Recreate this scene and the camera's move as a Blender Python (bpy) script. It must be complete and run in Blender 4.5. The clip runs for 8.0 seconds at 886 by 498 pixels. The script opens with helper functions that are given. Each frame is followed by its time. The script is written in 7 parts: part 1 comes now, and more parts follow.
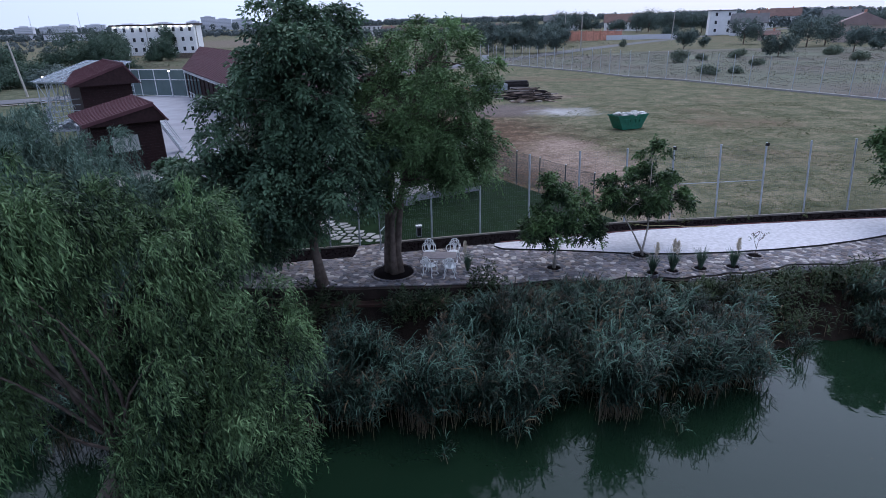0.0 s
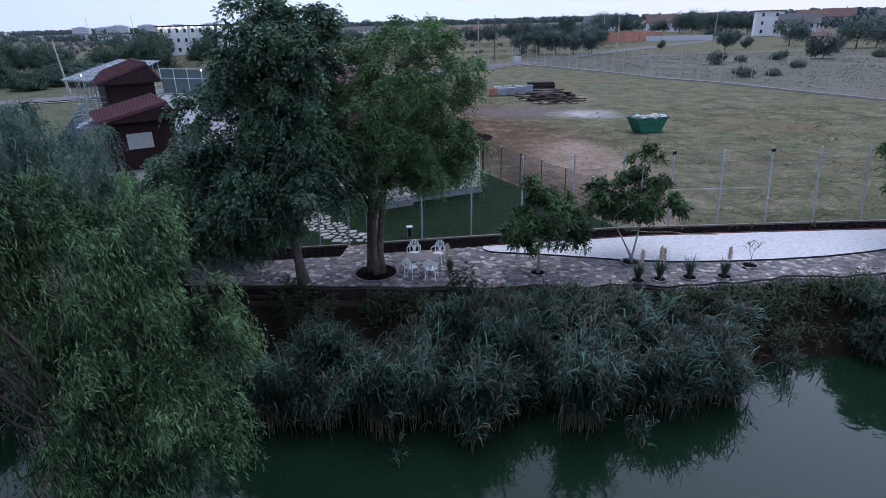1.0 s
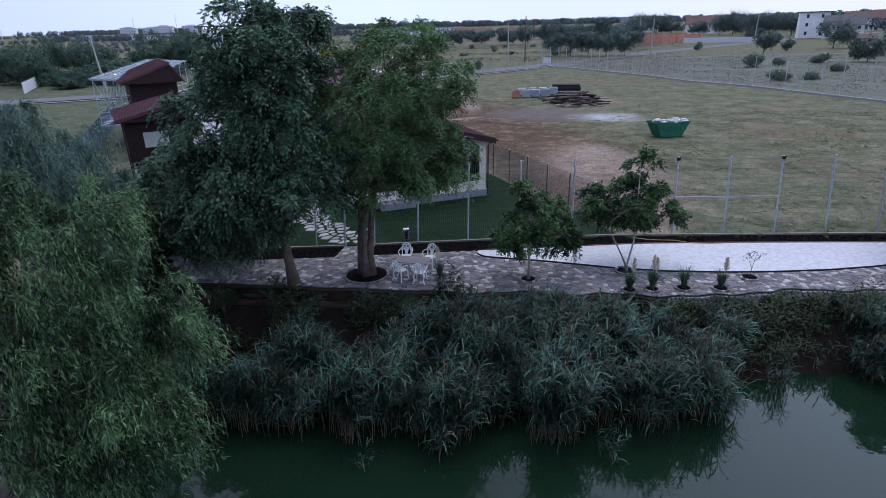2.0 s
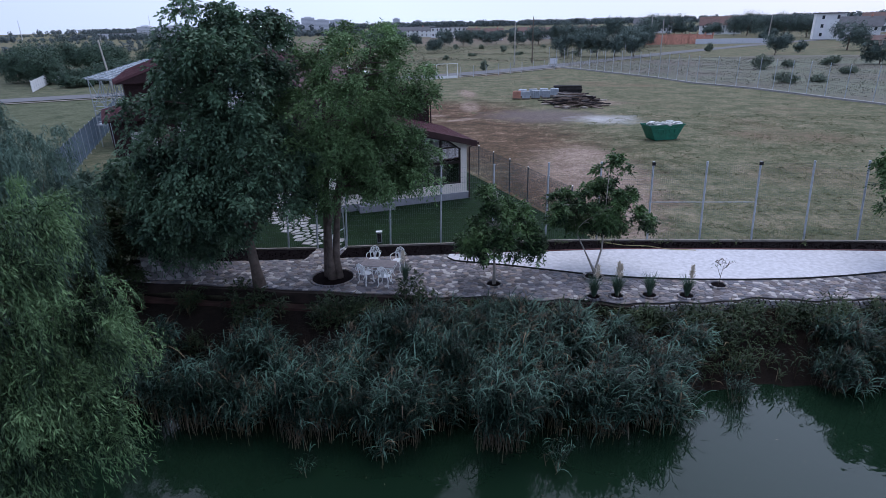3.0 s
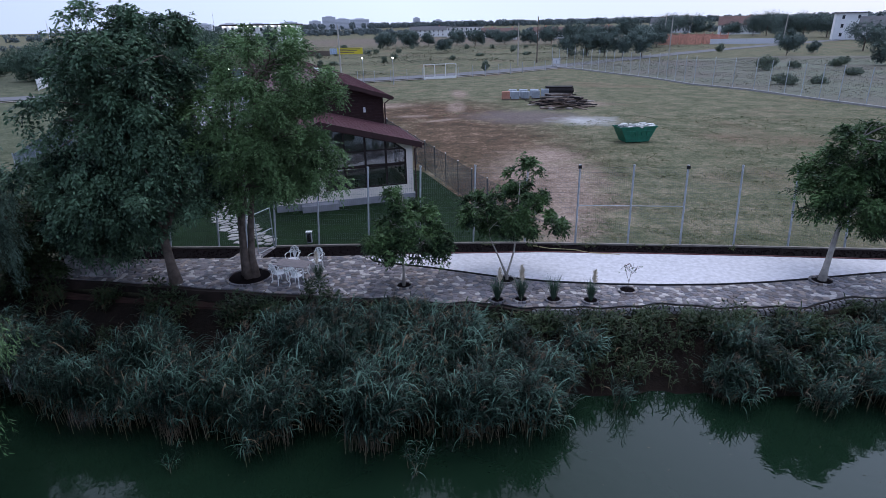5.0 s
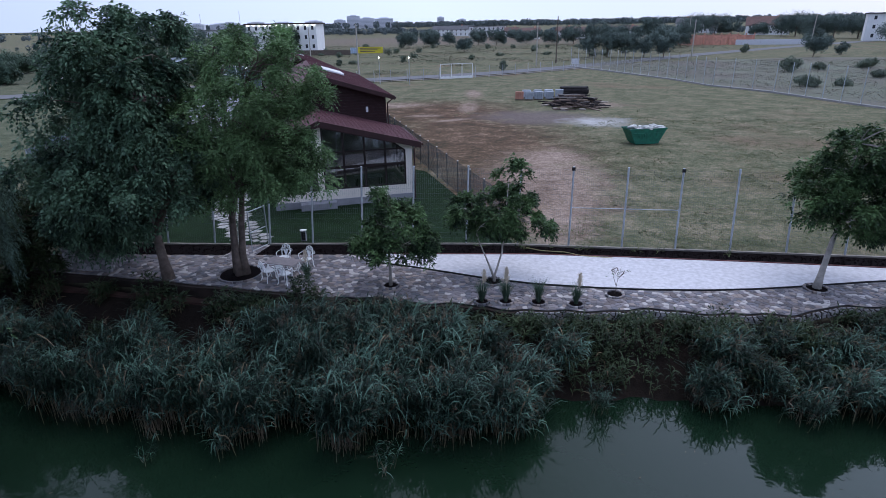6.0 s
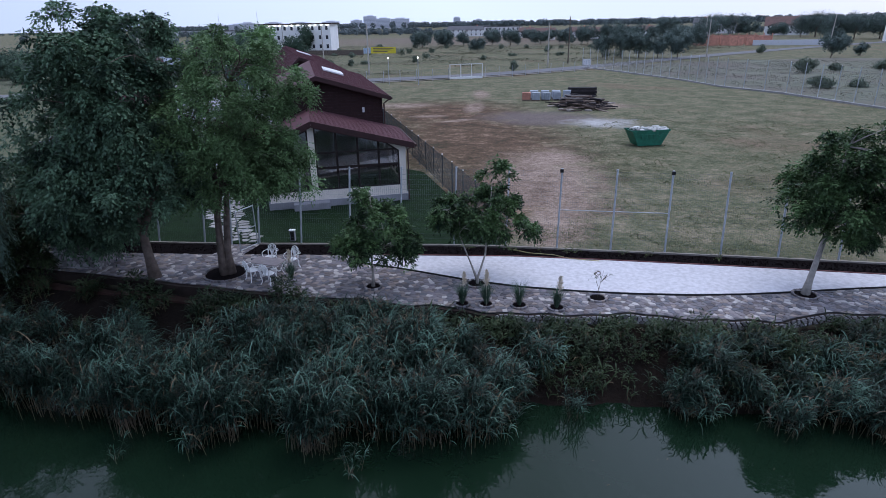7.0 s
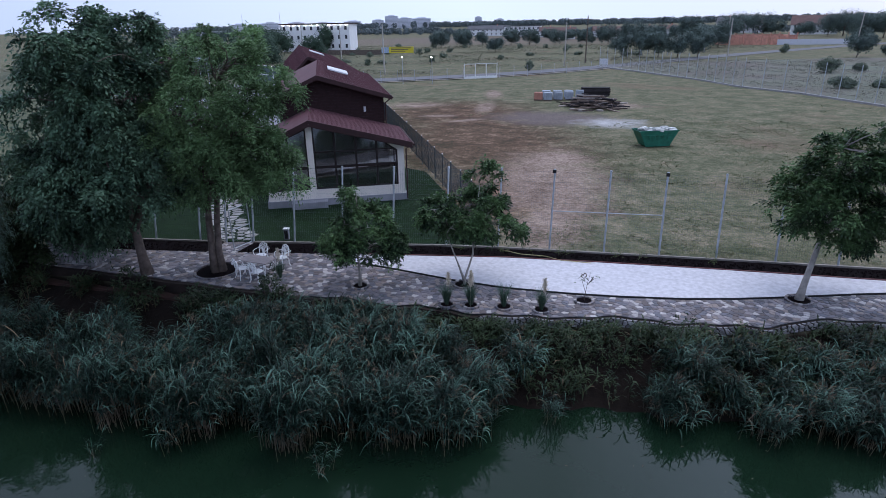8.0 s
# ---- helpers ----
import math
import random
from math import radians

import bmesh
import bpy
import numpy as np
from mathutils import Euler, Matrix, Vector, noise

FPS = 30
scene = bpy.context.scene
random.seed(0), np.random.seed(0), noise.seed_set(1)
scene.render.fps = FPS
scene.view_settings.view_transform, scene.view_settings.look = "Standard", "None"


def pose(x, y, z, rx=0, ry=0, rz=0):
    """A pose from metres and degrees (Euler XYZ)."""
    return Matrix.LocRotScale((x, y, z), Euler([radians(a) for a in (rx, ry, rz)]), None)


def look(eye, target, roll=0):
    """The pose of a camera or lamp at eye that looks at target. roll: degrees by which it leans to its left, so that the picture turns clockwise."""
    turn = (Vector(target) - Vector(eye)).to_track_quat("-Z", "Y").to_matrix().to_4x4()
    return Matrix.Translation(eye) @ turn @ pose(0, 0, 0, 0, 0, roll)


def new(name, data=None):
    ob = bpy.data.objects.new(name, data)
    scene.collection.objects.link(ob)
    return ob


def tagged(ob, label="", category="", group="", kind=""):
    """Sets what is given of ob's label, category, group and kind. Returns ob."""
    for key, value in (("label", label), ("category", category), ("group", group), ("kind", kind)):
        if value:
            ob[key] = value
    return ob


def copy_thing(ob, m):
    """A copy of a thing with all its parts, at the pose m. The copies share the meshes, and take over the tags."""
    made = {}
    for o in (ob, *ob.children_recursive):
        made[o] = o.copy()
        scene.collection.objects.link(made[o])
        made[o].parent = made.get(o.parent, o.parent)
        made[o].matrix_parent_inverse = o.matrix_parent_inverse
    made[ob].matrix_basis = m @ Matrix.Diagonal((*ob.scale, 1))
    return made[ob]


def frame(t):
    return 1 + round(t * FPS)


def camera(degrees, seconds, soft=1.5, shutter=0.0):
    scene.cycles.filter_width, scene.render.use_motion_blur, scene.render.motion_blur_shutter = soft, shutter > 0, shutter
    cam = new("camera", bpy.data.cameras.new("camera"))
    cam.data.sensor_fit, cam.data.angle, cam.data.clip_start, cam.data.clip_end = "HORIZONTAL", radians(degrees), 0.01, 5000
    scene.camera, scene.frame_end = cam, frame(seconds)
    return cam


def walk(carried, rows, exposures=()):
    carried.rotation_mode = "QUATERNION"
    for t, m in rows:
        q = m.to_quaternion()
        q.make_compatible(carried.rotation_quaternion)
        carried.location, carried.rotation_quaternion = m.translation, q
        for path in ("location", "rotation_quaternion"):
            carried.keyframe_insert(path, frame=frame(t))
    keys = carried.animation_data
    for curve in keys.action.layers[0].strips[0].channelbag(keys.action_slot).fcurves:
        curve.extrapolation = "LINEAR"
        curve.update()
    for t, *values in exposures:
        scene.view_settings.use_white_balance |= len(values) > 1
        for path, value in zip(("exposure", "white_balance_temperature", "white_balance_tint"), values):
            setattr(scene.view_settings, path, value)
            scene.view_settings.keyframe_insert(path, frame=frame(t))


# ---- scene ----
# ---------------------------------------------------------------- camera
cam = camera(74.7, 8.0, soft=0.5)
PATH = [
    (0, (1.101, 0.063, 10.595), (1.005, 1.922, 9.863), -1.5),
    (0.5, (2.393, 0.235, 10.508), (2.233, 2.091, 9.779), -1.6),
    (1, (3.487, 0.408, 10.535), (3.267, 2.258, 9.808), -1.5),
    (2.5, (6.222, 1.137, 10.571), (5.862, 2.967, 9.85), -1.3),
    (3, (7.274, 1.422, 10.633), (6.905, 3.25, 9.911), -1.2),
    (3.5, (8.494, 1.668, 10.694), (8.12, 3.495, 9.972), -1.3),
    (4, (9.709, 1.947, 10.663), (9.33, 3.773, 9.941), -1.2),
    (4.5, (10.914, 2.158, 10.659), (10.516, 3.98, 9.937), -1.2),
    (6, (13.295, 2.724, 10.687), (12.795, 4.52, 9.964), -1.0),
    (6.5, (13.917, 2.959, 10.68), (13.396, 4.75, 9.958), -1.0),
    (7, (14.584, 3.225, 10.681), (14.036, 5.008, 9.959), -1.0),
    (7.5, (15.207, 3.474, 10.675), (14.629, 5.247, 9.953), -0.9),
    (8, (15.869, 3.767, 10.634), (15.258, 5.53, 9.912), -1.1),
]
walk(cam, [(t, look(eye, target, roll)) for t, eye, target, roll in PATH])

# ---------------------------------------------------------------- light: overcast dusk
world = bpy.data.worlds.new("dusk_sky")
scene.world = world
world.use_nodes = True
wn, wl = world.node_tree.nodes, world.node_tree.links
wn.clear()
sky = wn.new("ShaderNodeTexSky")
sky.sky_type = "NISHITA"
sky.sun_disc = False
sky.sun_elevation, sky.sun_rotation = radians(9), radians(22)
sky.air_density, sky.dust_density, sky.ozone_density = 1.2, 2.0, 2.0
sky_b = wn.new("ShaderNodeBackground")
sky_b.inputs["Strength"].default_value = 0.002
veil = wn.new("ShaderNodeBackground")      # the even cloud veil of dusk
w_co, w_ramp = wn.new("ShaderNodeTexCoord"), wn.new("ShaderNodeValToRGB")
# brightest above the sunset ahead, dimmer overhead, darker in the east behind the camera
w_dot = wn.new("ShaderNodeVectorMath")
w_dot.operation = "DOT_PRODUCT"
w_dot.inputs[1].default_value = (0.25, 0.43, 0.36)
w_add = wn.new("ShaderNodeMath")
w_add.inputs[1].default_value = 0.30
w_ramp.color_ramp.elements.new(0.35), w_ramp.color_ramp.elements.new(0.62), w_ramp.color_ramp.elements.new(0.8)
for w_e, (w_p, w_c) in zip(w_ramp.color_ramp.elements, ((0.0, (0.30, 0.385, 0.61)), (0.35, (0.48, 0.585, 0.89)), (0.65, (0.66, 0.775, 1.10)), (0.84, (0.585, 0.675, 0.93)), (0.92, (1.30, 1.55, 2.20)))):
    w_e.position, w_e.color = w_p, (*w_c, 1)
wl.new(w_co.outputs["Generated"], w_dot.inputs[0])
wl.new(w_dot.outputs["Value"], w_add.inputs[0])
wl.new(w_add.outputs["Value"], w_ramp.inputs["Fac"])
wl.new(w_ramp.outputs["Color"], veil.inputs["Color"])
veil.inputs["Strength"].default_value = 1.0
both = wn.new("ShaderNodeAddShader")
wout = wn.new("ShaderNodeOutputWorld")
wl.new(sky.outputs["Color"], sky_b.inputs["Color"])
wl.new(sky_b.outputs[0], both.inputs[0])
wl.new(veil.outputs[0], both.inputs[1])
wl.new(both.outputs[0], wout.inputs["Surface"])

sun_data = bpy.data.lights.new("sun", "SUN")
sun_data.energy, sun_data.angle, sun_data.color = 0.7, radians(35), (0.99, 0.97, 1.03)
sun = new("sun", sun_data)
sun.matrix_basis = look((12, 46, 85), (5, 20, 0))
scene.view_settings.exposure = 0.29

# ---------------------------------------------------------------- helpers
R = random.Random(7)


class Geo:
    """Gathers vertices and faces for one mesh."""

    def __init__(self):
        self.v, self.f = [], []

    def add(self, verts, faces):
        k = len(self.v)
        self.v += [tuple(p) for p in verts]
        self.f += [tuple(i + k for i in q) for q in faces]
        return self

    def box(self, x0, y0, z0, x1, y1, z1):
        vs = [(x, y, z) for z in (z0, z1) for x, y in ((x0, y0), (x1, y0), (x1, y1), (x0, y1))]
        return self.add(vs, [(3, 2, 1, 0), (4, 5, 6, 7), (0, 1, 5, 4), (1, 2, 6, 5), (2, 3, 7, 6), (3, 0, 4, 7)])

    def prism(self, poly, z0, z1):
        """A flat outline (counter-clockwise) drawn up from z0 to z1; either may be a function of x, y."""
        n = len(poly)
        low = [(x, y, z0) for x, y in poly]
        top = [(x, y, z1) for x, y in poly]
        return self.add(low + top, [tuple(range(n))[::-1], tuple(range(n, 2 * n))] + [(i, (i + 1) % n, n + (i + 1) % n, n + i) for i in range(n)])

    def slab_xz(self, poly, y0, y1):
        """An outline in x, z (counter-clockwise seen from -y) drawn from y0 to y1."""
        n = len(poly)
        a = [(x, y0, z) for x, z in poly]
        b = [(x, y1, z) for x, z in poly]
        return self.add(a + b, [tuple(range(n)), tuple(range(n, 2 * n))[::-1]] + [((i + 1) % n, i, n + i, n + (i + 1) % n) for i in range(n)])

    def tube(self, points, radii, sides=6):
        pts = [Vector(p) for p in points]
        if not isinstance(radii, (list, tuple)):
            radii = [radii] * len(pts)
        rings = []
        for i, p in enumerate(pts):
            way = (pts[min(i + 1, len(pts) - 1)] - pts[max(i - 1, 0)]).normalized()
            a = way.cross(Vector((0.31, 0.93, 0.17)))
            if a.length < 0.1:
                a = way.cross(Vector((1, 0, 0)))
            a.normalize()
            b = way.cross(a)
            rings.append([p + (a * math.cos(2 * math.pi * k / sides) + b * math.sin(2 * math.pi * k / sides)) * radii[i] for k in range(sides)])
        vs = [q for ring in rings for q in ring]
        fs = []
        for i in range(len(pts) - 1):
            for k in range(sides):
                j = (k + 1) % sides
                fs.append((i * sides + k, i * sides + j, (i + 1) * sides + j, (i + 1) * sides + k))
        fs += [tuple(range(sides))[::-1], tuple(range(len(vs) - sides, len(vs)))]
        return self.add(vs, fs)

    def lathe(self, outline, sides=16, c=(0, 0, 0)):
        vs = [(c[0] + r * math.cos(2 * math.pi * k / sides), c[1] + r * math.sin(2 * math.pi * k / sides), c[2] + z) for r, z in outline for k in range(sides)]
        fs = []
        for i in range(len(outline) - 1):
            for k in range(sides):
                j = (k + 1) % sides
                fs.append((i * sides + k, i * sides + j, (i + 1) * sides + j, (i + 1) * sides + k))
        return self.add(vs, fs)

    def mesh(self, name):
        me = bpy.data.meshes.new(name)
        me.from_pydata(self.v, [], self.f)
        me.update()
        return me


def quads(name, corners):
    """A mesh of loose quads from an array (n, 4, 3)."""
    n = len(corners)
    me = bpy.data.meshes.new(name)
    me.vertices.add(4 * n)
    me.vertices.foreach_set("co", np.ascontiguousarray(corners, dtype=np.float32).ravel())
    me.loops.add(4 * n)
    me.loops.foreach_set("vertex_index", np.arange(4 * n, dtype=np.int32))
    me.polygons.add(n)
    me.polygons.foreach_set("loop_start", np.arange(0, 4 * n, 4, dtype=np.int32))
    me.update(calc_edges=True)
    return me


def strips(name, bands):
    """A mesh of ribbons from an array (n, k, 2, 3): k pairs of edge points for each ribbon."""
    n, k = bands.shape[:2]
    i = (np.arange(n)[:, None] * 2 * k + np.arange(k - 1)[None, :] * 2)[..., None] + np.array([0, 1, 3, 2])
    me = bpy.data.meshes.new(name)
    me.vertices.add(2 * k * n)
    me.vertices.foreach_set("co", np.ascontiguousarray(bands, dtype=np.float32).ravel())
    me.loops.add(i.size)
    me.loops.foreach_set("vertex_index", i.astype(np.int32).ravel())
    me.polygons.add(n * (k - 1))
    me.polygons.foreach_set("loop_start", np.arange(0, i.size, 4, dtype=np.int32))
    me.update(calc_edges=True)
    return me


def part(name, geo, material, parent=None, label="", smooth=False, m=None):
    """One mesh object of its own, under a thing or a part."""
    me = geo if isinstance(geo, bpy.types.Mesh) else geo.mesh(name)
    if material and not me.materials:
        me.materials.append(material)
    if smooth:
        me.polygons.foreach_set("use_smooth", [True] * len(me.polygons))
    ob = new(name, me)
    if parent:
        ob.parent = parent
    if m:
        ob.matrix_basis = m
    return tagged(ob, label)


def thing(name, m, label, category, group="", kind=""):
    return_ob = new(name)
    return_ob.matrix_basis = m
    return_ob.empty_display_size = 0.2
    return tagged(return_ob, label, category, group, kind)


def lerp_line(line, x):
    """y at x along a polyline that is ordered by x."""
    for (x0, y0), (x1, y1) in zip(line, line[1:]):
        if x <= x1:
            return y0 + (y1 - y0) * (x - x0) / (x1 - x0)
    return line[-1][1]


# ---------------------------------------------------------------- materials
def material(name, color, rough=0.8, metal=0.0, var=0.25, scale=2.0, bump=0.15, bump_scale=30.0, other=None, spec=0.3, by_object=0.0, by_island=0.0):
    """A surface with colour that varies at two scales, and a fine relief."""
    m = bpy.data.materials.new(name)
    m.use_nodes = True
    n, l = m.node_tree.nodes, m.node_tree.links
    b = n["Principled BSDF"]
    b.inputs["Roughness"].default_value, b.inputs["Metallic"].default_value = rough, metal
    b.inputs["Specular IOR Level"].default_value = spec
    co = n.new("ShaderNodeTexCoord")
    big, fine = n.new("ShaderNodeTexNoise"), n.new("ShaderNodeTexNoise")
    big.inputs["Scale"].default_value, big.inputs["Detail"].default_value = scale, 5
    fine.inputs["Scale"].default_value, fine.inputs["Detail"].default_value = bump_scale, 3
    for t in (big, fine):
        l.new(co.outputs["Object"], t.inputs["Vector"])
    ramp = n.new("ShaderNodeValToRGB")
    dark = tuple(c * (1 - var) for c in color)
    light = other if other else tuple(min(1, c * (1 + var)) for c in color)
    ramp.color_ramp.elements[0].color, ramp.color_ramp.elements[1].color = (*dark, 1), (*light, 1)
    ramp.color_ramp.elements[0].position, ramp.color_ramp.elements[1].position = 0.3, 0.7
    l.new(big.outputs["Fac"], ramp.inputs["Fac"])
    grain = n.new("ShaderNodeMapRange")
    grain.inputs["To Min"].default_value, grain.inputs["To Max"].default_value = 1 - var * 0.6, 1 + var * 0.6
    l.new(fine.outputs["Fac"], grain.inputs["Value"])
    last = grain.outputs["Result"]
    for source, amount in (("object", by_object), ("island", by_island)):
        if amount:
            src = n.new("ShaderNodeObjectInfo" if source == "object" else "ShaderNodeNewGeometry")
            mr = n.new("ShaderNodeMapRange")
            mr.inputs["To Min"].default_value, mr.inputs["To Max"].default_value = 1 - amount, 1 + amount
            l.new(src.outputs["Random" if source == "object" else "Random Per Island"], mr.inputs["Value"])
            mu = n.new("ShaderNodeMath")
            mu.operation = "MULTIPLY"
            l.new(last, mu.inputs[0])
            l.new(mr.outputs["Result"], mu.inputs[1])
            last = mu.outputs["Value"]
    mix = n.new("ShaderNodeVectorMath")
    mix.operation = "SCALE"
    l.new(ramp.outputs["Color"], mix.inputs[0])
    l.new(last, mix.inputs["Scale"])
    l.new(mix.outputs["Vector"], b.inputs["Base Color"])
    if bump:
        bm = n.new("ShaderNodeBump")
        bm.inputs["Strength"].default_value, bm.inputs["Distance"].default_value = bump, 0.02
        l.new(fine.outputs["Fac"], bm.inputs["Height"])
        l.new(bm.outputs["Normal"], b.inputs["Normal"])
    return m


def leaf_material(name, dark, light, rough=0.5, through_light=0.15, span=(0.15, 0.85), scatter=0.3, patch_scale=0.8):
    """Foliage: every leaf has its own tone, and some light comes through it; a high span start paints shaded gaps."""
    m = bpy.data.materials.new(name)
    m.use_nodes = True
    n, l = m.node_tree.nodes, m.node_tree.links
    b = n["Principled BSDF"]
    b.inputs["Roughness"].default_value = rough
    b.inputs["Specular IOR Level"].default_value = 0.18
    geo = n.new("ShaderNodeNewGeometry")
    co = n.new("ShaderNodeTexCoord")
    patch = n.new("ShaderNodeTexNoise")
    patch.inputs["Scale"].default_value = patch_scale
    l.new(co.outputs["Object"], patch.inputs["Vector"])
    mixv = n.new("ShaderNodeMath")
    mixv.operation = "MULTIPLY_ADD"
    mixv.inputs[1].default_value = scatter
    l.new(geo.outputs["Random Per Island"], mixv.inputs[0])
    sub = n.new("ShaderNodeMath")
    sub.operation = "MULTIPLY_ADD"
    sub.inputs[1].default_value, sub.inputs[2].default_value = 1.3, -0.15 - scatter / 2
    l.new(patch.outputs["Fac"], sub.inputs[0])
    l.new(sub.outputs["Value"], mixv.inputs[2])
    ramp = n.new("ShaderNodeValToRGB")
    ramp.color_ramp.elements[0].color, ramp.color_ramp.elements[1].color = (*dark, 1), (*light, 1)
    ramp.color_ramp.elements[0].position, ramp.color_ramp.elements[1].position = span
    l.new(mixv.outputs["Value"], ramp.inputs["Fac"])
    l.new(ramp.outputs["Color"], b.inputs["Base Color"])
    tr = n.new("ShaderNodeBsdfTranslucent")
    l.new(ramp.outputs["Color"], tr.inputs["Color"])
    mx = n.new("ShaderNodeMixShader")
    mx.inputs["Fac"].default_value = through_light
    l.new(b.outputs["BSDF"], mx.inputs[1])
    l.new(tr.outputs["BSDF"], mx.inputs[2])
    l.new(mx.outputs["Shader"], n["Material Output"].inputs["Surface"])
    return m


def glowing(name, color, strength):
    m = bpy.data.materials.new(name)
    m.use_nodes = True
    b = m.node_tree.nodes["Principled BSDF"]
    b.inputs["Emission Color"].default_value = (*color, 1)
    b.inputs["Emission Strength"].default_value = strength
    return m


M_walnut = leaf_material("walnut_leaves", (0.013, 0.034, 0.024), (0.19, 0.315, 0.19), 0.45, 0.15, (0.20, 0.95))
M_ash = leaf_material("ash_leaves", (0.026, 0.050, 0.020), (0.245, 0.405, 0.18), 0.45, 0.2, (0.16, 0.95))
M_young = leaf_material("young_leaves", (0.009, 0.024, 0.013), (0.165, 0.285, 0.110), 0.45, 0.15, (0.27, 1.0))
# scattered, dark-weighted tones paint the willow's lit sheaves and shaded gaps
M_willow = leaf_material("willow_leaves", (0.007, 0.021, 0.010), (0.22, 0.36, 0.165), 0.5, 0.12, (0.28, 1.0), 0.5)
M_willow_blue = leaf_material("willow_leaves_bluish", (0.020, 0.046, 0.036), (0.24, 0.36, 0.285), 0.5, 0.2, (0.15, 0.95), 0.4)
# most blades near-black, few bright: shaded gaps and sky highlights put into tone
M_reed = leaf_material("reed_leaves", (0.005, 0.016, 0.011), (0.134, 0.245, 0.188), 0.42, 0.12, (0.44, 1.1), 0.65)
M_reed_dry = leaf_material("dry_reed", (0.055, 0.045, 0.035), (0.22, 0.165, 0.115), 0.7)
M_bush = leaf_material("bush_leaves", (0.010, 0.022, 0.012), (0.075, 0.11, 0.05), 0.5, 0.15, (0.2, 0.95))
M_reed_stalk = leaf_material("reed_stalks", (0.045, 0.035, 0.022), (0.22, 0.165, 0.105), 0.7, scatter=0.5)
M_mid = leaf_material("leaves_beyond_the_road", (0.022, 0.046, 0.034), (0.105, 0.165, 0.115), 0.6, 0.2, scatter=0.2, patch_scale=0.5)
# distance haze is put into the next three leaf colours, paler and bluer
M_shrub = leaf_material("shrub_leaves_hazed", (0.095, 0.12, 0.092), (0.20, 0.245, 0.18), 0.7, 0.08, scatter=0.2)
M_woods = leaf_material("hazed_woods_on_the_horizon", (0.085, 0.108, 0.115), (0.165, 0.20, 0.205), 0.8, 0.1, scatter=0.2, patch_scale=0.02)
M_far = leaf_material("far_leaves_hazed", (0.058, 0.086, 0.080), (0.150, 0.20, 0.178), 0.7, 0.1, scatter=0.2, patch_scale=0.3)
M_grass = leaf_material("grass_tufts", (0.075, 0.095, 0.045), (0.19, 0.18, 0.10), 0.8, 0.12, patch_scale=0.25)
M_far_weed = leaf_material("far_weeds", (0.10, 0.115, 0.075), (0.22, 0.205, 0.145), 0.8, 0.08, scatter=0.25, patch_scale=0.04)
M_blade = leaf_material("grass_blades", (0.02, 0.045, 0.034), (0.13, 0.20, 0.14), 0.5, 0.3)
M_weed = leaf_material("dry_weeds", (0.125, 0.15, 0.10), (0.225, 0.19, 0.165), 0.8, 0.08, scatter=0.25, patch_scale=0.05)
M_weed_green = leaf_material("bed_weed_leaves", (0.05, 0.075, 0.03), (0.17, 0.21, 0.09), 0.6, 0.2)
M_bark = material("bark", (0.13, 0.10, 0.085), 0.9, var=0.4, scale=4, bump=0.6, bump_scale=25)
M_bark_pale = material("pale_bark", (0.34, 0.31, 0.28), 0.85, var=0.25, scale=5, bump=0.4, bump_scale=25)
M_stepstone = material("pale_stepping_stone", (0.37, 0.355, 0.345), 0.8, var=0.15, scale=2, bump=0.3, bump_scale=15, by_object=0.2)
M_joint = material("mortar", (0.17, 0.16, 0.162), 0.9, var=0.3, scale=3, bump=0.3)
M_wallstone = material("wall_stone", (0.30, 0.285, 0.275), 0.8, var=0.3, scale=3, bump=0.4, bump_scale=15, by_island=0.4)
M_gravel = material("pale_gravel", (0.60, 0.585, 0.61), 0.9, var=0.15, scale=5, bump=0.8, bump_scale=30)
M_soil = material("dark_soil", (0.0055, 0.0036, 0.0042), 0.95, var=0.4, scale=3, bump=0.8, bump_scale=20, spec=0.05)
M_edging = material("dark_edging", (0.016, 0.016, 0.018), 0.7, var=0.3)
M_concrete = material("concrete", (0.33, 0.32, 0.315), 0.85, var=0.15, scale=1.5, bump=0.2)
M_kerb = material("pale_kerb", (0.27, 0.24, 0.21), 0.85, var=0.25, scale=2, bump=0.2)
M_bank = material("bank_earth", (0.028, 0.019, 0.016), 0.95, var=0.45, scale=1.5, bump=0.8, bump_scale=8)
M_steel = material("galvanised_steel", (0.46, 0.49, 0.53), 0.5, 0.5, var=0.15, scale=4, bump=0.05)
M_steel_pale = material("pale_steel", (0.50, 0.54, 0.58), 0.5, 0.2, var=0.1)
M_wire = material("wire", (0.19, 0.215, 0.23), 0.5, 0.4, var=0.1)
M_netting = material("fence_netting", (0.085, 0.108, 0.122), 0.7, 0.1, var=0.2)
M_white_metal = material("white_enamel", (0.86, 0.86, 0.86), 0.45, var=0.06, scale=6, bump=0.05)
M_tabletop = material("table_top_stone", (0.29, 0.24, 0.235), 0.5, var=0.15, scale=6, bump=0.05)
M_plaster = material("cream_plaster", (0.84, 0.77, 0.70), 0.85, var=0.06, scale=1.2, bump=0.15, bump_scale=50)
M_plinth = material("grey_plinth", (0.30, 0.30, 0.33), 0.85, var=0.12, scale=2)
M_darkwood = material("dark_stained_boards", (0.032, 0.013, 0.014), 0.65, var=0.35, scale=5, bump=0.3)
M_window_frame = material("brown_window_frame", (0.022, 0.014, 0.014), 0.5, var=0.2)
M_roof = material("red_roof_sheet", (0.112, 0.050, 0.058), 0.7, 0.0, var=0.16, scale=1.0, bump=0.1, spec=0.2)
M_roof_dark = material("dark_fascia", (0.045, 0.021, 0.022), 0.6, var=0.2)
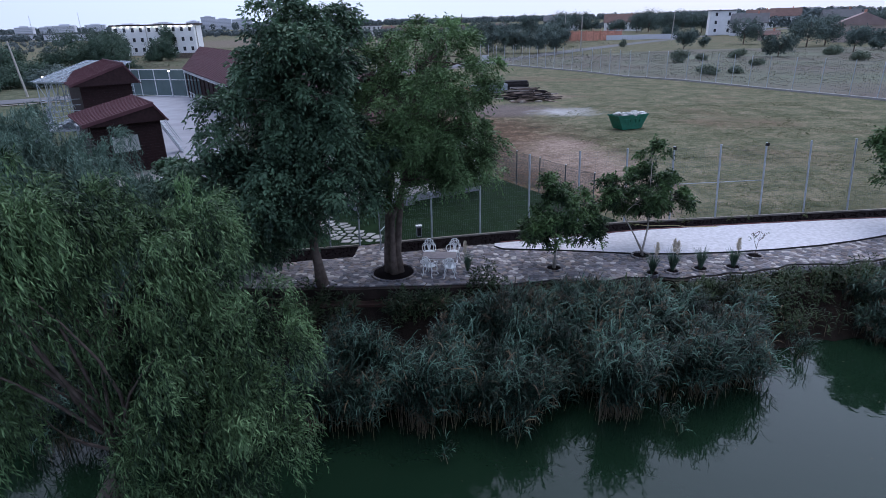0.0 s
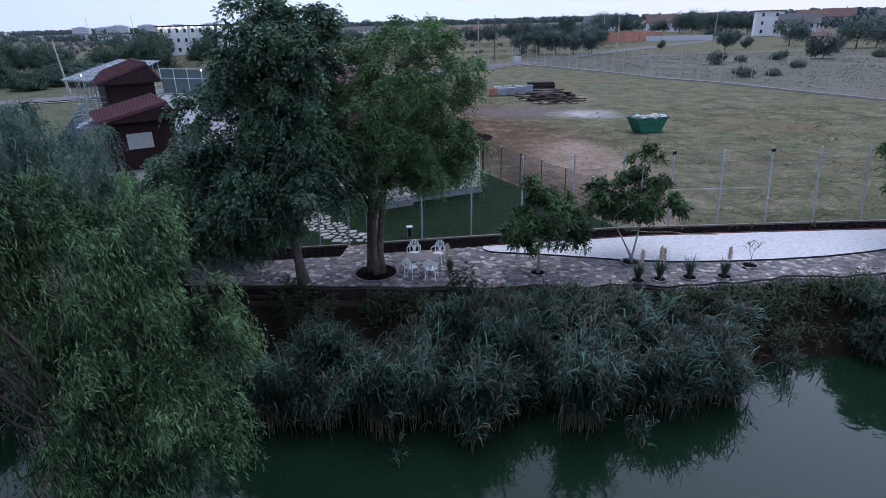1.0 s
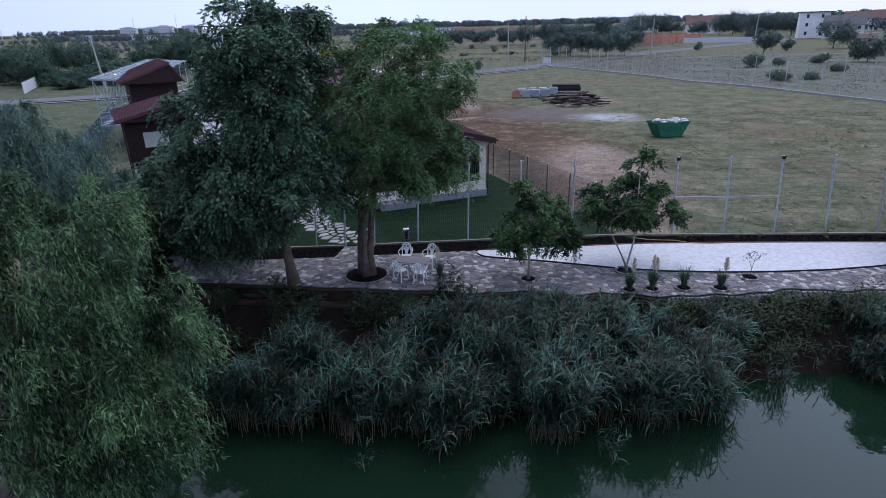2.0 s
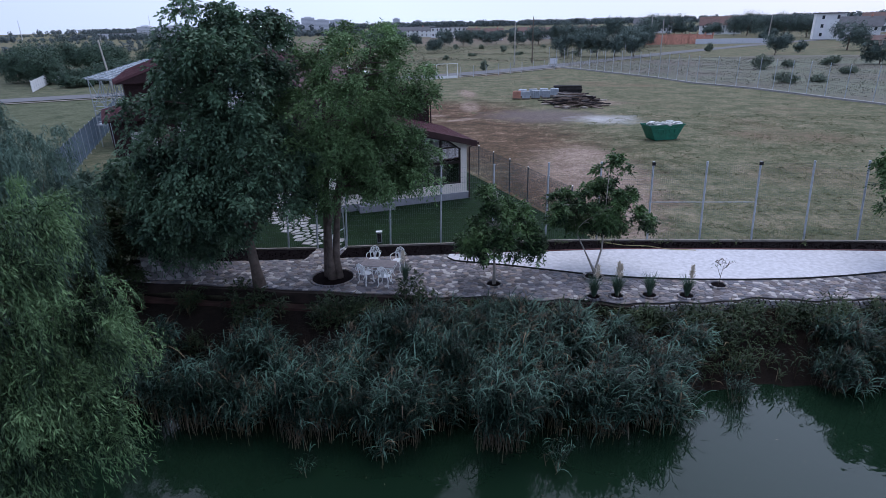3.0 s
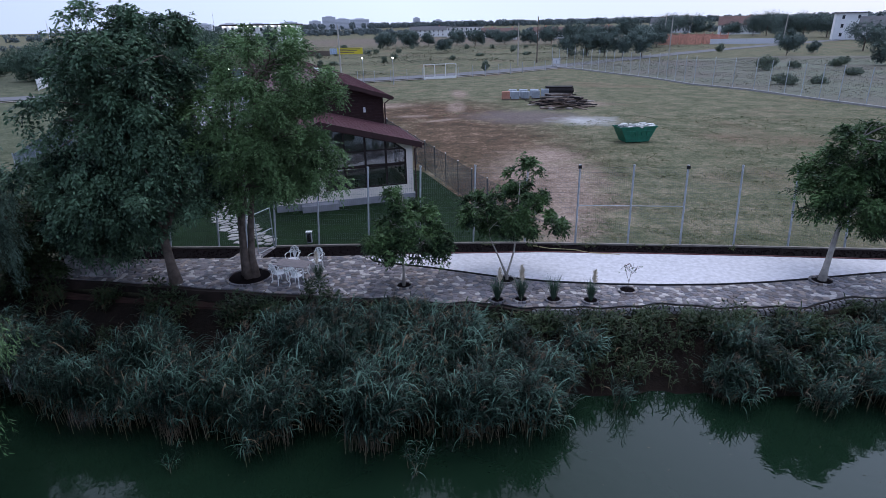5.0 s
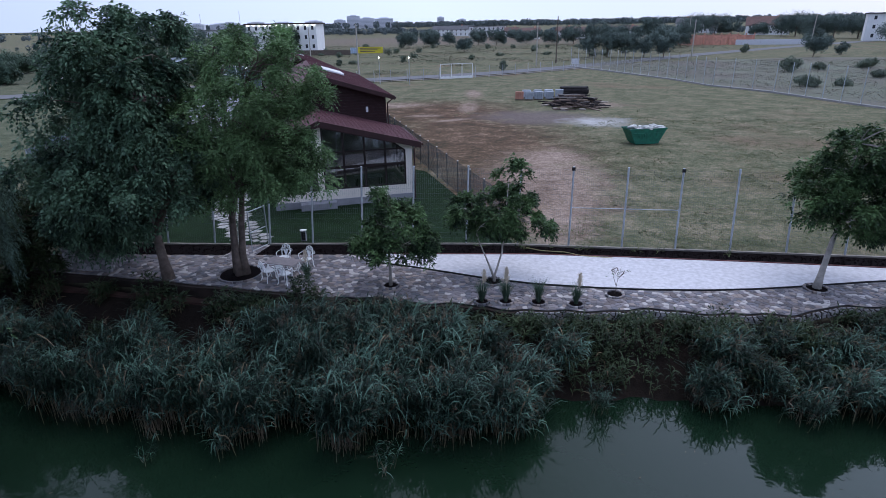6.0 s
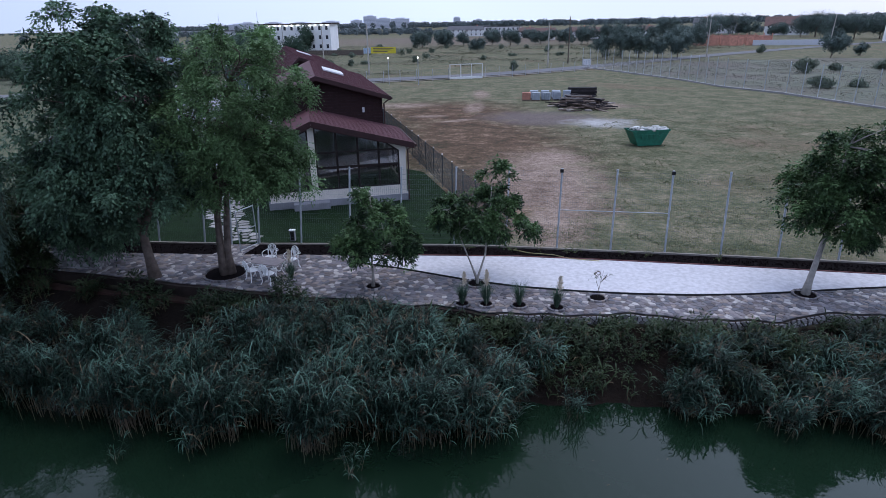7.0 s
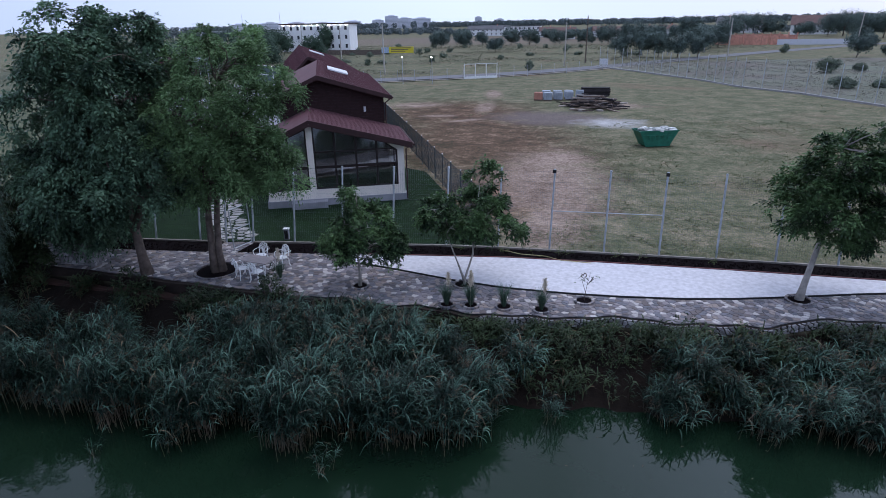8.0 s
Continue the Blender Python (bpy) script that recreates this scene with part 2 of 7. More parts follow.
M_white = material("white_render", (0.72, 0.72, 0.74), 0.85, var=0.06, scale=0.8)
M_greenpaint = material("green_paint", (0.012, 0.135, 0.085), 0.5, var=0.25, scale=3, bump=0.1, spec=0.4)
M_rubbish = material("rubbish_bags", (0.62, 0.62, 0.60), 0.7, var=0.25, scale=5, by_island=0.3)
M_timber = material("weathered_timber", (0.16, 0.12, 0.10), 0.9, var=0.4, scale=2, by_object=0.6)
M_black_timber = material("charred_timber", (0.035, 0.03, 0.032), 0.9, var=0.4, scale=2, by_object=0.5)
M_pale_board = material("pale_boards", (0.36, 0.31, 0.28), 0.85, var=0.25, scale=2, by_object=0.4)
M_block = material("grey_blocks", (0.42, 0.46, 0.52), 0.85, var=0.15, scale=2, by_object=0.2)
M_brick = material("orange_brick", (0.56, 0.27, 0.20), 0.85, var=0.2, scale=1, by_object=0.15)
M_asphalt = material("asphalt", (0.155, 0.155, 0.165), 0.9, var=0.12, scale=0.4, bump=0.2)
M_courtyard = material("courtyard_paving", (0.36, 0.36, 0.40), 0.8, var=0.12, scale=0.5, bump=0.2, bump_scale=12)
M_pole = material("concrete_pole", (0.45, 0.42, 0.38), 0.85, var=0.15)
M_woodpole = material("wooden_pole", (0.15, 0.12, 0.10), 0.9, var=0.3)
M_yellow = material("yellow_sheet", (0.75, 0.62, 0.06), 0.6, var=0.05)
M_court = material("green_court_screen", (0.12, 0.165, 0.165), 0.8, var=0.15, scale=0.5)
# far walls, sheets and masts: haze painted in as a pale bluish grey
M_hazegrey = material("far_concrete_hazed", (0.66, 0.67, 0.73), 0.9, var=0.05, scale=0.01)
M_lamp = glowing("lamp_glow", (1.0, 0.97, 0.92), 9.0)
M_curtain = material("pale_curtain", (0.52, 0.52, 0.50), 0.8, var=0.1, scale=4)
M_straw = leaf_material("plume", (0.50, 0.43, 0.34), (0.76, 0.68, 0.56), 0.8)
M_dark_window = material("far_window", (0.04, 0.045, 0.055), 0.25, var=0.1, spec=0.5)

M_glass = bpy.data.materials.new("window_glass")
M_glass.use_nodes = True
_n, _l = M_glass.node_tree.nodes, M_glass.node_tree.links
_gl, _tr, _fr, _mx = _n.new("ShaderNodeBsdfGlossy"), _n.new("ShaderNodeBsdfTransparent"), _n.new("ShaderNodeFresnel"), _n.new("ShaderNodeMixShader")
_gl.inputs["Roughness"].default_value = 0.02
_tr.inputs["Color"].default_value = (0.72, 0.75, 0.78, 1)
_fr.inputs["IOR"].default_value = 2.5
_l.new(_fr.outputs[0], _mx.inputs["Fac"])
_l.new(_tr.outputs[0], _mx.inputs[1])
_l.new(_gl.outputs[0], _mx.inputs[2])
_l.new(_mx.outputs[0], _n["Material Output"].inputs["Surface"])


# cloudy polycarbonate: lets most of the light through
M_sheet = bpy.data.materials.new("cloudy_sheet")
M_sheet.use_nodes = True
_n, _l = M_sheet.node_tree.nodes, M_sheet.node_tree.links
_n["Principled BSDF"].inputs["Base Color"].default_value = (0.30, 0.36, 0.42, 1)
_n["Principled BSDF"].inputs["Roughness"].default_value = 0.6
_tr, _mx, _no = _n.new("ShaderNodeBsdfTransparent"), _n.new("ShaderNodeMixShader"), _n.new("ShaderNodeTexNoise")
_no.inputs["Scale"].default_value = 0.8
_mr = _n.new("ShaderNodeMapRange")
_mr.inputs["To Min"].default_value, _mr.inputs["To Max"].default_value = 0.2, 0.6
_l.new(_no.outputs["Fac"], _mr.inputs["Value"])
_l.new(_mr.outputs["Result"], _mx.inputs["Fac"])
_l.new(_tr.outputs[0], _mx.inputs[1])
_l.new(_n["Principled BSDF"].outputs[0], _mx.inputs[2])
_l.new(_mx.outputs[0], _n["Material Output"].inputs["Surface"])


def math_node(n, l, op, a, b):
    q = n.new("ShaderNodeMath")
    q.operation = op
    for i, v in enumerate((a, b)):
        if isinstance(v, (int, float)):
            q.inputs[i].default_value = v
        else:
            l.new(v, q.inputs[i])
    return q.outputs[0]


def stone_colours(m, source):
    """Gives each stone one of several natural colours."""
    n, l = m.node_tree.nodes, m.node_tree.links
    ramp = [q for q in n if q.type == "VALTORGB"][0]
    src = n.new("ShaderNodeObjectInfo" if source == "object" else "ShaderNodeNewGeometry")
    pick = n.new("ShaderNodeValToRGB")
    pick.color_ramp.interpolation = "CONSTANT"
    tones = [(0.125, 0.118, 0.13), (0.22, 0.20, 0.205), (0.32, 0.265, 0.24), (0.165, 0.162, 0.185), (0.28, 0.25, 0.255), (0.52, 0.48, 0.465), (0.165, 0.138, 0.137), (0.23, 0.212, 0.228)]
    while len(pick.color_ramp.elements) < len(tones):
        pick.color_ramp.elements.new(0.9)
    for i, (e, c) in enumerate(zip(pick.color_ramp.elements, tones)):
        e.position, e.color = i / len(tones), (*c, 1)
    l.new(src.outputs["Random" if source == "object" else "Random Per Island"], pick.inputs["Fac"])
    mx = n.new("ShaderNodeMix")
    mx.data_type, mx.blend_type = "RGBA", "MULTIPLY"
    mx.inputs["Factor"].default_value = 1.0
    a, b = [i for i in mx.inputs if i.type == "RGBA"]
    l.new(pick.outputs["Color"], a)
    to = ramp.outputs["Color"].links[0].to_socket
    l.new(ramp.outputs["Color"], b)
    l.new([o for o in mx.outputs if o.type == "RGBA"][0], to)


M_stone = material("paving_stone", (0.95, 0.95, 0.95), 0.75, var=0.25, scale=1.5, bump=0.3, bump_scale=18)
stone_colours(M_stone, "object")
M_stone_rest = material("paving_stone_far", (0.95, 0.95, 0.95), 0.75, var=0.25, scale=1.5, bump=0.3, bump_scale=18)
stone_colours(M_stone_rest, "island")


def ground_material():
    """Meadow, dry and worn in places, with a bare track, a burnt place and pale ash."""
    m = bpy.data.materials.new("meadow")
    m.use_nodes = True
    n, l = m.node_tree.nodes, m.node_tree.links
    b = n["Principled BSDF"]
    b.inputs["Roughness"].default_value = 0.95
    b.inputs["Specular IOR Level"].default_value = 0.1
    co = n.new("ShaderNodeTexCoord").outputs["Object"]
    sep = n.new("ShaderNodeSeparateXYZ")
    l.new(co, sep.inputs[0])
    X, Y = sep.outputs[0], sep.outputs[1]

    def tex(scale, detail=4, rough=0.6):
        t = n.new("ShaderNodeTexNoise")
        t.inputs["Scale"].default_value, t.inputs["Detail"].default_value, t.inputs["Roughness"].default_value = scale, detail, rough
        l.new(co, t.inputs["Vector"])
        return t.outputs["Fac"]

    wide, mid, fine = tex(0.05), tex(0.35, 6, 0.7), tex(4.0, 5, 0.7)

    def ramp(fac, stops):
        r = n.new("ShaderNodeValToRGB")
        while len(r.color_ramp.elements) < len(stops):
            r.color_ramp.elements.new(0.5)
        for e, (p, c) in zip(r.color_ramp.elements, stops):
            e.position, e.color = p, (*c, 1)
        l.new(fac, r.inputs["Fac"])
        return r.outputs["Color"]

    def mixed(fac, a, c):
        q = n.new("ShaderNodeMix")
        q.data_type = "RGBA"
        l.new(fac, q.inputs["Factor"])
        for s, v in (("A", a), ("B", c)):
            s = [i for i in q.inputs if i.name == s and i.type == "RGBA"][0]
            if isinstance(v, tuple):
                s.default_value = (*v, 1)
            else:
                l.new(v, s)
        return [o for o in q.outputs if o.type == "RGBA"][0]

    def blot(cx, cy, rx, ry, turn=0.0, ragged=0.9, soft=0.5):
        """1 inside a ragged oval, 0 outside."""
        c, s = math.cos(radians(turn)), math.sin(radians(turn))
        dx, dy = math_node(n, l, "SUBTRACT", X, cx), math_node(n, l, "SUBTRACT", Y, cy)
        a = math_node(n, l, "DIVIDE", math_node(n, l, "ADD", math_node(n, l, "MULTIPLY", dx, c), math_node(n, l, "MULTIPLY", dy, s)), rx)
        e = math_node(n, l, "DIVIDE", math_node(n, l, "SUBTRACT", math_node(n, l, "MULTIPLY", dy, c), math_node(n, l, "MULTIPLY", dx, s)), ry)
        d = math_node(n, l, "SQRT", math_node(n, l, "ADD", math_node(n, l, "MULTIPLY", a, a), math_node(n, l, "MULTIPLY", e, e)), 0)
        d = math_node(n, l, "ADD", d, math_node(n, l, "MULTIPLY", math_node(n, l, "SUBTRACT", mid, 0.5), ragged * 2))
        d = math_node(n, l, "ADD", d, math_node(n, l, "MULTIPLY", math_node(n, l, "SUBTRACT", fine, 0.5), ragged * 0.9))
        mr = n.new("ShaderNodeMapRange")
        mr.inputs["From Min"].default_value, mr.inputs["From Max"].default_value = 1 + soft * 0.5, 1 - soft
        l.new(d, mr.inputs["Value"])
        return mr.outputs["Result"]

    stretch = n.new("ShaderNodeMapping")
    stretch.inputs["Scale"].default_value = (0.45, 0.6, 1.0)
    stretch.inputs["Rotation"].default_value = (0, 0, radians(-8))
    l.new(co, stretch.inputs["Vector"])
    streak_tex = n.new("ShaderNodeTexNoise")
    streak_tex.inputs["Scale"].default_value, streak_tex.inputs["Detail"].default_value, streak_tex.inputs["Roughness"].default_value = 1.0, 6, 0.7
    l.new(stretch.outputs["Vector"], streak_tex.inputs["Vector"])
    streak = streak_tex.outputs["Fac"]
    coarse = math_node(n, l, "ADD", math_node(n, l, "MULTIPLY", mid, 0.3), math_node(n, l, "MULTIPLY", streak, 0.15))
    blend = math_node(n, l, "ADD", coarse, math_node(n, l, "ADD", math_node(n, l, "MULTIPLY", tex(1.6, 6, 0.75), 0.25), math_node(n, l, "MULTIPLY", tex(5.0, 6, 0.75), 0.3)))
    green = ramp(blend, [(0.42, (0.060, 0.076, 0.042)), (0.485, (0.120, 0.124, 0.074)), (0.53, (0.180, 0.164, 0.107)), (0.585, (0.275, 0.228, 0.162))])
    dry = ramp(fine, [(0.3, (0.115, 0.08, 0.055)), (0.7, (0.26, 0.18, 0.13))])
    dryness = n.new("ShaderNodeMapRange")
    dryness.inputs["From Min"].default_value, dryness.inputs["From Max"].default_value = 0.55, 0.75
    l.new(wide, dryness.inputs["Value"])
    col = mixed(dryness.outputs["Result"], green, dry)
    # brown, half bare ground mottled with what grass is left
    brown = ramp(blend, [(0.42, (0.048, 0.046, 0.028)), (0.48, (0.082, 0.047, 0.031)), (0.53, (0.140, 0.083, 0.056)), (0.585, (0.31, 0.205, 0.148))])
    bare = ramp(blend, [(0.43, (0.16, 0.11, 0.084)), (0.57, (0.46, 0.355, 0.295))])

    def laid(col_, spot, strength, paint, ragged=0.9, soft=0.5):
        return mixed(math_node(n, l, "MULTIPLY", blot(*spot, ragged, soft), strength), col_, paint)

    for spot in ((0.5, 60, 10.5, 21, 22), (-8, 78, 11, 11, 0), (8, 40, 6, 8, 0)):
        col = laid(col, spot, 0.85, brown)
    for spot in ((9.8, 45, 4.2, 10, 12), (-15.5, 82.5, 4.5, 3.0, 15), (-8.5, 73.2, 2.2, 1.1, 20), (-7.6, 98, 1.5, 6, 14), (-4.8, 82, 1.3, 6, 11), (-4.2, 70.5, 2.4, 0.8, 40), (11.3, 34.5, 1.8, 4.5, 0), (11, 87, 5.0, 3.6, 0), (9.5, 52.5, 2.5, 3.0, 0)):
        col = laid(col, spot, 0.8, bare, 1.2)
    col = laid(col, (-90, 430, 170, 120, 0), 0.8, ramp(mid, [(0.35, (0.12, 0.095, 0.08)), (0.65, (0.22, 0.175, 0.145))]), 0.3)
    col = laid(col, (-118, 138, 62, 62, 0), 0.8, ramp(blend, [(0.43, (0.045, 0.060, 0.040)), (0.57, (0.125, 0.135, 0.095))]), 0.3)
    col = laid(col, (-62, 66, 40, 46, 25), 0.85, ramp(blend, [(0.43, (0.055, 0.072, 0.042)), (0.57, (0.135, 0.145, 0.092))]), 0.3)
    col = laid(col, (5.5, 74.5, 7.5, 5.5, 0), 0.85, ramp(fine, [(0.3, (0.10, 0.078, 0.075)), (0.7, (0.21, 0.17, 0.165))]), 0.7)
    ash_fac = math_node(n, l, "MULTIPLY", blot(12.6, 72.2, 3.6, 3.4, 0, 1.0, 0.7), math_node(n, l, "MULTIPLY", streak, 1.5))
    col = mixed(ash_fac, col, (0.50, 0.49, 0.49))
    # bank earth and pond bed, coloured darker still to stand in for bank shade
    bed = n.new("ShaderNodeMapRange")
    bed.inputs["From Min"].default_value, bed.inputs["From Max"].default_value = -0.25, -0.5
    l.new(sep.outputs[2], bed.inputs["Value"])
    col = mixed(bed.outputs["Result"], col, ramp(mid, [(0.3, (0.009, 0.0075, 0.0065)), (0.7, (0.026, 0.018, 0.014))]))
    speck = n.new("ShaderNodeMapRange")
    speck.inputs["To Min"].default_value, speck.inputs["To Max"].default_value = 0.25, 1.75
    l.new(tex(9.0, 6, 0.8), speck.inputs["Value"])
    sc = n.new("ShaderNodeVectorMath")
    sc.operation = "SCALE"
    l.new(col, sc.inputs[0])
    l.new(speck.outputs["Result"], sc.inputs["Scale"])
    l.new(sc.outputs[0], b.inputs["Base Color"])
    bp = n.new("ShaderNodeBump")
    bp.inputs["Strength"].default_value, bp.inputs["Distance"].default_value = 0.6, 0.15
    l.new(fine, bp.inputs["Height"])
    l.new(bp.outputs["Normal"], b.inputs["Normal"])
    return m


def lawn_material():
    """Mown lawn in faint stripes."""
    m = material("mown_lawn", (0.011, 0.026, 0.010), 0.95, var=0.35, scale=1.2, bump=0.7, bump_scale=30, spec=0.1)
    return m


def water_material():
    m = bpy.data.materials.new("pond_water")
    m.use_nodes = True
    n, l = m.node_tree.nodes, m.node_tree.links
    b = n["Principled BSDF"]
    b.inputs["Roughness"].default_value = 0.04
    b.inputs["IOR"].default_value = 1.38
    co = n.new("ShaderNodeTexCoord")
    big = n.new("ShaderNodeTexNoise")
    big.inputs["Scale"].default_value = 0.25
    l.new(co.outputs["Object"], big.inputs["Vector"])
    ramp = n.new("ShaderNodeValToRGB")
    ramp.color_ramp.elements[0].color, ramp.color_ramp.elements[1].color = (0.0055, 0.0165, 0.0085, 1), (0.010, 0.025, 0.014, 1)
    l.new(big.outputs["Fac"], ramp.inputs["Fac"])
    l.new(ramp.outputs["Color"], b.inputs["Base Color"])
    wave = n.new("ShaderNodeTexNoise")
    wave.inputs["Scale"].default_value, wave.inputs["Detail"].default_value = 2.2, 2
    l.new(co.outputs["Object"], wave.inputs["Vector"])
    bp = n.new("ShaderNodeBump")
    bp.inputs["Strength"].default_value, bp.inputs["Distance"].default_value = 0.12, 0.05
    l.new(wave.outputs["Fac"], bp.inputs["Height"])
    l.new(bp.outputs["Normal"], b.inputs["Normal"])
    return m


M_ground, M_lawn, M_water = ground_material(), lawn_material(), water_material()

# ---------------------------------------------------------------- the plan's lines
EDGE = [(-90, 20.5), (-20, 22.0), (-14, 22.3), (-8, 22.55), (-2, 22.75), (1, 22.85), (4, 23.1), (9, 23.5), (12, 23.7), (14.3, 24.45), (16.5, 24.9),
        (19.3, 25.15), (21, 25.65), (22.3, 26.5), (25, 27.3), (30, 28.4), (60, 36), (140, 50)]
BED_FRONT = [(-30, 20.6), (-9.7, 24.95), (-4.2, 26.12), (2.1, 27.65), (10.3, 29.5), (14.5, 30.09), (20.4, 30.8), (26.4, 31.4), (40, 33.0)]
FENCE = [(-30, 22.2), (-8.5, 26.68), (-4.6, 27.45), (-0.92, 28.36), (1.6, 28.95), (6.9, 30.15), (9.5, 30.62), (14.65, 31.28), (19.8, 31.95), (25, 32.55), (40, 34.3)]
SLAB_FRONT = [(2.25, 27.2), (2.7, 26.8), (5.3, 26.6), (8.8, 26.1), (11, 26.0), (13.6, 26.2), (15.7, 26.5), (18.1, 27.0), (20.1, 27.6), (22.1, 28.35), (24.7, 29.4), (28, 30.6), (33, 31.9)]
WATER_Z = -2.05


def edge(x):
    wob = 0.12 * math.sin(x * 1.7) + 0.06 * math.sin(x * 4.1 + 1) if x > 2 else 0.03 * math.sin(x * 2.0)
    return lerp_line(EDGE, x) + wob


def land_z(x, y):
    """Height of the ground: meadow, bank, pond bed."""
    bump = 0.05 * noise.noise((x * 0.09, y * 0.09, 0.3))
    s = edge(x) - y
    if abs(x - 10) > 150 or y < -70:
        return bump
    if s < 0:
        return -0.12 if s > -4.5 and -16 < x < 33 else -0.03 + bump
    down = [(0, -0.12), (0.12, -0.5), (1.2, -0.85), (3.0, -2.0), (5.0, -2.7), (200, -3.0)]
    z = lerp_line(down, s) + 0.12 * noise.noise((x * 0.9, y * 0.9, 1.7))
    if y < -50:
        z = max(z, lerp_line([(-70, 0.0), (-50, -3.0)], y))
    return z


def ground():
    xs = [-4500, -2500, -1200, -600, -300, -200, -145, -139] + [-120 + 20 * i for i in range(5)] + [-30 + 1.0 * i for i in range(14)]
    xs += [-16 + 0.5 * i for i in range(100)] + [34 + 2 * i for i in range(14)] + [70, 90, 110, 130, 159, 165, 220, 320, 600, 1200, 2500, 4500]
    ys = [-4500, -1500, -500, -200, -100, -70, -60, -50, -40, -20, 0, 8, 12, 14] + [15 + 0.5 * i for i in range(60)] + [46 + 3 * i for i in range(30)]
    ys += [140, 160, 190, 230, 280, 350, 500, 800, 1400, 2500, 4500]
    g = Geo()
    nx = len(xs)
    g.v = [(x, y, land_z(x, y)) for y in ys for x in xs]
    g.f = [(j * nx + i, j * nx + i + 1, (j + 1) * nx + i + 1, (j + 1) * nx + i) for j in range(len(ys) - 1) for i in range(nx - 1)]
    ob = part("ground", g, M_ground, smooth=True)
    tagged(ob, "dry meadow with worn brown patches and an earth bank to the pond", "ground", kind="structure")


ground()
g = Geo()
g.add([(-160, -75, WATER_Z), (165, -75, WATER_Z), (165, 45, WATER_Z), (-160, 45, WATER_Z)], [(0, 1, 2, 3)])
tagged(part("water", g, M_water), "dark green still pond water with reflections of reeds", "pond", kind="structure")


def strip(name, line_a, line_b, z, mat_, label, category, x0, x1, step=0.5, depth=0.3):
    """A level slab between two lines that run with x."""
    n = max(2, int((x1 - x0) / step))
    xs = [x0 + (x1 - x0) * i / n for i in range(n + 1)]
    poly = [(x, line_a(x)) for x in xs] + [(x, line_b(x)) for x in reversed(xs)]
    g = Geo()
    k = len(xs)
    top = [(x, y, z) for x, y in poly]
    low = [(x, y, z - depth) for x, y in poly]
    m_ = len(poly)
    g.add(top + low, [(i, i + 1, m_ - 2 - i, m_ - 1 - i) for i in range(k - 1)] + [((i + 1) % m_, i, m_ + i, m_ + (i + 1) % m_) for i in range(m_)])
    return tagged(part(name, g, mat_), label, category, kind="structure")


bed_front = lambda x: lerp_line(BED_FRONT, x)
fence_y = lambda x: lerp_line(FENCE, x)
slab_front = lambda x: lerp_line(SLAB_FRONT, x)

terrace = strip("terrace", edge, bed_front, -0.012, M_joint, "terrace of grey and buff flagstones by the pond", "terrace", -14.0, 33.0, 0.4, 0.5)
strip("planting_bed", lambda x: bed_front(x) + 0.004, lambda x: fence_y(x) - 0.1, 0.02, M_soil, "bare dark soil bed along the wire fence", "soil bed", -13.0, -4.6, depth=0.2)
strip("planting_bed", lambda x: bed_front(x) + 0.004, lambda x: fence_y(x) - 0.1, 0.02, M_soil, "bare dark soil bed along the wire fence", "soil bed", -3.05, 33.0, depth=0.2)
strip("gate_path", lambda x: bed_front(x) + 0.004, lambda x: fence_y(x) + 0.1, -0.012, M_joint, "short paved path to the garden gate", "path", -4.596, -3.054, 0.3, 0.2)
strip("kerb", lambda x: fence_y(x) - 0.096, lambda x: fence_y(x) + 0.02, 0.1, M_kerb, "pale concrete kerb under the wire fence", "kerb", -13.0, -4.6, depth=0.3)
strip("kerb", lambda x: fence_y(x) - 0.096, lambda x: fence_y(x) + 0.02, 0.1, M_kerb, "pale concrete kerb under the wire fence", "kerb", -3.05, 40.0, depth=0.3)
strip("gravel_court", lambda x: slab_front(x) + 0.07, lambda x: bed_front(x) - 0.08, 0.04, M_gravel, "whitish gravel strip beside the flagstones", "gravel strip", 2.3, 33.0, 0.4, 0.2)
strip("edging", lambda x: slab_front(x) + 0.025, lambda x: slab_front(x) + 0.07, 0.06, M_edging, "thin dark edging along the pale gravel", "edging", 2.25, 33.0, 0.4, 0.2)
strip("edging", lambda x: bed_front(x) - 0.08, bed_front, 0.07, material("red_edging", (0.10, 0.03, 0.03), 0.7), "thin reddish edging along the soil bed", "edging", 2.6, 33.0, 0.4, 0.2)
strip("lawn", lambda x: fence_y(x) + 0.08, lambda x: lerp_line([(-26, 60), (-20, 52), (-12, 42), (-2, 46), (0.3, 45), (9.3, 30.9)], x), 0.03, M_lawn, "dark green mown lawn round the house", "lawn", -26, 9.2, 0.5, 0.2)


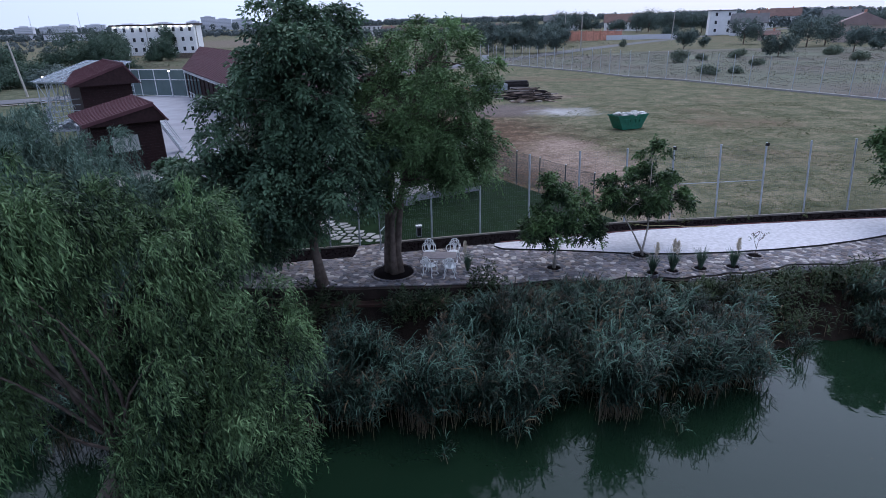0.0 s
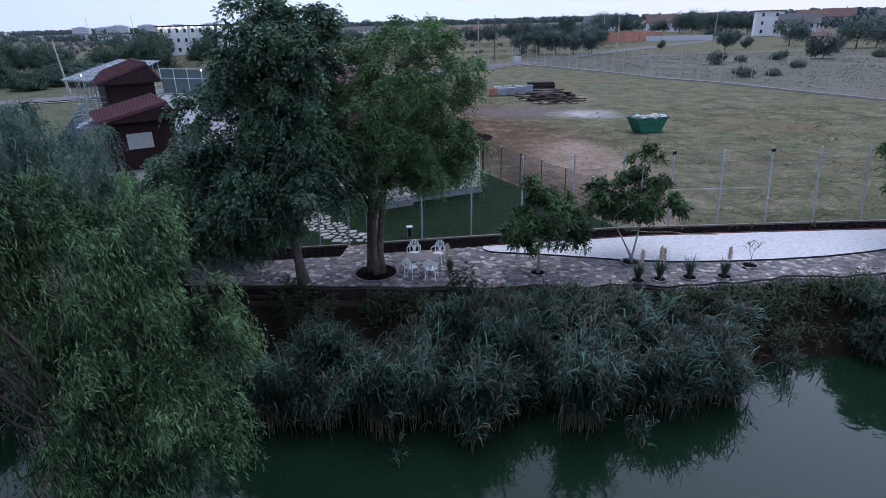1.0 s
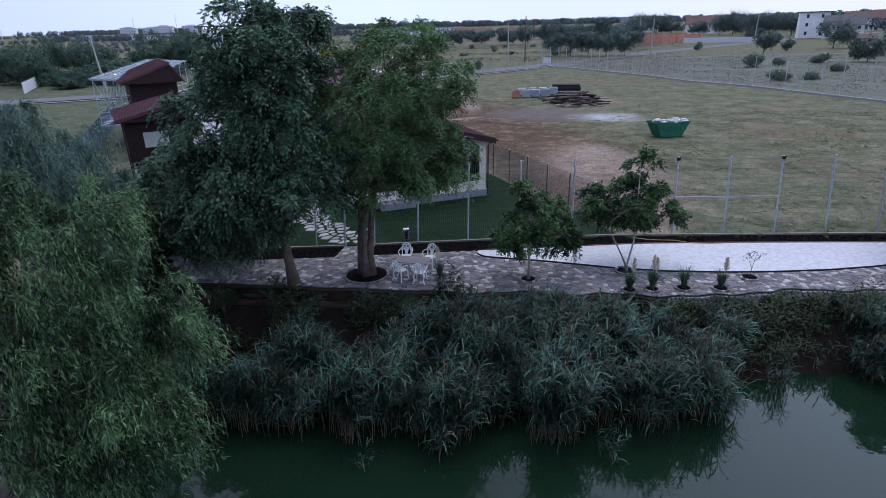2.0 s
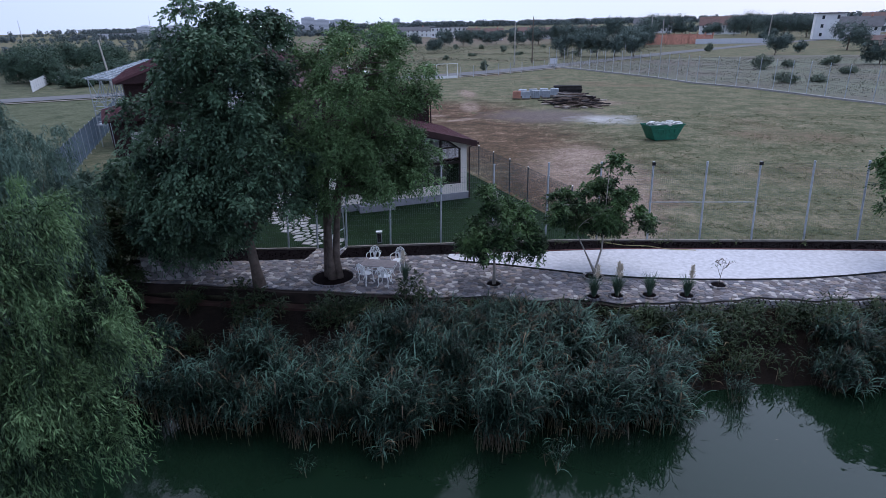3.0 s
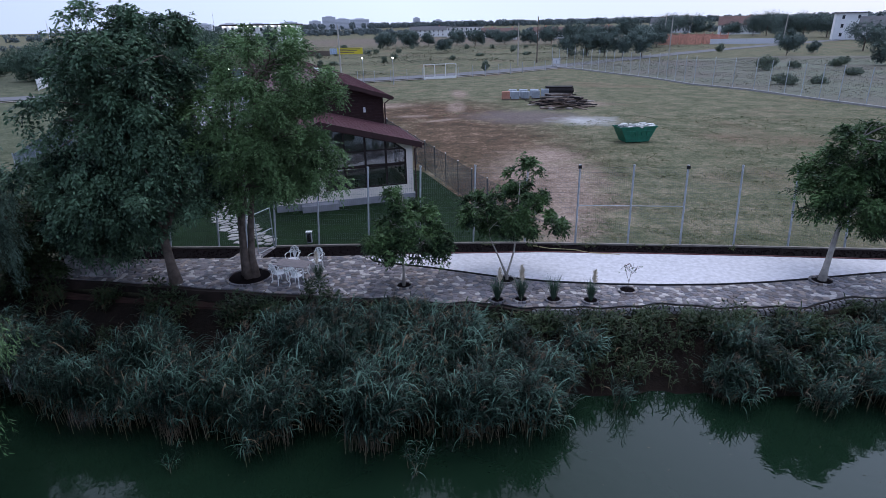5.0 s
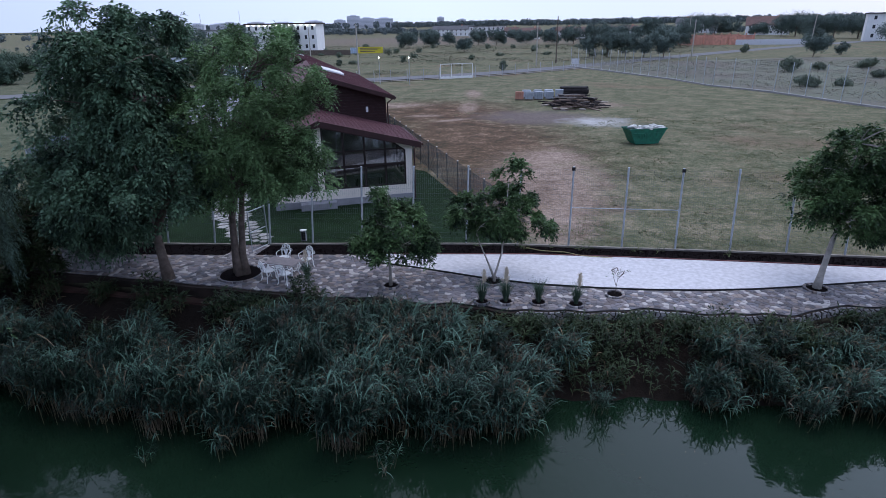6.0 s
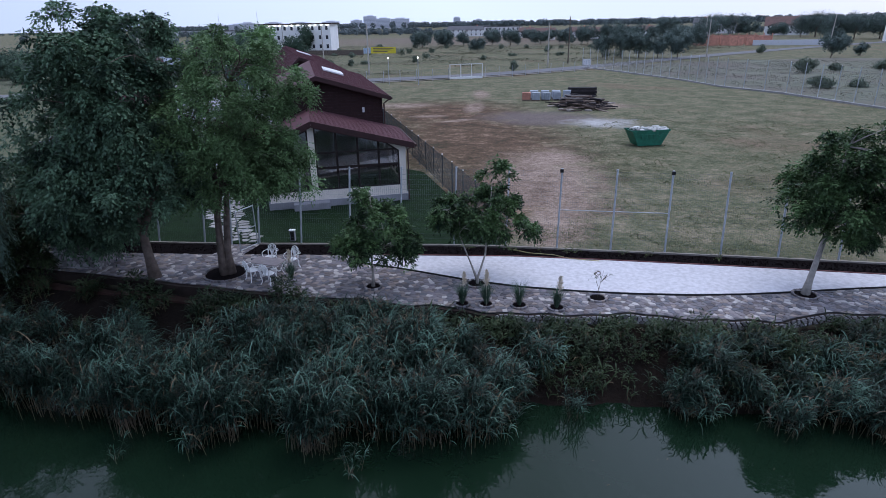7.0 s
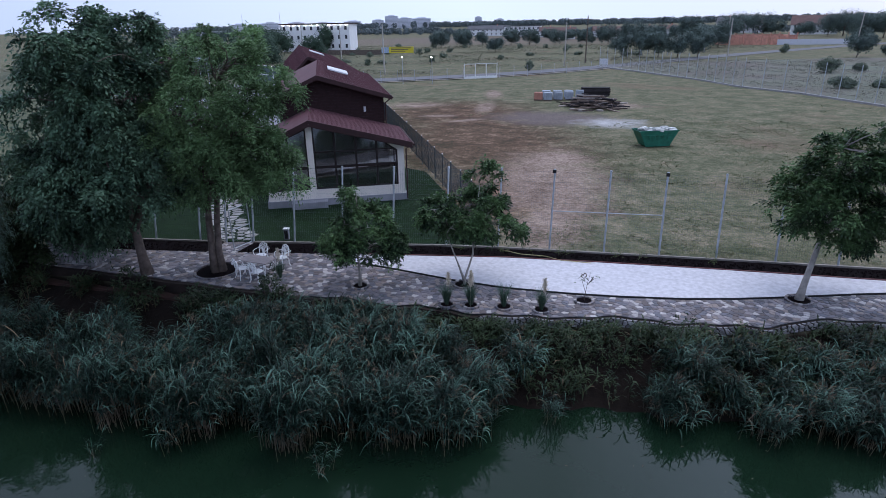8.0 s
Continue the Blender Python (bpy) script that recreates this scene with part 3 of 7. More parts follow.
def band(name, center, width, z, mat_, label, category):
    """A road along a polyline."""
    pts = [Vector((*p, 0)) for p in center]
    fine = []
    for i in range(len(pts) - 1):
        p0, p1, p2, p3 = pts[max(i - 1, 0)], pts[i], pts[i + 1], pts[min(i + 2, len(pts) - 1)]
        for k in range(8):
            t = k / 8
            fine.append(0.5 * ((2 * p1) + (p2 - p0) * t + (2 * p0 - 5 * p1 + 4 * p2 - p3) * t * t + (3 * p1 - p0 - 3 * p2 + p3) * t ** 3))
    fine.append(pts[-1])
    g = Geo()
    for i, p in enumerate(fine):
        way = (fine[min(i + 1, len(fine) - 1)] - fine[max(i - 1, 0)]).normalized()
        side = Vector((-way.y, way.x, 0)) * width / 2
        g.v += [tuple(p - side + Vector((0, 0, z))), tuple(p + side + Vector((0, 0, z)))]
    g.f = [(2 * i, 2 * i + 2, 2 * i + 3, 2 * i + 1) for i in range(len(fine) - 1)]
    return tagged(part(name, g, mat_), label, category, kind="structure")


ROAD = [(-260, -20), (-140, 45), (-86, 84), (-42, 115), (-14, 137), (10, 168), (52, 232), (120, 320), (260, 480)]
band("road", ROAD, 7.0, 0.09, M_asphalt, "narrow grey asphalt road through the meadows", "road")
band("verge", [(x + 3.5, y - 4.2) for x, y in ROAD[2:6]], 1.2, 0.085, M_kerb, "dusty pale road verge", "verge")

# courtyard between the two houses
g = Geo()
g.prism([(-24.5, 41), (-13.5, 42), (-30, 73), (-38, 96), (-56, 98), (-45, 74)], -0.2, 0.06)
tagged(part("courtyard", g, M_courtyard), "grey paved courtyard between the two wooden houses", "courtyard", kind="structure")

# ---------------------------------------------------------------- houses
def gable(geo, xl, zl, xr_, zr_, xe, ze, y0, y1, thick):
    """A roof of two slopes: left eave, ridge, right eave in x, z."""
    out = [(xl, zl), (xr_, zr_), (xe, ze)]
    poly = [(x, z - thick) for x, z in out] + out[::-1]
    return geo.slab_xz(poly, y0, y1)


def roof_ribs(parent, x0, z0, x1, z1, y0, y1, step, material_, name="roof_rib"):
    """Raised seams that run down a slope from (x0, z0) to (x1, z1)."""
    n = int((y1 - y0) / step)
    base = Geo()
    base.add([(x0, -0.035, z0), (x0, 0.035, z0), (x1, 0.035, z1), (x1, -0.035, z1), (x0, -0.02, z0 + 0.05), (x0, 0.02, z0 + 0.05), (x1, 0.02, z1 + 0.05), (x1, -0.02, z1 + 0.05)],
             [(4, 5, 6, 7), (0, 4, 7, 3), (5, 1, 2, 6), (0, 1, 5, 4), (3, 7, 6, 2)])
    me = base.mesh(name)
    me.materials.append(material_)
    for i in range(n + 1):
        part(name, me, None, parent, m=pose(0, y0 + (y1 - y0) * i / n, 0.0))


def window_unit(parent, poly, cols, bars, y, name="window", glass=None, rim=0.09):
    """A window in the x, z outline `poly` (left, right, bottom, top-left, top-right) with mullions and bars; panes are set back."""
    xl, xr_, zb, ztl, ztr = poly
    top = lambda x: ztl + (ztr - ztl) * (x - xl) / (xr_ - xl)
    win = part(name, Geo().slab_xz([(xl, zb), (xr_, zb), (xr_, zb + rim), (xl, zb + rim)], y - 0.06, y + 0.06), M_window_frame, parent, "dark brown window with clear panes")
    part("mullion", Geo().slab_xz([(xl, zb + rim), (xl + rim, zb + rim), (xl + rim, top(xl + rim)), (xl, top(xl))], y - 0.06, y + 0.06), M_window_frame, win)
    part("mullion", Geo().slab_xz([(xr_ - rim, zb + rim), (xr_, zb + rim), (xr_, top(xr_)), (xr_ - rim, top(xr_ - rim))], y - 0.06, y + 0.06), M_window_frame, win)
    part("top_rail", Geo().slab_xz([(xl + rim, top(xl + rim) - rim), (xr_ - rim, top(xr_ - rim) - rim), (xr_ - rim, top(xr_ - rim)), (xl + rim, top(xl + rim))], y - 0.058, y + 0.058), M_window_frame, win)
    for i in range(1, cols):
        x = xl + (xr_ - xl) * i / cols
        part("mullion", Geo().slab_xz([(x - rim * 0.7, zb + rim), (x + rim * 0.7, zb + rim), (x + rim * 0.7, top(x) - rim), (x - rim * 0.7, top(x) - rim)], y - 0.05, y + 0.05), M_window_frame, win)
    for zz, h in bars:
        part("bar", Geo().slab_xz([(xl + rim, zz), (xr_ - rim, zz), (xr_ - rim, zz + h), (xl + rim, zz + h)], y - 0.045, y + 0.045), M_window_frame, win)
    zs = [zb + rim] + [zz for zz, h in bars]
    for i in range(cols):
        a, b = xl + (xr_ - xl) * i / cols + 0.02, xl + (xr_ - xl) * (i + 1) / cols - 0.02
        for k, z0 in enumerate(zs):
            if k + 1 < len(zs):
                outline = [(a, z0), (b, z0), (b, zs[k + 1] + 0.02), (a, zs[k + 1] + 0.02)]
            else:
                outline = [(a, z0), (b, z0), (b, top(b) - 0.03), (a, top(a) - 0.03)]
            pane = part("pane", Geo().slab_xz(outline, y - 0.004, y + 0.004), glass or M_glass, win)
            pane.visible_shadow = False
    return win


def boards(parent, poly_top, x0, x1, z0, y, step=0.2, name="board", material_=None):
    """Horizontal cladding boards on a front at depth y, cut by the roof line poly_top(x)."""
    hi = max(poly_top(x0 + (x1 - x0) * i / 20) for i in range(21))
    z = z0
    while z < hi - 0.05:
        xs = [x0 + (x1 - x0) * i / 60 for i in range(61)]
        ok = [x for x in xs if poly_top(x) > z + step * 0.6]
        if len(ok) > 1:
            part(name, Geo().slab_xz([(ok[0], z + 0.01), (ok[-1], z + 0.01), (ok[-1], z + step - 0.01), (ok[0], z + step - 0.01)], y - 0.035, y), material_ or M_darkwood, parent)
        z += step


def right_house():
    h = thing("house", pose(1.65, 37.6, 0, 0, 0, 30), "cream and dark timber house with stepped red roofs and big windows", "house", "wooden houses")
    zr = lambda x: 3.78 + 0.261 * (0.46 - x) if x > -5.75 else 5.40 + (x + 5.75) * 0.45
    low = lambda x: zr(x) - 0.16
    part("plinth", Geo().box(-8.7, -0.08, -0.1, 0.12, 6.0, 0.45), M_plinth, h, "grey rendered plinth")
    part("plinth", Geo().box(-7.2, -0.7, -0.1, -5.0, -0.085, 0.42), M_plinth, h, "grey rendered step")
    part("wall", Geo().slab_xz([(-8.6, 0.45), (0.0, 0.45), (0.0, 1.05), (-8.6, 1.05)], 0, 0.25), M_plaster, h, "cream rendered sill wall")
    for a, b in ((-8.6, -8.3), (-6.0, -5.62), (-0.42, 0.0)):
        part("pillar", Geo().slab_xz([(a, 1.05), (b, 1.05), (b, low(b)), (a, low(a))], 0, 0.25), M_plaster, h)
    part("lintel", Geo().slab_xz([(-5.62, low(-5.62) - 0.2), (-0.42, low(-0.42) - 0.2), (-0.42, low(-0.42)), (-5.62, low(-5.62))], 0.0, 0.25), M_plaster, h)
    part("lintel", Geo().slab_xz([(-8.3, low(-8.3) - 0.2), (-6.0, low(-6.0) - 0.2), (-6.0, low(-6.0)), (-8.3, low(-8.3))], 0.0, 0.25), M_plaster, h)
    window_unit(h, (-5.62, -0.42, 1.05, low(-5.62) - 0.2, low(-0.42) - 0.2), 4, [(2.35, 0.16), (3.35, 0.08)], 0.12)
    # slanted upper corner of the big window
    part("corner_panel", Geo().slab_xz([(-0.42, low(-0.42) - 0.55), (-0.42, low(-0.42) - 0.2), (-1.2, low(-1.2) - 0.2)], 0.02, 0.055), M_plaster, h)
    part("corner_bar", Geo().slab_xz([(-1.2, low(-1.2) - 0.32), (-0.42, low(-0.42) - 0.67), (-0.42, low(-0.42) - 0.554), (-1.2, low(-1.2) - 0.204)], 0.015, 0.058), M_window_frame, h)
    window_unit(h, (-8.3, -6.0, 1.05, low(-8.3) - 0.2, low(-6.0) - 0.25), 2, [(2.35, 0.16)], 0.12)
    # side glazing is unseen, added to let daylight into the room
    part("wall", Geo().box(-0.25, 0.25, 0.45, 0.0, 6.0, 1.05), M_plaster, h)
    part("wall", Geo().box(-0.25, 4.9, 1.05, 0.0, 6.0, low(0)), M_plaster, h)
    part("lintel", Geo().box(-0.25, 0.25, low(0) - 0.25, 0.0, 4.9, low(0)), M_plaster, h)
    for y in (0.3, 1.8, 3.3, 4.75):
        part("mullion", Geo().box(-0.18, y, 1.05, -0.06, y + 0.12, low(0) - 0.25), M_window_frame, h)
    added_side_pane = part("pane", Geo().box(-0.125, 0.3, 1.05, -0.115, 4.85, low(0) - 0.25), M_glass, h)
    added_side_pane.visible_shadow = False
    part("wall", Geo().box(-8.6, 0.25, 0.45, -8.35, 6.0, low(-8.6)), M_plaster, h)
    part("floor_slab", Geo().box(-8.35, 0.25, 0.3, -0.25, 6.0, 0.5), M_tabletop, h)
    roof = part("roof", gable(Geo(), -9.0, zr(-9.0), -5.75, 5.40, 0.46, 3.78, -0.45, 6.0, 0.16), M_roof, h, "dull red profiled roof sheets")
    part("fascia", Geo().slab_xz([(-5.75, 5.06), (0.49, 3.44), (0.49, 3.81), (-5.75, 5.44)], -0.50, -0.454), M_roof_dark, roof)
    part("fascia", Geo().slab_xz([(-9.0, 3.60), (-5.754, 5.06), (-5.754, 5.44), (-9.0, 3.98)], -0.50, -0.454), M_roof_dark, roof)
    roof_ribs(roof, -5.75, 5.38, 0.46, 3.755, -0.3, 5.9, 0.4, M_roof)
    gut = part("gutter", Geo().tube([(0.58, -0.5, 3.66), (0.58, 6.0, 3.66)], 0.07), M_roof_dark, h)
    part("downpipe", Geo().tube([(0.55, -0.2, 3.6), (0.12, -0.12, 3.35), (0.1, -0.12, 0.1)], 0.045), M_roof_dark, h)
    # tall timber block behind
    zt = lambda x: 6.05 + 0.30 * (-0.1 - x) if x > -5.1 else 7.55 + (x + 5.1) * 0.45
    part("wall", Geo().slab_xz([(-7.8, 0), (-0.55, 0), (-0.55, zt(-0.55) - 0.15), (-5.1, zt(-5.1) - 0.15), (-7.8, zt(-7.8) - 0.15)], 6.05, 25.6), M_darkwood, h, "dark stained timber wall")
    boards(h, lambda x: zt(x) - 0.2, -7.8, -0.55, 3.6, 6.05)
    t_roof = part("roof", gable(Geo(), -8.4, zt(-8.4), -5.1, 7.55, -0.05, 6.03, 5.2, 26.0, 0.16), M_roof, h, "dull red profiled roof sheets")
    part("fascia", Geo().slab_xz([(-5.1, 7.28), (-0.02, 5.78), (-0.02, 6.06), (-5.1, 7.59)], 5.15, 5.196), M_roof_dark, t_roof)
    part("fascia", Geo().slab_xz([(-8.4, 5.78), (-5.104, 7.28), (-5.104, 7.59), (-8.4, 6.1)], 5.15, 5.196), M_roof_dark, t_roof)
    roof_ribs(t_roof, -5.1, 7.525, -0.05, 6.005, 5.4, 25.8, 0.4, M_roof)
    part("gutter", Geo().tube([(0.02, 5.2, 5.92), (0.02, 25.9, 5.92)], 0.07), M_roof_dark, h)
    part("downpipe", Geo().tube([(0.0, 5.6, 5.9), (-0.45, 5.95, 5.5), (-0.45, 5.95, 0.2)], 0.05), M_roof_dark, h)
    part("wall_lamp", Geo().box(-2.0, 5.9, 4.95, -1.85, 6.01, 5.3), M_white, h)
    for y0 in (14.0,):
        sl = lambda x: zt(x) + 0.06
        lite = part("skylight", Geo().add([(-4.2, y0, sl(-4.2)), (-2.6, y0, sl(-2.6)), (-2.6, y0 + 3.2, sl(-2.6)), (-4.2, y0 + 3.2, sl(-4.2)), (-4.2, y0, sl(-4.2) + 0.1), (-2.6, y0, sl(-2.6) + 0.1), (-2.6, y0 + 3.2, sl(-2.6) + 0.1), (-4.2, y0 + 3.2, sl(-4.2) + 0.1)],
                                          [(4, 5, 6, 7), (0, 1, 5, 4), (1, 2, 6, 5), (2, 3, 7, 6), (3, 0, 4, 7)]), M_white, h, "white ribbed skylight sheet")
        for k in range(7):
            part("rib", Geo().add([(-4.2, y0 + 0.1 + k * 0.48, sl(-4.2) + 0.104), (-2.6, y0 + 0.1 + k * 0.48, sl(-2.6) + 0.104), (-2.6, y0 + 0.24 + k * 0.48, sl(-2.6) + 0.15), (-4.2, y0 + 0.24 + k * 0.48, sl(-4.2) + 0.15)], [(0, 1, 2, 3)]), M_white, lite)
    # inside, seen through the glass
    part("inner_wall", Geo().box(-8.3, 5.9, 0.5, -0.3, 6.0, 4.0), M_plaster, h)
    t = thing("dining_table", h.matrix_basis @ pose(-2.6, 2.2, 0.5), "pale cloth covered table inside the glazed room", "table")
    part("tabletop", Geo().box(-0.9, -0.5, 0.7, 0.9, 0.5, 0.75), M_curtain, t)
    for x, y in ((-0.8, -0.4), (0.8, -0.4), (0.8, 0.4), (-0.8, 0.4)):
        part("leg", Geo().box(x - 0.04, y - 0.04, 0, x + 0.04, y + 0.04, 0.7), M_darkwood, t)
    return h


def back_house():
    """The long low house across the courtyard with a colonnade."""
    h = thing("house", pose(1.65, 37.6, 0, 0, 0, 30) @ pose(-6.1, 30, 0, 0, 0, 3), "long timber house with red roof and white colonnade brackets", "house", "wooden houses")
    part("wall", Geo().slab_xz([(-1.0, 0), (5.3, 0), (5.3, 5.75), (0, 7.45), (-1.0, 6.5)], 0, 42), M_darkwood, h, "dark stained timber wall")
    roof = part("roof", gable(Geo(), -3.2, 4.55, 0, 7.7, 5.8, 5.75, -0.8, 42.8, 0.16), M_roof, h, "dull red profiled roof sheets")
    part("fascia", Geo().slab_xz([(0, 7.42), (5.82, 5.45), (5.82, 5.78), (0, 7.74)], -0.85, -0.804), M_roof_dark, roof)
    part("fascia", Geo().slab_xz([(-3.22, 4.25), (-0.004, 7.42), (-0.004, 7.74), (-3.22, 4.58)], -0.85, -0.804), M_roof_dark, roof)
    roof_ribs(roof, 0, 7.7, 5.8, 5.75, -0.6, 42.5, 0.8, M_roof)
    roof_ribs(roof, 0, 7.7, -3.2, 4.55, -0.6, 42.5, 0.8, M_roof)
    part("gutter", Geo().tube([(5.86, -0.8, 5.62), (5.86, 42.8, 5.62)], 0.07), M_roof_dark, h)
    for i in range(14):
        y = 0.2 + i * 3.2
        part("post", Geo().box(-2.95, y - 0.08, 0, -2.79, y + 0.08, 4.5), M_darkwood, h)
    for i in range(40):
        y = 0.3 + i * 1.05
        part("bracket", Geo().box(-3.15, y, 4.0, -2.7, y + 0.5, 4.35), M_white, h, "white bracket lamp")
    part("rail", Geo().box(-2.9, 0, 1.0, -2.84, 41.5, 1.08), M_white_metal, h)
    for i in range(83):
        part("baluster", Geo().box(-2.89, 0.1 + i * 0.5, 0.1, -2.85, 0.14 + i * 0.5, 1.0), M_white_metal, h)
    sk = part("skylight", Geo().add([(1.2, 24, 7.34), (3.1, 24, 6.70), (3.1, 28.5, 6.70), (1.2, 28.5, 7.34), (1.2, 24, 7.46), (3.1, 24, 6.82), (3.1, 28.5, 6.82), (1.2, 28.5, 7.46)],
                                    [(4, 5, 6, 7), (0, 1, 5, 4), (1, 2, 6, 5), (2, 3, 7, 6), (3, 0, 4, 7)]), M_white, h, "white skylight sheet")
    return h


def left_house():
    """Two timber blocks with low-pitched roofs, dark gables under deep eaves, and an outside stair between them."""
    h = thing("house", pose(-22.55, 40.40, 0, 0, 0, 40), "dark timber house with stepped red roofs and a curtained window", "house", "wooden houses")

    def block(xl, zl, xa, za, xr, zr, y0, y1, wl, wr, floor_z, set_back):
        """One block: left eave, ridge and right eave in x, z; roof from y0 to y1; walls between wl and wr."""
        top = lambda x: zl + (za - zl) * (x - xl) / (xa - xl) if x < xa else za + (zr - za) * (x - xa) / (xr - xa)
        wy = y0 + set_back
        part("wall", Geo().slab_xz([(wl, floor_z), (wr, floor_z), (wr, top(wr) - 0.17), (xa, za - 0.17), (wl, top(wl) - 0.17)], wy, y1 - 0.3), M_darkwood, h, "dark stained timber wall")
        boards(h, lambda x: top(x) - 0.3, wl, wr, floor_z, wy)
        low = min(zl, zr) - 0.12
        part("gable_board", Geo().slab_xz([(xl + 0.12, low), (xr - 0.12, low), (xr - 0.12, top(xr - 0.12) - 0.16), (xa, za - 0.16), (xl + 0.12, top(xl + 0.12) - 0.16)], y0 + 0.05, y0 + 0.12), M_darkwood, h, "dark boarded gable under the eaves")
        part("soffit", Geo().box(xl + 0.12, y0 + 0.125, low, xr - 0.12, wy - 0.04, low + 0.06), M_darkwood, h)
        roof = part("roof", gable(Geo(), xl, zl, xa, za, xr, zr, y0, y1, 0.15), M_roof, h, "dull red profiled roof sheets")
        part("fascia", Geo().slab_xz([(xl, zl - 0.2), (xa - 0.002, za - 0.2), (xa - 0.002, za + 0.03), (xl, zl + 0.03)], y0 - 0.05, y0 - 0.004), M_roof, roof)
        part("fascia", Geo().slab_xz([(xa, za - 0.2), (xr, zr - 0.2), (xr, zr + 0.03), (xa, za + 0.03)], y0 - 0.05, y0 - 0.004), M_roof, roof)
        roof_ribs(roof, xa, za, xl, zl, y0 + 0.1, y1 - 0.1, 0.55, M_roof)
        roof_ribs(roof, xa, za, xr, zr, y0 + 0.1, y1 - 0.1, 0.55, M_roof)
        part("ridge_cap", Geo().tube([(xa, y0 - 0.03, za + 0.02), (xa, y1 + 0.03, za + 0.02)], 0.07, 6), M_roof, roof)
        part("gutter", Geo().tube([(xr + 0.06, y0, zr - 0.1), (xr + 0.06, y1, zr - 0.1)], 0.06), M_roof_dark, h)

    block(-3.28, 4.70, 1.29, 5.74, 2.05, 4.62, -0.8, 6.2, -2.75, 1.72, 1.0, 0.8)
    part("base_wall", Geo().box(-2.5, 0.3, -0.1, 1.6, 5.8, 1.0), M_plaster, h, "pale rendered base wall")
    part("downpipe", Geo().tube([(-2.85, -0.1, 4.5), (-2.8, -0.12, 0.1)], 0.05), M_roof_dark, h)
    win = part("window", Geo().box(-1.72, -0.09, 2.43, 0.17, -0.04, 3.72), M_window_frame, h, "wide window with closed pale curtain")
    part("curtain", Geo().box(-1.62, -0.10, 2.52, 0.07, -0.094, 3.63), M_curtain, win)
    for k in range(14):
        part("pleat", Geo().box(-1.6 + k * 0.12, -0.112, 2.53, -1.55 + k * 0.12, -0.104, 3.62), M_curtain, win)
    block(-2.05, 6.30, 2.33, 7.82, 3.40, 6.22, 13.0, 23.0, -1.2, 2.9, 0.0, 1.4)
    # outside stair and gallery between the blocks
    st = part("gallery", Geo().box(-2.6, 9.6, 3.3, 3.6, 11.0, 3.4), M_steel, h, "galvanised steel gallery")
    for i in range(9):
        part("baluster", Geo().tube([(-2.6 + i * 0.775, 9.62, 3.4), (-2.6 + i * 0.775, 9.62, 4.4)], 0.022, 4), M_steel_pale, st)
    for z in (3.75, 4.08, 4.4):
        part("rail", Geo().tube([(-2.6, 9.62, z), (3.6, 9.62, z)], 0.03, 4), M_steel_pale, st)
    for x in (-2.5, 0.5, 3.5):
        part("post", Geo().tube([(x, 10.3, 0), (x, 10.3, 3.3)], 0.06, 5), M_steel, st)
    for k in range(12):
        part("tread", Geo().box(3.62 + k * 0.13, 9.75, 3.15 - k * 0.26, 3.86 + k * 0.13, 10.85, 3.2 - k * 0.26), M_steel_pale, st)
    for y in (9.7, 10.9):
        part("rail", Geo().tube([(3.6, y, 4.3), (5.2, y, 1.1)], 0.03, 4), M_steel_pale, st)
        part("stringer", Geo().tube([(3.6, y, 3.2), (5.2, y, 0.05)], 0.05, 4), M_steel_pale, st)
    return h


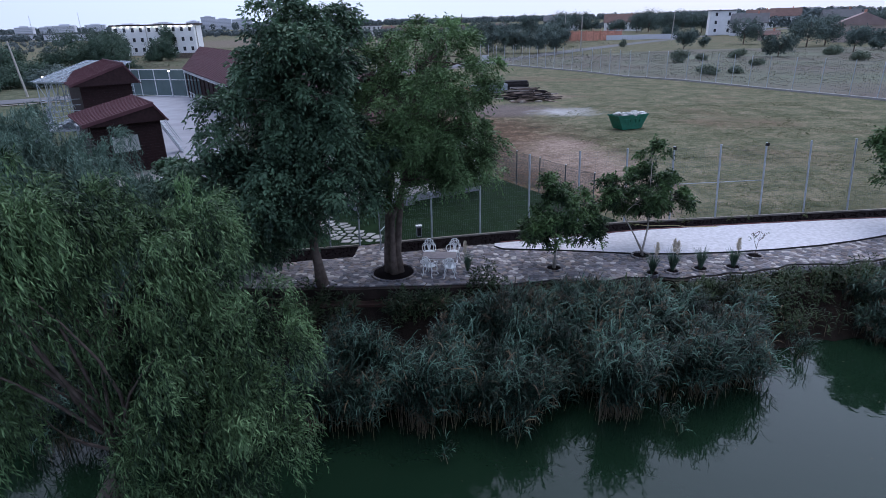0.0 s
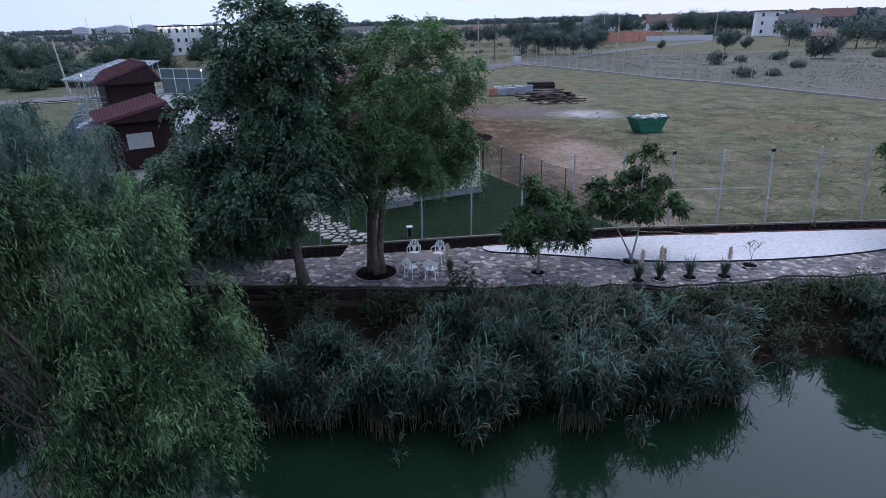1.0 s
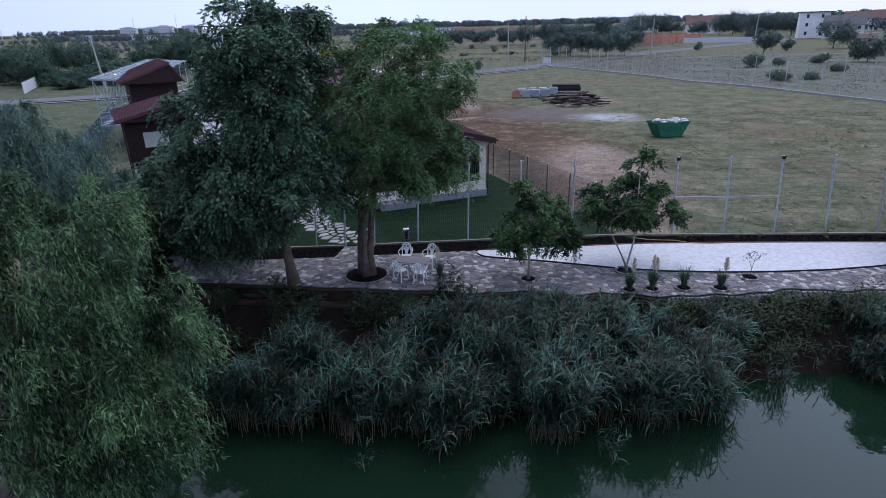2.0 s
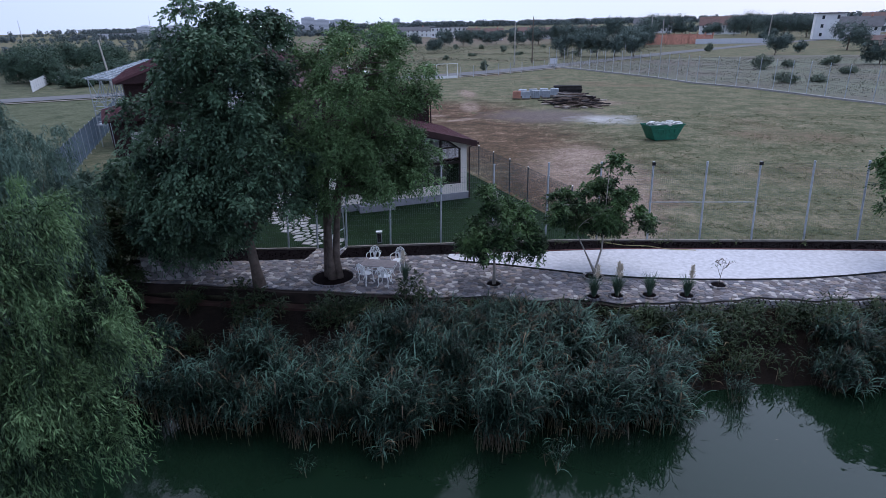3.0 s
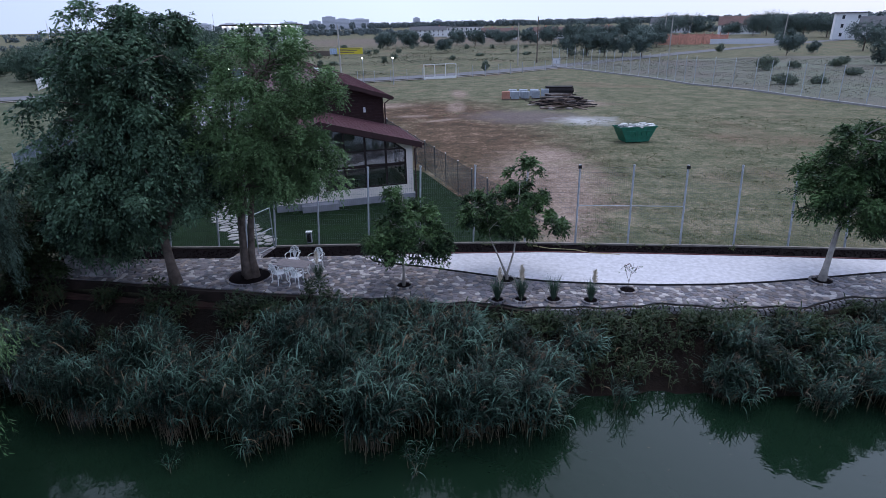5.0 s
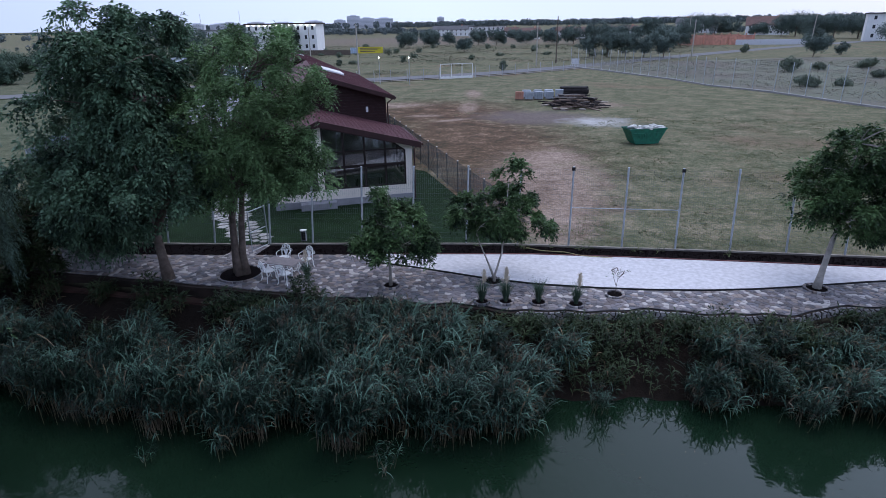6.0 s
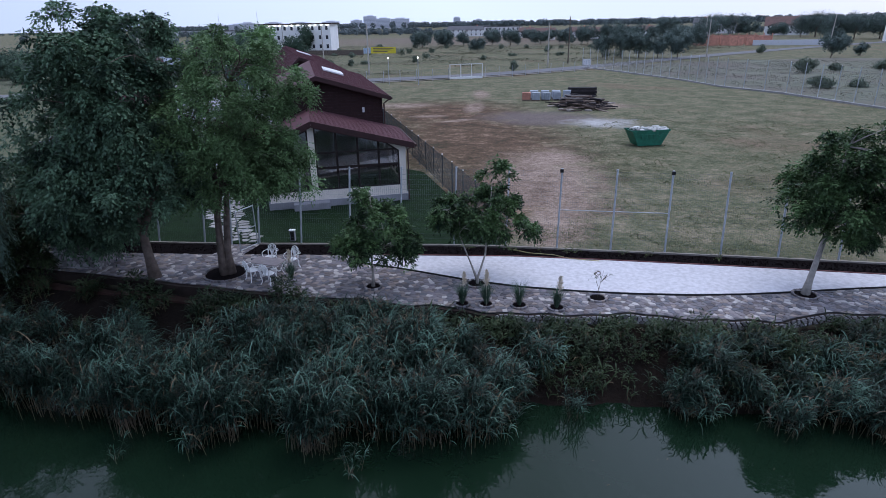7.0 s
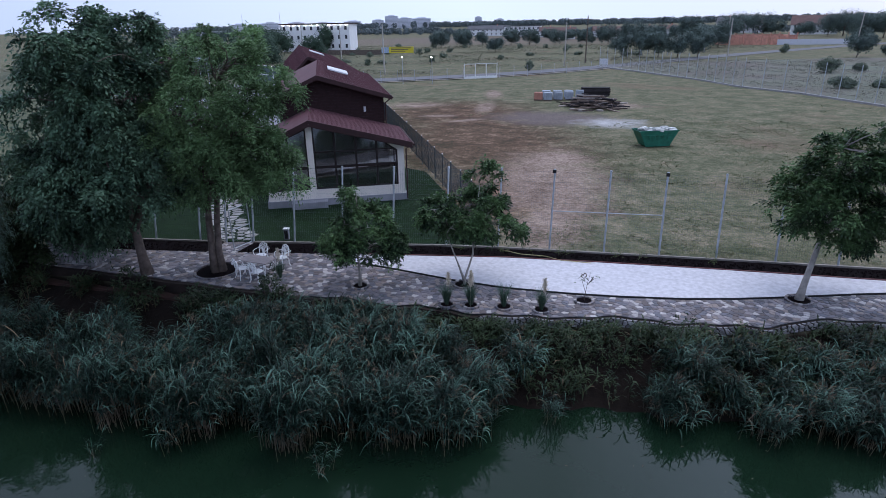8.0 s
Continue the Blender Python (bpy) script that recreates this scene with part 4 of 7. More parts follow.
def tribune():
    """A steel frame with stepped seats and a clear sheet roof."""
    h = thing("grandstand", pose(-36.9, 51.2, 0.45, 0, 0, 16), "galvanised steel grandstand frame with clear sheet roof", "grandstand")
    W, D = 4.0, 15.4
    top = lambda x, y: 5.7 + 0.06 * y + 0.06 * (W - x)
    for y in (0, 2.2, 4.4, 6.6, 8.8, 11.0, 13.2, 15.4):
        for x in (0, 1.2, 2.4, W):
            part("post", Geo().tube([(x, y, -0.6), (x, y, top(x, y))], 0.04, 5), M_steel_pale, h)
        part("beam", Geo().tube([(-0.2, y, top(-0.2, y)), (W + 0.2, y, top(W + 0.2, y))], 0.055, 5), M_steel_pale, h)
        part("brace", Geo().tube([(0, y, 3.0), (1.2, y, top(1.2, y))], 0.035, 4), M_steel_pale, h)
        part("brace", Geo().tube([(1.2, y, 3.0), (0, y, top(0, y))], 0.035, 4), M_steel_pale, h)
    for x in (-0.1, 0.6, 1.2, 1.8, 2.4, 3.0, W):
        part("purlin", Geo().tube([(x, -0.2, top(x, -0.2) + 0.08), (x, D + 0.2, top(x, D + 0.2) + 0.08)], 0.03, 4), M_steel_pale, h)
    for x in (0, W):
        for z in (2.4, 3.0, 3.6, 4.2):
            part("rail", Geo().tube([(x, 0, z), (x, D, z)], 0.03, 4), M_steel_pale, h)
    for z in (2.4, 2.9, 3.4, 3.9, 4.4):
        part("rail", Geo().tube([(0, 0, z), (W, 0, z)], 0.03, 4), M_steel_pale, h)
    for k in range(5):
        part("step", Geo().box(0.1 + k * 0.65, 0.1, 1.9 + k * 0.3, 0.8 + k * 0.65, D - 0.1, 1.97 + k * 0.3), M_steel, h)
    part("deck", Geo().box(-0.1, -0.1, 1.6, W + 0.1, D + 0.1, 1.72), M_steel, h)
    e = [(-0.3, -0.3), (W + 0.3, -0.3), (W + 0.3, D + 0.3), (-0.3, D + 0.3)]
    part("roof_sheet", Geo().add([(x, y, top(x, y) + 0.12) for x, y in e] + [(x, y, top(x, y) + 0.15) for x, y in e],
                                [(3, 2, 1, 0), (4, 5, 6, 7), (0, 1, 5, 4), (1, 2, 6, 5), (2, 3, 7, 6), (3, 0, 4, 7)]), M_sheet, h, "cloudy clear roof sheet")
    return h


right_house()
back_house()
left_house()
tribune()


# ---------------------------------------------------------------- fences
def wire_panel(width, height, pitch, row, r, sag=0.0):
    """A welded wire panel in x, z from 0."""
    g = Geo()
    n = int(width / pitch)
    for i in range(n + 1):
        x = width * i / n
        g.add([(x - r, 0, 0), (x + r, 0, 0), (x + r, 0, height), (x - r, 0, height), (x, r, 0), (x, r, height)], [(0, 1, 2, 3), (1, 4, 5, 2), (4, 0, 3, 5)])
    k = int(height / row)
    for j in range(k + 1):
        z = height * j / k
        g.add([(0, 0, z - r), (width, 0, z - r), (width, 0, z + r), (0, 0, z + r), (0, r, z), (width, r, z)], [(0, 1, 2, 3), (3, 2, 5, 4), (4, 5, 1, 0)])
    return g


def fence_run(name, posts, height, panel_h, mat_post, mat_wire, label, pitch=0.1, row=0.25, r=0.0022, post_r=0.042, lamps=(), midrail=(), skip=(), mat_cap=None, lean=0.0):
    """A fence through the given post places; the panels are parts."""
    h = thing(name, Matrix.Identity(4), label, "fence")
    post_me = Geo().tube([(0, 0, -0.1), (0, lean, height)], post_r, 6).mesh("post")
    post_me.materials.append(mat_post)
    cap_me = Geo().lathe([(0, 0.05), (post_r * 1.2, 0.04), (post_r * 1.3, 0)], 6).mesh("cap")
    cap_me.materials.append(mat_cap or mat_post)
    wire = {}
    for i, (x, y) in enumerate(posts):
        p = part("post", post_me, None, h, m=pose(x, y, 0))
        part("cap", cap_me, None, p, m=pose(0, lean, height))
        if i in lamps:
            part("floodlight", Geo().box(-0.085, lean - 0.16, height - 0.13, 0.085, lean - 0.06, height + 0.03), M_edging, p, "small dark floodlight")
        if i + 1 < len(posts) and i not in skip:
            x1, y1 = posts[i + 1]
            w = round(math.hypot(x1 - x, y1 - y) - 2 * post_r, 2)
            if w not in wire:
                net = wire_panel(w, panel_h - 0.15, pitch, row, r)
                net.v = [(a_, b_ + lean * c_ / height, c_) for a_, b_, c_ in net.v]
                wire[w] = net.mesh("wire_panel")
                wire[w].materials.append(mat_wire)
            a = math.degrees(math.atan2(y1 - y, x1 - x))
            ux, uy = (x1 - x) / math.hypot(x1 - x, y1 - y), (y1 - y) / math.hypot(x1 - x, y1 - y)
            tagged(part("wire_panel", wire[w], None, h, m=pose(x + ux * post_r, y + uy * post_r, 0.14, 0, 0, a)), kind="stuff")
            if i in midrail:
                part("rail", Geo().tube([(x, y + lean * 0.5, 2.0), (x1, y1 + lean * 0.5, 2.0)], 0.022, 5), mat_post, h)
    return h


pond_posts = [(x, fence_y(x)) for x in (-13.5, -11, -8.5, -6.0, -4.55, -3.1, -0.92, 1.6, 4.2, 6.9, 9.5, 12.05, 14.65, 17.2, 19.75, 22.3, 24.9, 27.5, 30.1, 32.7, 35.3, 37.9)]
fence_run("wire_fence", pond_posts, 3.98, 3.9, M_steel, M_wire, "tall galvanised wire mesh fence behind the terrace", post_r=0.05, lamps=(11, 13, 18), midrail=(11, 12), skip=(4,), lean=0.6)
side = [(9.5 - 1.31 * i, 30.62 + 2.13 * i) for i in range(24)]
fence_run("garden_fence", side[1:], 2.3, 2.25, M_netting, M_netting, "dense dark green garden fence beside the house", pitch=0.05, row=0.2, r=0.0055, post_r=0.035, mat_cap=M_white_metal)
left_side = [(-27.5 - 1.35 * i, 35.5 + 2.1 * i) for i in range(16)]
fence_run("boundary_fence", left_side, 2.6, 2.55, M_steel, material("bluish_netting", (0.16, 0.21, 0.26), 0.7), "dense bluish boundary fence along the meadow", pitch=0.06, row=0.2, r=0.012, post_r=0.04)
FIELD = [(4, 160), (13.6, 146.2), (26.0, 125.3), (30.8, 114.2), (38.2, 105.2), (45.2, 91.2), (51.0, 80.8), (56, 71.6), (68, 48.6), (79, 27.5)]
far_posts = []
for (x0, y0), (x1, y1) in zip(FIELD, FIELD[1:]):
    n_ = int(math.hypot(x1 - x0, y1 - y0) / 3.0)
    far_posts += [(x0 + (x1 - x0) * i / n_, y0 + (y1 - y0) * i / n_) for i in range(n_)]
fence_run("field_fence", far_posts, 4.6, 4.5, M_steel_pale, M_wire, "tall wire mesh fence along the field edge", pitch=0.3, row=0.5, r=0.008, post_r=0.055)
for (x0, y0), (x1, y1) in zip(FIELD, FIELD[1:]):
    g = Geo()
    a = math.atan2(y1 - y0, x1 - x0)
    ox, oy = math.sin(a) * 0.2, -math.cos(a) * 0.2
    g.prism([(x0 + ox, y0 + oy), (x1 + ox, y1 + oy), (x1 + 3.2 * ox, y1 + 3.2 * oy), (x0 + 3.2 * ox, y0 + 3.2 * oy)][::1], -0.2, 0.22)
    tagged(part("kerb", g, M_concrete), "low concrete kerb along the field fence", "kerb", kind="structure")

# open garden gate
gate = thing("garden_gate", pose(-3.12, fence_y(-3.1) - 0.1, 0, 0, 0, -100), "open galvanised steel garden gate in the fence", "gate")
part("gate_stile", Geo().tube([(0, 0, 0.1), (0, 0, 2.2)], 0.03, 5), M_steel, gate)
part("gate_stile", Geo().tube([(1.2, 0, 0.1), (1.2, 0, 2.2)], 0.03, 5), M_steel, gate)
for z in (0.12, 1.1, 2.18):
    part("gate_rail", Geo().tube([(0, 0, z), (1.2, 0, z)], 0.025, 5), M_steel, gate)
tagged(part("wire_panel", wire_panel(1.14, 2.0, 0.06, 0.2, 0.003), M_wire, gate, m=pose(0.03, 0, 0.14)), kind="stuff")


# ---------------------------------------------------------------- foliage
def unit(a):
    return a / np.maximum(np.linalg.norm(a, axis=-1, keepdims=True), 1e-9)


def leaf_quads(rng, p, d, length, width, fold=0.25, facing=None):
    """Leaves as folded diamonds at p, pointing along d."""
    n = len(p)
    ref = unit(rng.normal(size=(n, 3)) * 0.6 + np.array([0, 0, 1.1])) if facing is None else unit(facing + rng.normal(size=(n, 3)) * 0.3)
    s = unit(np.cross(d, ref))
    up = np.cross(s, d)
    L, W = np.asarray(length).reshape(-1, 1), np.asarray(width).reshape(-1, 1)
    mid = p + d * L * 0.45 - up * W * fold
    return np.stack([p, mid + s * W * 0.5 + up * W * fold * 1.5, p + d * L, mid - s * W * 0.5 + up * W * fold * 1.5], axis=1)


def lobes_to_clusters(rng, lobes, count, shell=0.55, dent=0.25):
    """Places of leaf clusters in a crown of oval lobes (x, y, z, rx, ry, rz), most near the surface."""
    w = np.array([l[3] * l[4] + l[4] * l[5] + l[3] * l[5] for l in lobes])
    out, way = [], []
    which = rng.choice(len(lobes), count, p=w / w.sum())
    dirs = unit(rng.normal(size=(count, 3)))
    rad = shell + (1 - shell) * rng.random(count) ** 0.6 + rng.normal(size=count) * dent * 0.35
    for k, d, r in zip(which, dirs, rad):
        l = lobes[k]
        out.append([l[0] + d[0] * r * l[3], l[1] + d[1] * r * l[4], l[2] + d[2] * r * l[5]])
        way.append([d[0] / l[3], d[1] / l[4], d[2] / l[5]])
    return np.array(out), unit(np.array(way))


def crown(rng, lobes, clusters, per, spread, length, width, droop=0.35, shell=0.55, dent=0.25, clumps=0, clump_r=0.9):
    """Leaves of a crown: twigs gathered in clumps, each twig end with a few sprays of leaflets that arch out and hang."""
    if clumps:
        cc, oo = lobes_to_clusters(rng, lobes, clumps, 0.72, dent)
        k = rng.integers(0, clumps, clusters)
        size = (0.5 + 0.9 * rng.random(clumps) ** 1.3)[k, None]
        way = unit(rng.normal(size=(clusters, 3)) * 0.9 + oo[k] * 0.9 + np.array([0, 0, 0.55]))
        c = cc[k] + way * clump_r * size * (rng.random((clusters, 1)) ** 0.45) * np.array([1, 1, 0.62])
        out = unit(way + 0.4 * oo[k])
    else:
        c, out = lobes_to_clusters(rng, lobes, clusters, shell, dent)
    pairs = 7
    sprays = max(1, per // pairs)
    base = np.repeat(c, sprays, axis=0) + rng.normal(size=(len(c) * sprays, 3)) * spread * 0.45
    o = np.repeat(out, sprays, axis=0)
    n = len(base)
    way = unit(o * 0.7 + rng.normal(size=(n, 3)) * 0.75 + np.array([0, 0, 0.15]))
    reach = spread * (1.5 + 1.3 * rng.random((n, 1)))
    side = unit(np.cross(way, np.array([0, 0, 1.0])) + rng.normal(size=(n, 3)) * 0.15)
    P, D, L = [], [], []
    for j in range(pairs):
        t = (j // 2 + 1) / (pairs // 2 + 1)
        p = base + way * reach * t + np.array([0, 0, -1.0]) * reach * (0.25 + droop) * t * t
        turn = 0.0 if j == pairs - 1 else (1.0 if j % 2 else -1.0)
        d = unit(way * (0.75 + 0.4 * t) + side * turn * 0.8 + np.array([0, 0, -1.0]) * (0.15 + droop + 0.5 * t * droop) + rng.normal(size=(n, 3)) * 0.22)
        P.append(p), D.append(d), L.append(length * (0.7 + 0.55 * rng.random(n)))
    P, D, L = np.concatenate(P), np.concatenate(D), np.concatenate(L)
    return leaf_quads(rng, P, D, L, L * width), c


def limb(geo, rng, a, b, r0, r1, bend=0.15, sides=6, steps=5):
    a, b = np.array(a, float), np.array(b, float)
    ln = np.linalg.norm(b - a)
    side = rng.normal(size=3) * bend * ln * 0.5
    pts, rad = [], []
    for i in range(steps + 1):
        t = i / steps
        pts.append(tuple(a + (b - a) * t + side * math.sin(math.pi * t) + np.array([0, 0, 0.12 * ln * math.sin(math.pi * t)])))
        rad.append(r0 + (r1 - r0) * t)
    geo.tube(pts, rad, sides)
    return pts


def tree(name, seed, base, trunk_paths, lobes, clusters, per, spread, leaf, width, mat_leaf, mat_bark, label, limbs=40, droop=0.35, shell=0.5, dent=0.3, category="tree", group="", clumps=0, clump_r=0.9):
    """A tree: trunks and limbs in one mesh, the crown of leaves in another. Places are relative to the base."""
    rng = np.random.default_rng(seed)
    h = thing(name, pose(*base), label, category, group)
    q, c = crown(rng, lobes, clusters, per, spread, leaf, width, droop, shell, dent, clumps, clump_r)
    wood = Geo()
    ends = []
    for path, r0, r1 in trunk_paths:
        n = len(path)
        rad = [r0 * (1.35 if i == 0 else 1.0) + (r1 - r0) * i / (n - 1) for i in range(n)]
        wood.tube(path, rad, 9)
        ends += [(np.array(p), rad[i]) for i, p in enumerate(path) if i >= n // 2]
    pick = rng.choice(len(c), min(limbs, len(c)), replace=False)
    for k in pick:
        j = min(range(len(ends)), key=lambda i: np.linalg.norm(ends[i][0] - c[k]) + 0.6 * max(0, ends[i][0][2] - c[k][2]) + rng.random() * 1.5)
        pts = limb(wood, rng, ends[j][0], c[k], min(ends[j][1] * 0.55, 0.012 + 0.014 * np.linalg.norm(ends[j][0] - c[k])), 0.012, 0.2, 5)
        mid = np.array(pts[3])
        near = np.argsort(np.linalg.norm(c - mid, axis=1))[1:3]
        for m_ in near:
            limb(wood, rng, mid, c[m_], 0.02, 0.006, 0.2, 4, 3)
    part("trunk", wood, mat_bark, h, smooth=True)
    part("crown", quads("crown", q), mat_leaf, h)
    return h


def willow(name, seed, base, top, lobes, clumps, per, mat_leaf, label, hang=(1.0, 3.0), floor=-1.7, leaf=0.17, trunk=((0, 0, -0.3), (0.1, 0.05, 1.2), (0.2, 0.1, 2.8), (0.1, 0.1, 4.4))):
    """A weeping willow: sheaves of strands arch out of the crown and hang, with narrow leaves along them."""
    rng = np.random.default_rng(seed)
    h = thing(name, pose(*base), label, "tree")
    tufts = []
    for l in lobes:
        for _ in range(9):
            d = unit(rng.normal(size=3) + np.array([0.1, -0.2, 0.45]))
            k = 0.34 + 0.24 * rng.random()
            tufts.append((l[0] + d[0] * l[3] * 0.78, l[1] + d[1] * l[4] * 0.78, l[2] + d[2] * l[5] * 0.78, l[3] * k, l[4] * k, l[5] * k * 0.8))
    c, out = lobes_to_clusters(rng, tufts, clumps, 0.8, 0.15)
    keep = out[:, 2] > -0.15
    c, out = c[keep], out[keep]
    inner, inner_out = lobes_to_clusters(rng, [(*l[:3], l[3] * 0.6, l[4] * 0.6, l[5] * 0.6) for l in lobes], clumps // 4, 0.5, 0.1)
    c, out = np.concatenate([c, inner]), np.concatenate([out, inner_out])
    wood = Geo()
    wood.tube(list(trunk), [0.42, 0.3, 0.25, 0.16], 9)
    for k in range(0, len(c), max(1, len(c) // 30)):
        limb(wood, rng, trunk[2 + (k % 2)], c[k] * np.array([0.8, 0.8, 0.9]), 0.06, 0.012, 0.2, 5)
    P, D, L = [], [], []
    for p0, o in zip(c, out):
        side0 = o * np.array([1, 1, 0]) + rng.normal(size=3) * np.array([0.3, 0.3, 0])
        side0 = side0 / max(np.linalg.norm(side0), 0.05)
        ln0 = hang[0] + (hang[1] - hang[0]) * rng.random() ** 1.5
        reach0 = 0.3 + 0.55 * rng.random()
        rise0 = 0.2 + 0.35 * rng.random()
        for _ in range(int(per * (0.5 + rng.random()))):
            p = p0 + rng.normal(size=3) * np.array([0.10, 0.10, 0.08])
            side = unit(side0 * 0.75 + rng.normal(size=3) * np.array([0.55, 0.55, 0.0]))
            ln = ln0 * (0.35 + 0.75 * rng.random())
            n = max(6, int((ln + 0.4) / 0.045))
            t = np.linspace(0, 1, n)
            reach = reach0 * (0.4 + 0.9 * rng.random())
            q = p + np.outer((1 - (1 - t) ** 1.9) * reach, side) + np.outer(rise0 * np.sin(math.pi * np.minimum(t * 1.5, 1)) - ln * t ** 2.0, np.array([0, 0, 1]))
            q += np.outer(np.sin(t * 5 + rng.random() * 6) * 0.04, unit(rng.normal(size=3)))
            q[:, 2] = np.maximum(q[:, 2], floor - base[2] + 0.3 * rng.random())
            way = unit(np.gradient(q, axis=0) + 1e-6)
            d = unit(way * 0.9 + rng.normal(size=(n, 3)) * 0.5 + np.array([0.35, -0.05, -0.1]))
            P.append(q), D.append(d), L.append(leaf * (0.65 + 0.6 * rng.random(n)))
    P, D, L = np.concatenate(P), np.concatenate(D), np.concatenate(L)
    part("trunk", wood, M_bark, h, smooth=True)
    part("crown", quads("crown", leaf_quads(rng, P, D, L, L * 0.17, 0.12)), mat_leaf, h)
    return h


tree("walnut_tree", 11, (-5.35, 22.85, -0.05),
     [([(0, 0, -0.2), (-0.12, 0, 1.0), (-0.25, 0.05, 2.1), (-0.5, 0.2, 3.6), (-0.7, 0.3, 5.4), (-0.6, 0.3, 7.4), (-0.3, 0.2, 9.4)], 0.24, 0.07),
      ([(-0.25, 0.05, 2.1), (-1.3, 0.2, 3.6), (-2.6, 0.3, 5.2), (-3.4, 0.3, 6.6)], 0.15, 0.05),
      ([(-0.25, 0.05, 2.3), (0.4, 0.6, 4.0), (1.2, 0.8, 6.0), (1.6, 0.6, 8.2)], 0.15, 0.05)],
     [(0.0, -0.6, 9.2, 1.7, 2.1, 1.9), (-1.4, -0.9, 6.9, 1.6, 1.9, 1.9), (1.0, -0.2, 7.6, 2.0, 2.2, 2.3), (-2.6, -0.5, 4.6, 1.9, 1.9, 1.8), (0.6, 0.0, 5.0, 1.9, 2.0, 1.8),
      (-3.2, 0.0, 3.0, 1.4, 1.6, 1.2), (-1.6, -0.4, 4.0, 1.9, 1.9, 1.6), (-3.0, 0.3, 2.0, 1.5, 1.4, 0.9), (0.9, 0.2, 10.0, 1.3, 1.3, 1.2), (-0.5, -0.5, 10.4, 0.9, 1.0, 0.9), (-2.4, -0.5, 2.7, 1.7, 1.3, 1.2), (-4.3, 0.9, 3.6, 1.6, 1.6, 1.5), (-4.8, 1.4, 2.0, 1.5, 1.4, 1.2), (-3.6, -0.7, 5.6, 1.3, 1.4, 1.2), (-0.6, 0.0, 6.5, 1.6, 1.9, 1.6)],
     7000, 28, 0.17, 0.165, 0.48, M_walnut, M_bark, "tall dark green walnut tree at the pond edge", limbs=80, droop=0.5, dent=0.5, clumps=300, clump_r=0.85)
tree("ash_tree", 12, (-2.4, 24.1, 0.0),
     [([(0.25, 0, -0.1), (0.22, 0, 1.0), (0.35, 0.05, 2.4), (0.6, 0.1, 4.0), (1.0, 0.2, 6.2), (1.4, 0.2, 8.6)], 0.19, 0.06),
      ([(-0.2, 0.1, -0.1), (-0.22, 0.1, 1.1), (-0.12, 0.1, 2.6), (0.0, 0.2, 4.2), (0.1, 0.2, 6.6), (0.3, 0.2, 8.8)], 0.2, 0.06),
      ([(0.05, -0.2, -0.1), (0.02, -0.2, 1.0), (0.1, -0.22, 2.6), (0.7, -0.3, 4.4), (2.2, -0.3, 6.4)], 0.17, 0.05)],
     [(1.6, 0.1, 8.4, 2.4, 2.3, 2.3), (2.1, 0.0, 6.6, 2.3, 2.3, 2.1), (0.4, 0.2, 6.6, 2.2, 2.2, 2.2), (2.1, -0.1, 5.0, 2.0, 2.0, 1.5), (0.3, 0.0, 4.8, 2.2, 2.1, 1.4),
      (1.6, 0.1, 9.6, 1.6, 1.6, 1.3), (3.1, 0.1, 7.0, 1.3, 1.4, 1.5), (2.9, -0.2, 5.4, 1.2, 1.2, 1.2), (2.9, -0.2, 4.0, 1.2, 1.1, 0.7)],
     4600, 28, 0.15, 0.125, 0.42, M_ash, M_bark, "ash tree with several stems in a round bed", limbs=70, dent=0.5, clumps=185, clump_r=0.66)
tree("young_tree", 13, (4.85, 24.42, 0.0), [([(0, 0, -0.1), (0.03, 0, 0.7), (0.0, 0, 1.5), (0.08, 0, 2.6), (0.1, 0, 3.8)], 0.07, 0.02)],
     [(0.1, 0, 2.1, 1.5, 1.35, 0.8), (0.45, 0.1, 2.9, 1.1, 1.0, 0.7), (-1.0, 0, 1.7, 0.8, 0.8, 0.5), (1.2, 0, 2.0, 0.8, 0.8, 0.6), (0.15, 0.1, 3.8, 0.4, 0.4, 0.7)],
     1000, 28, 0.10, 0.125, 0.48, M_young, M_bark_pale, "young tree with a pale trunk in a round ring", limbs=25, group="young trees", clumps=60, clump_r=0.42)
tree("young_tree", 14, (9.13, 25.85, 0.0), [([(0.05, 0, -0.1), (0.05, 0.05, 0.3), (0.3, 0.4, 1.3), (0.35, 0.8, 2.6), (0.4, 1.1, 4.2)], 0.062, 0.018), ([(0.05, 0, 0.2), (-0.3, 0.2, 0.9), (-0.8, 0.5, 1.8), (-1.0, 0.8, 2.7)], 0.048, 0.016)],
     [(0.2, 0.9, 3.0, 1.3, 1.2, 1.0), (0.6, 1.3, 4.0, 0.8, 0.8, 0.9), (-1.1, 0.8, 2.8, 1.0, 0.9, 0.8), (1.1, 0.9, 2.6, 0.9, 0.8, 0.8), (0.3, 1.5, 4.6, 0.35, 0.35, 0.6)],
     1050, 28, 0.10, 0.13, 0.48, M_young, M_bark_pale, "young tree with a forked pale trunk", limbs=30, group="young trees", clumps=62, clump_r=0.42)
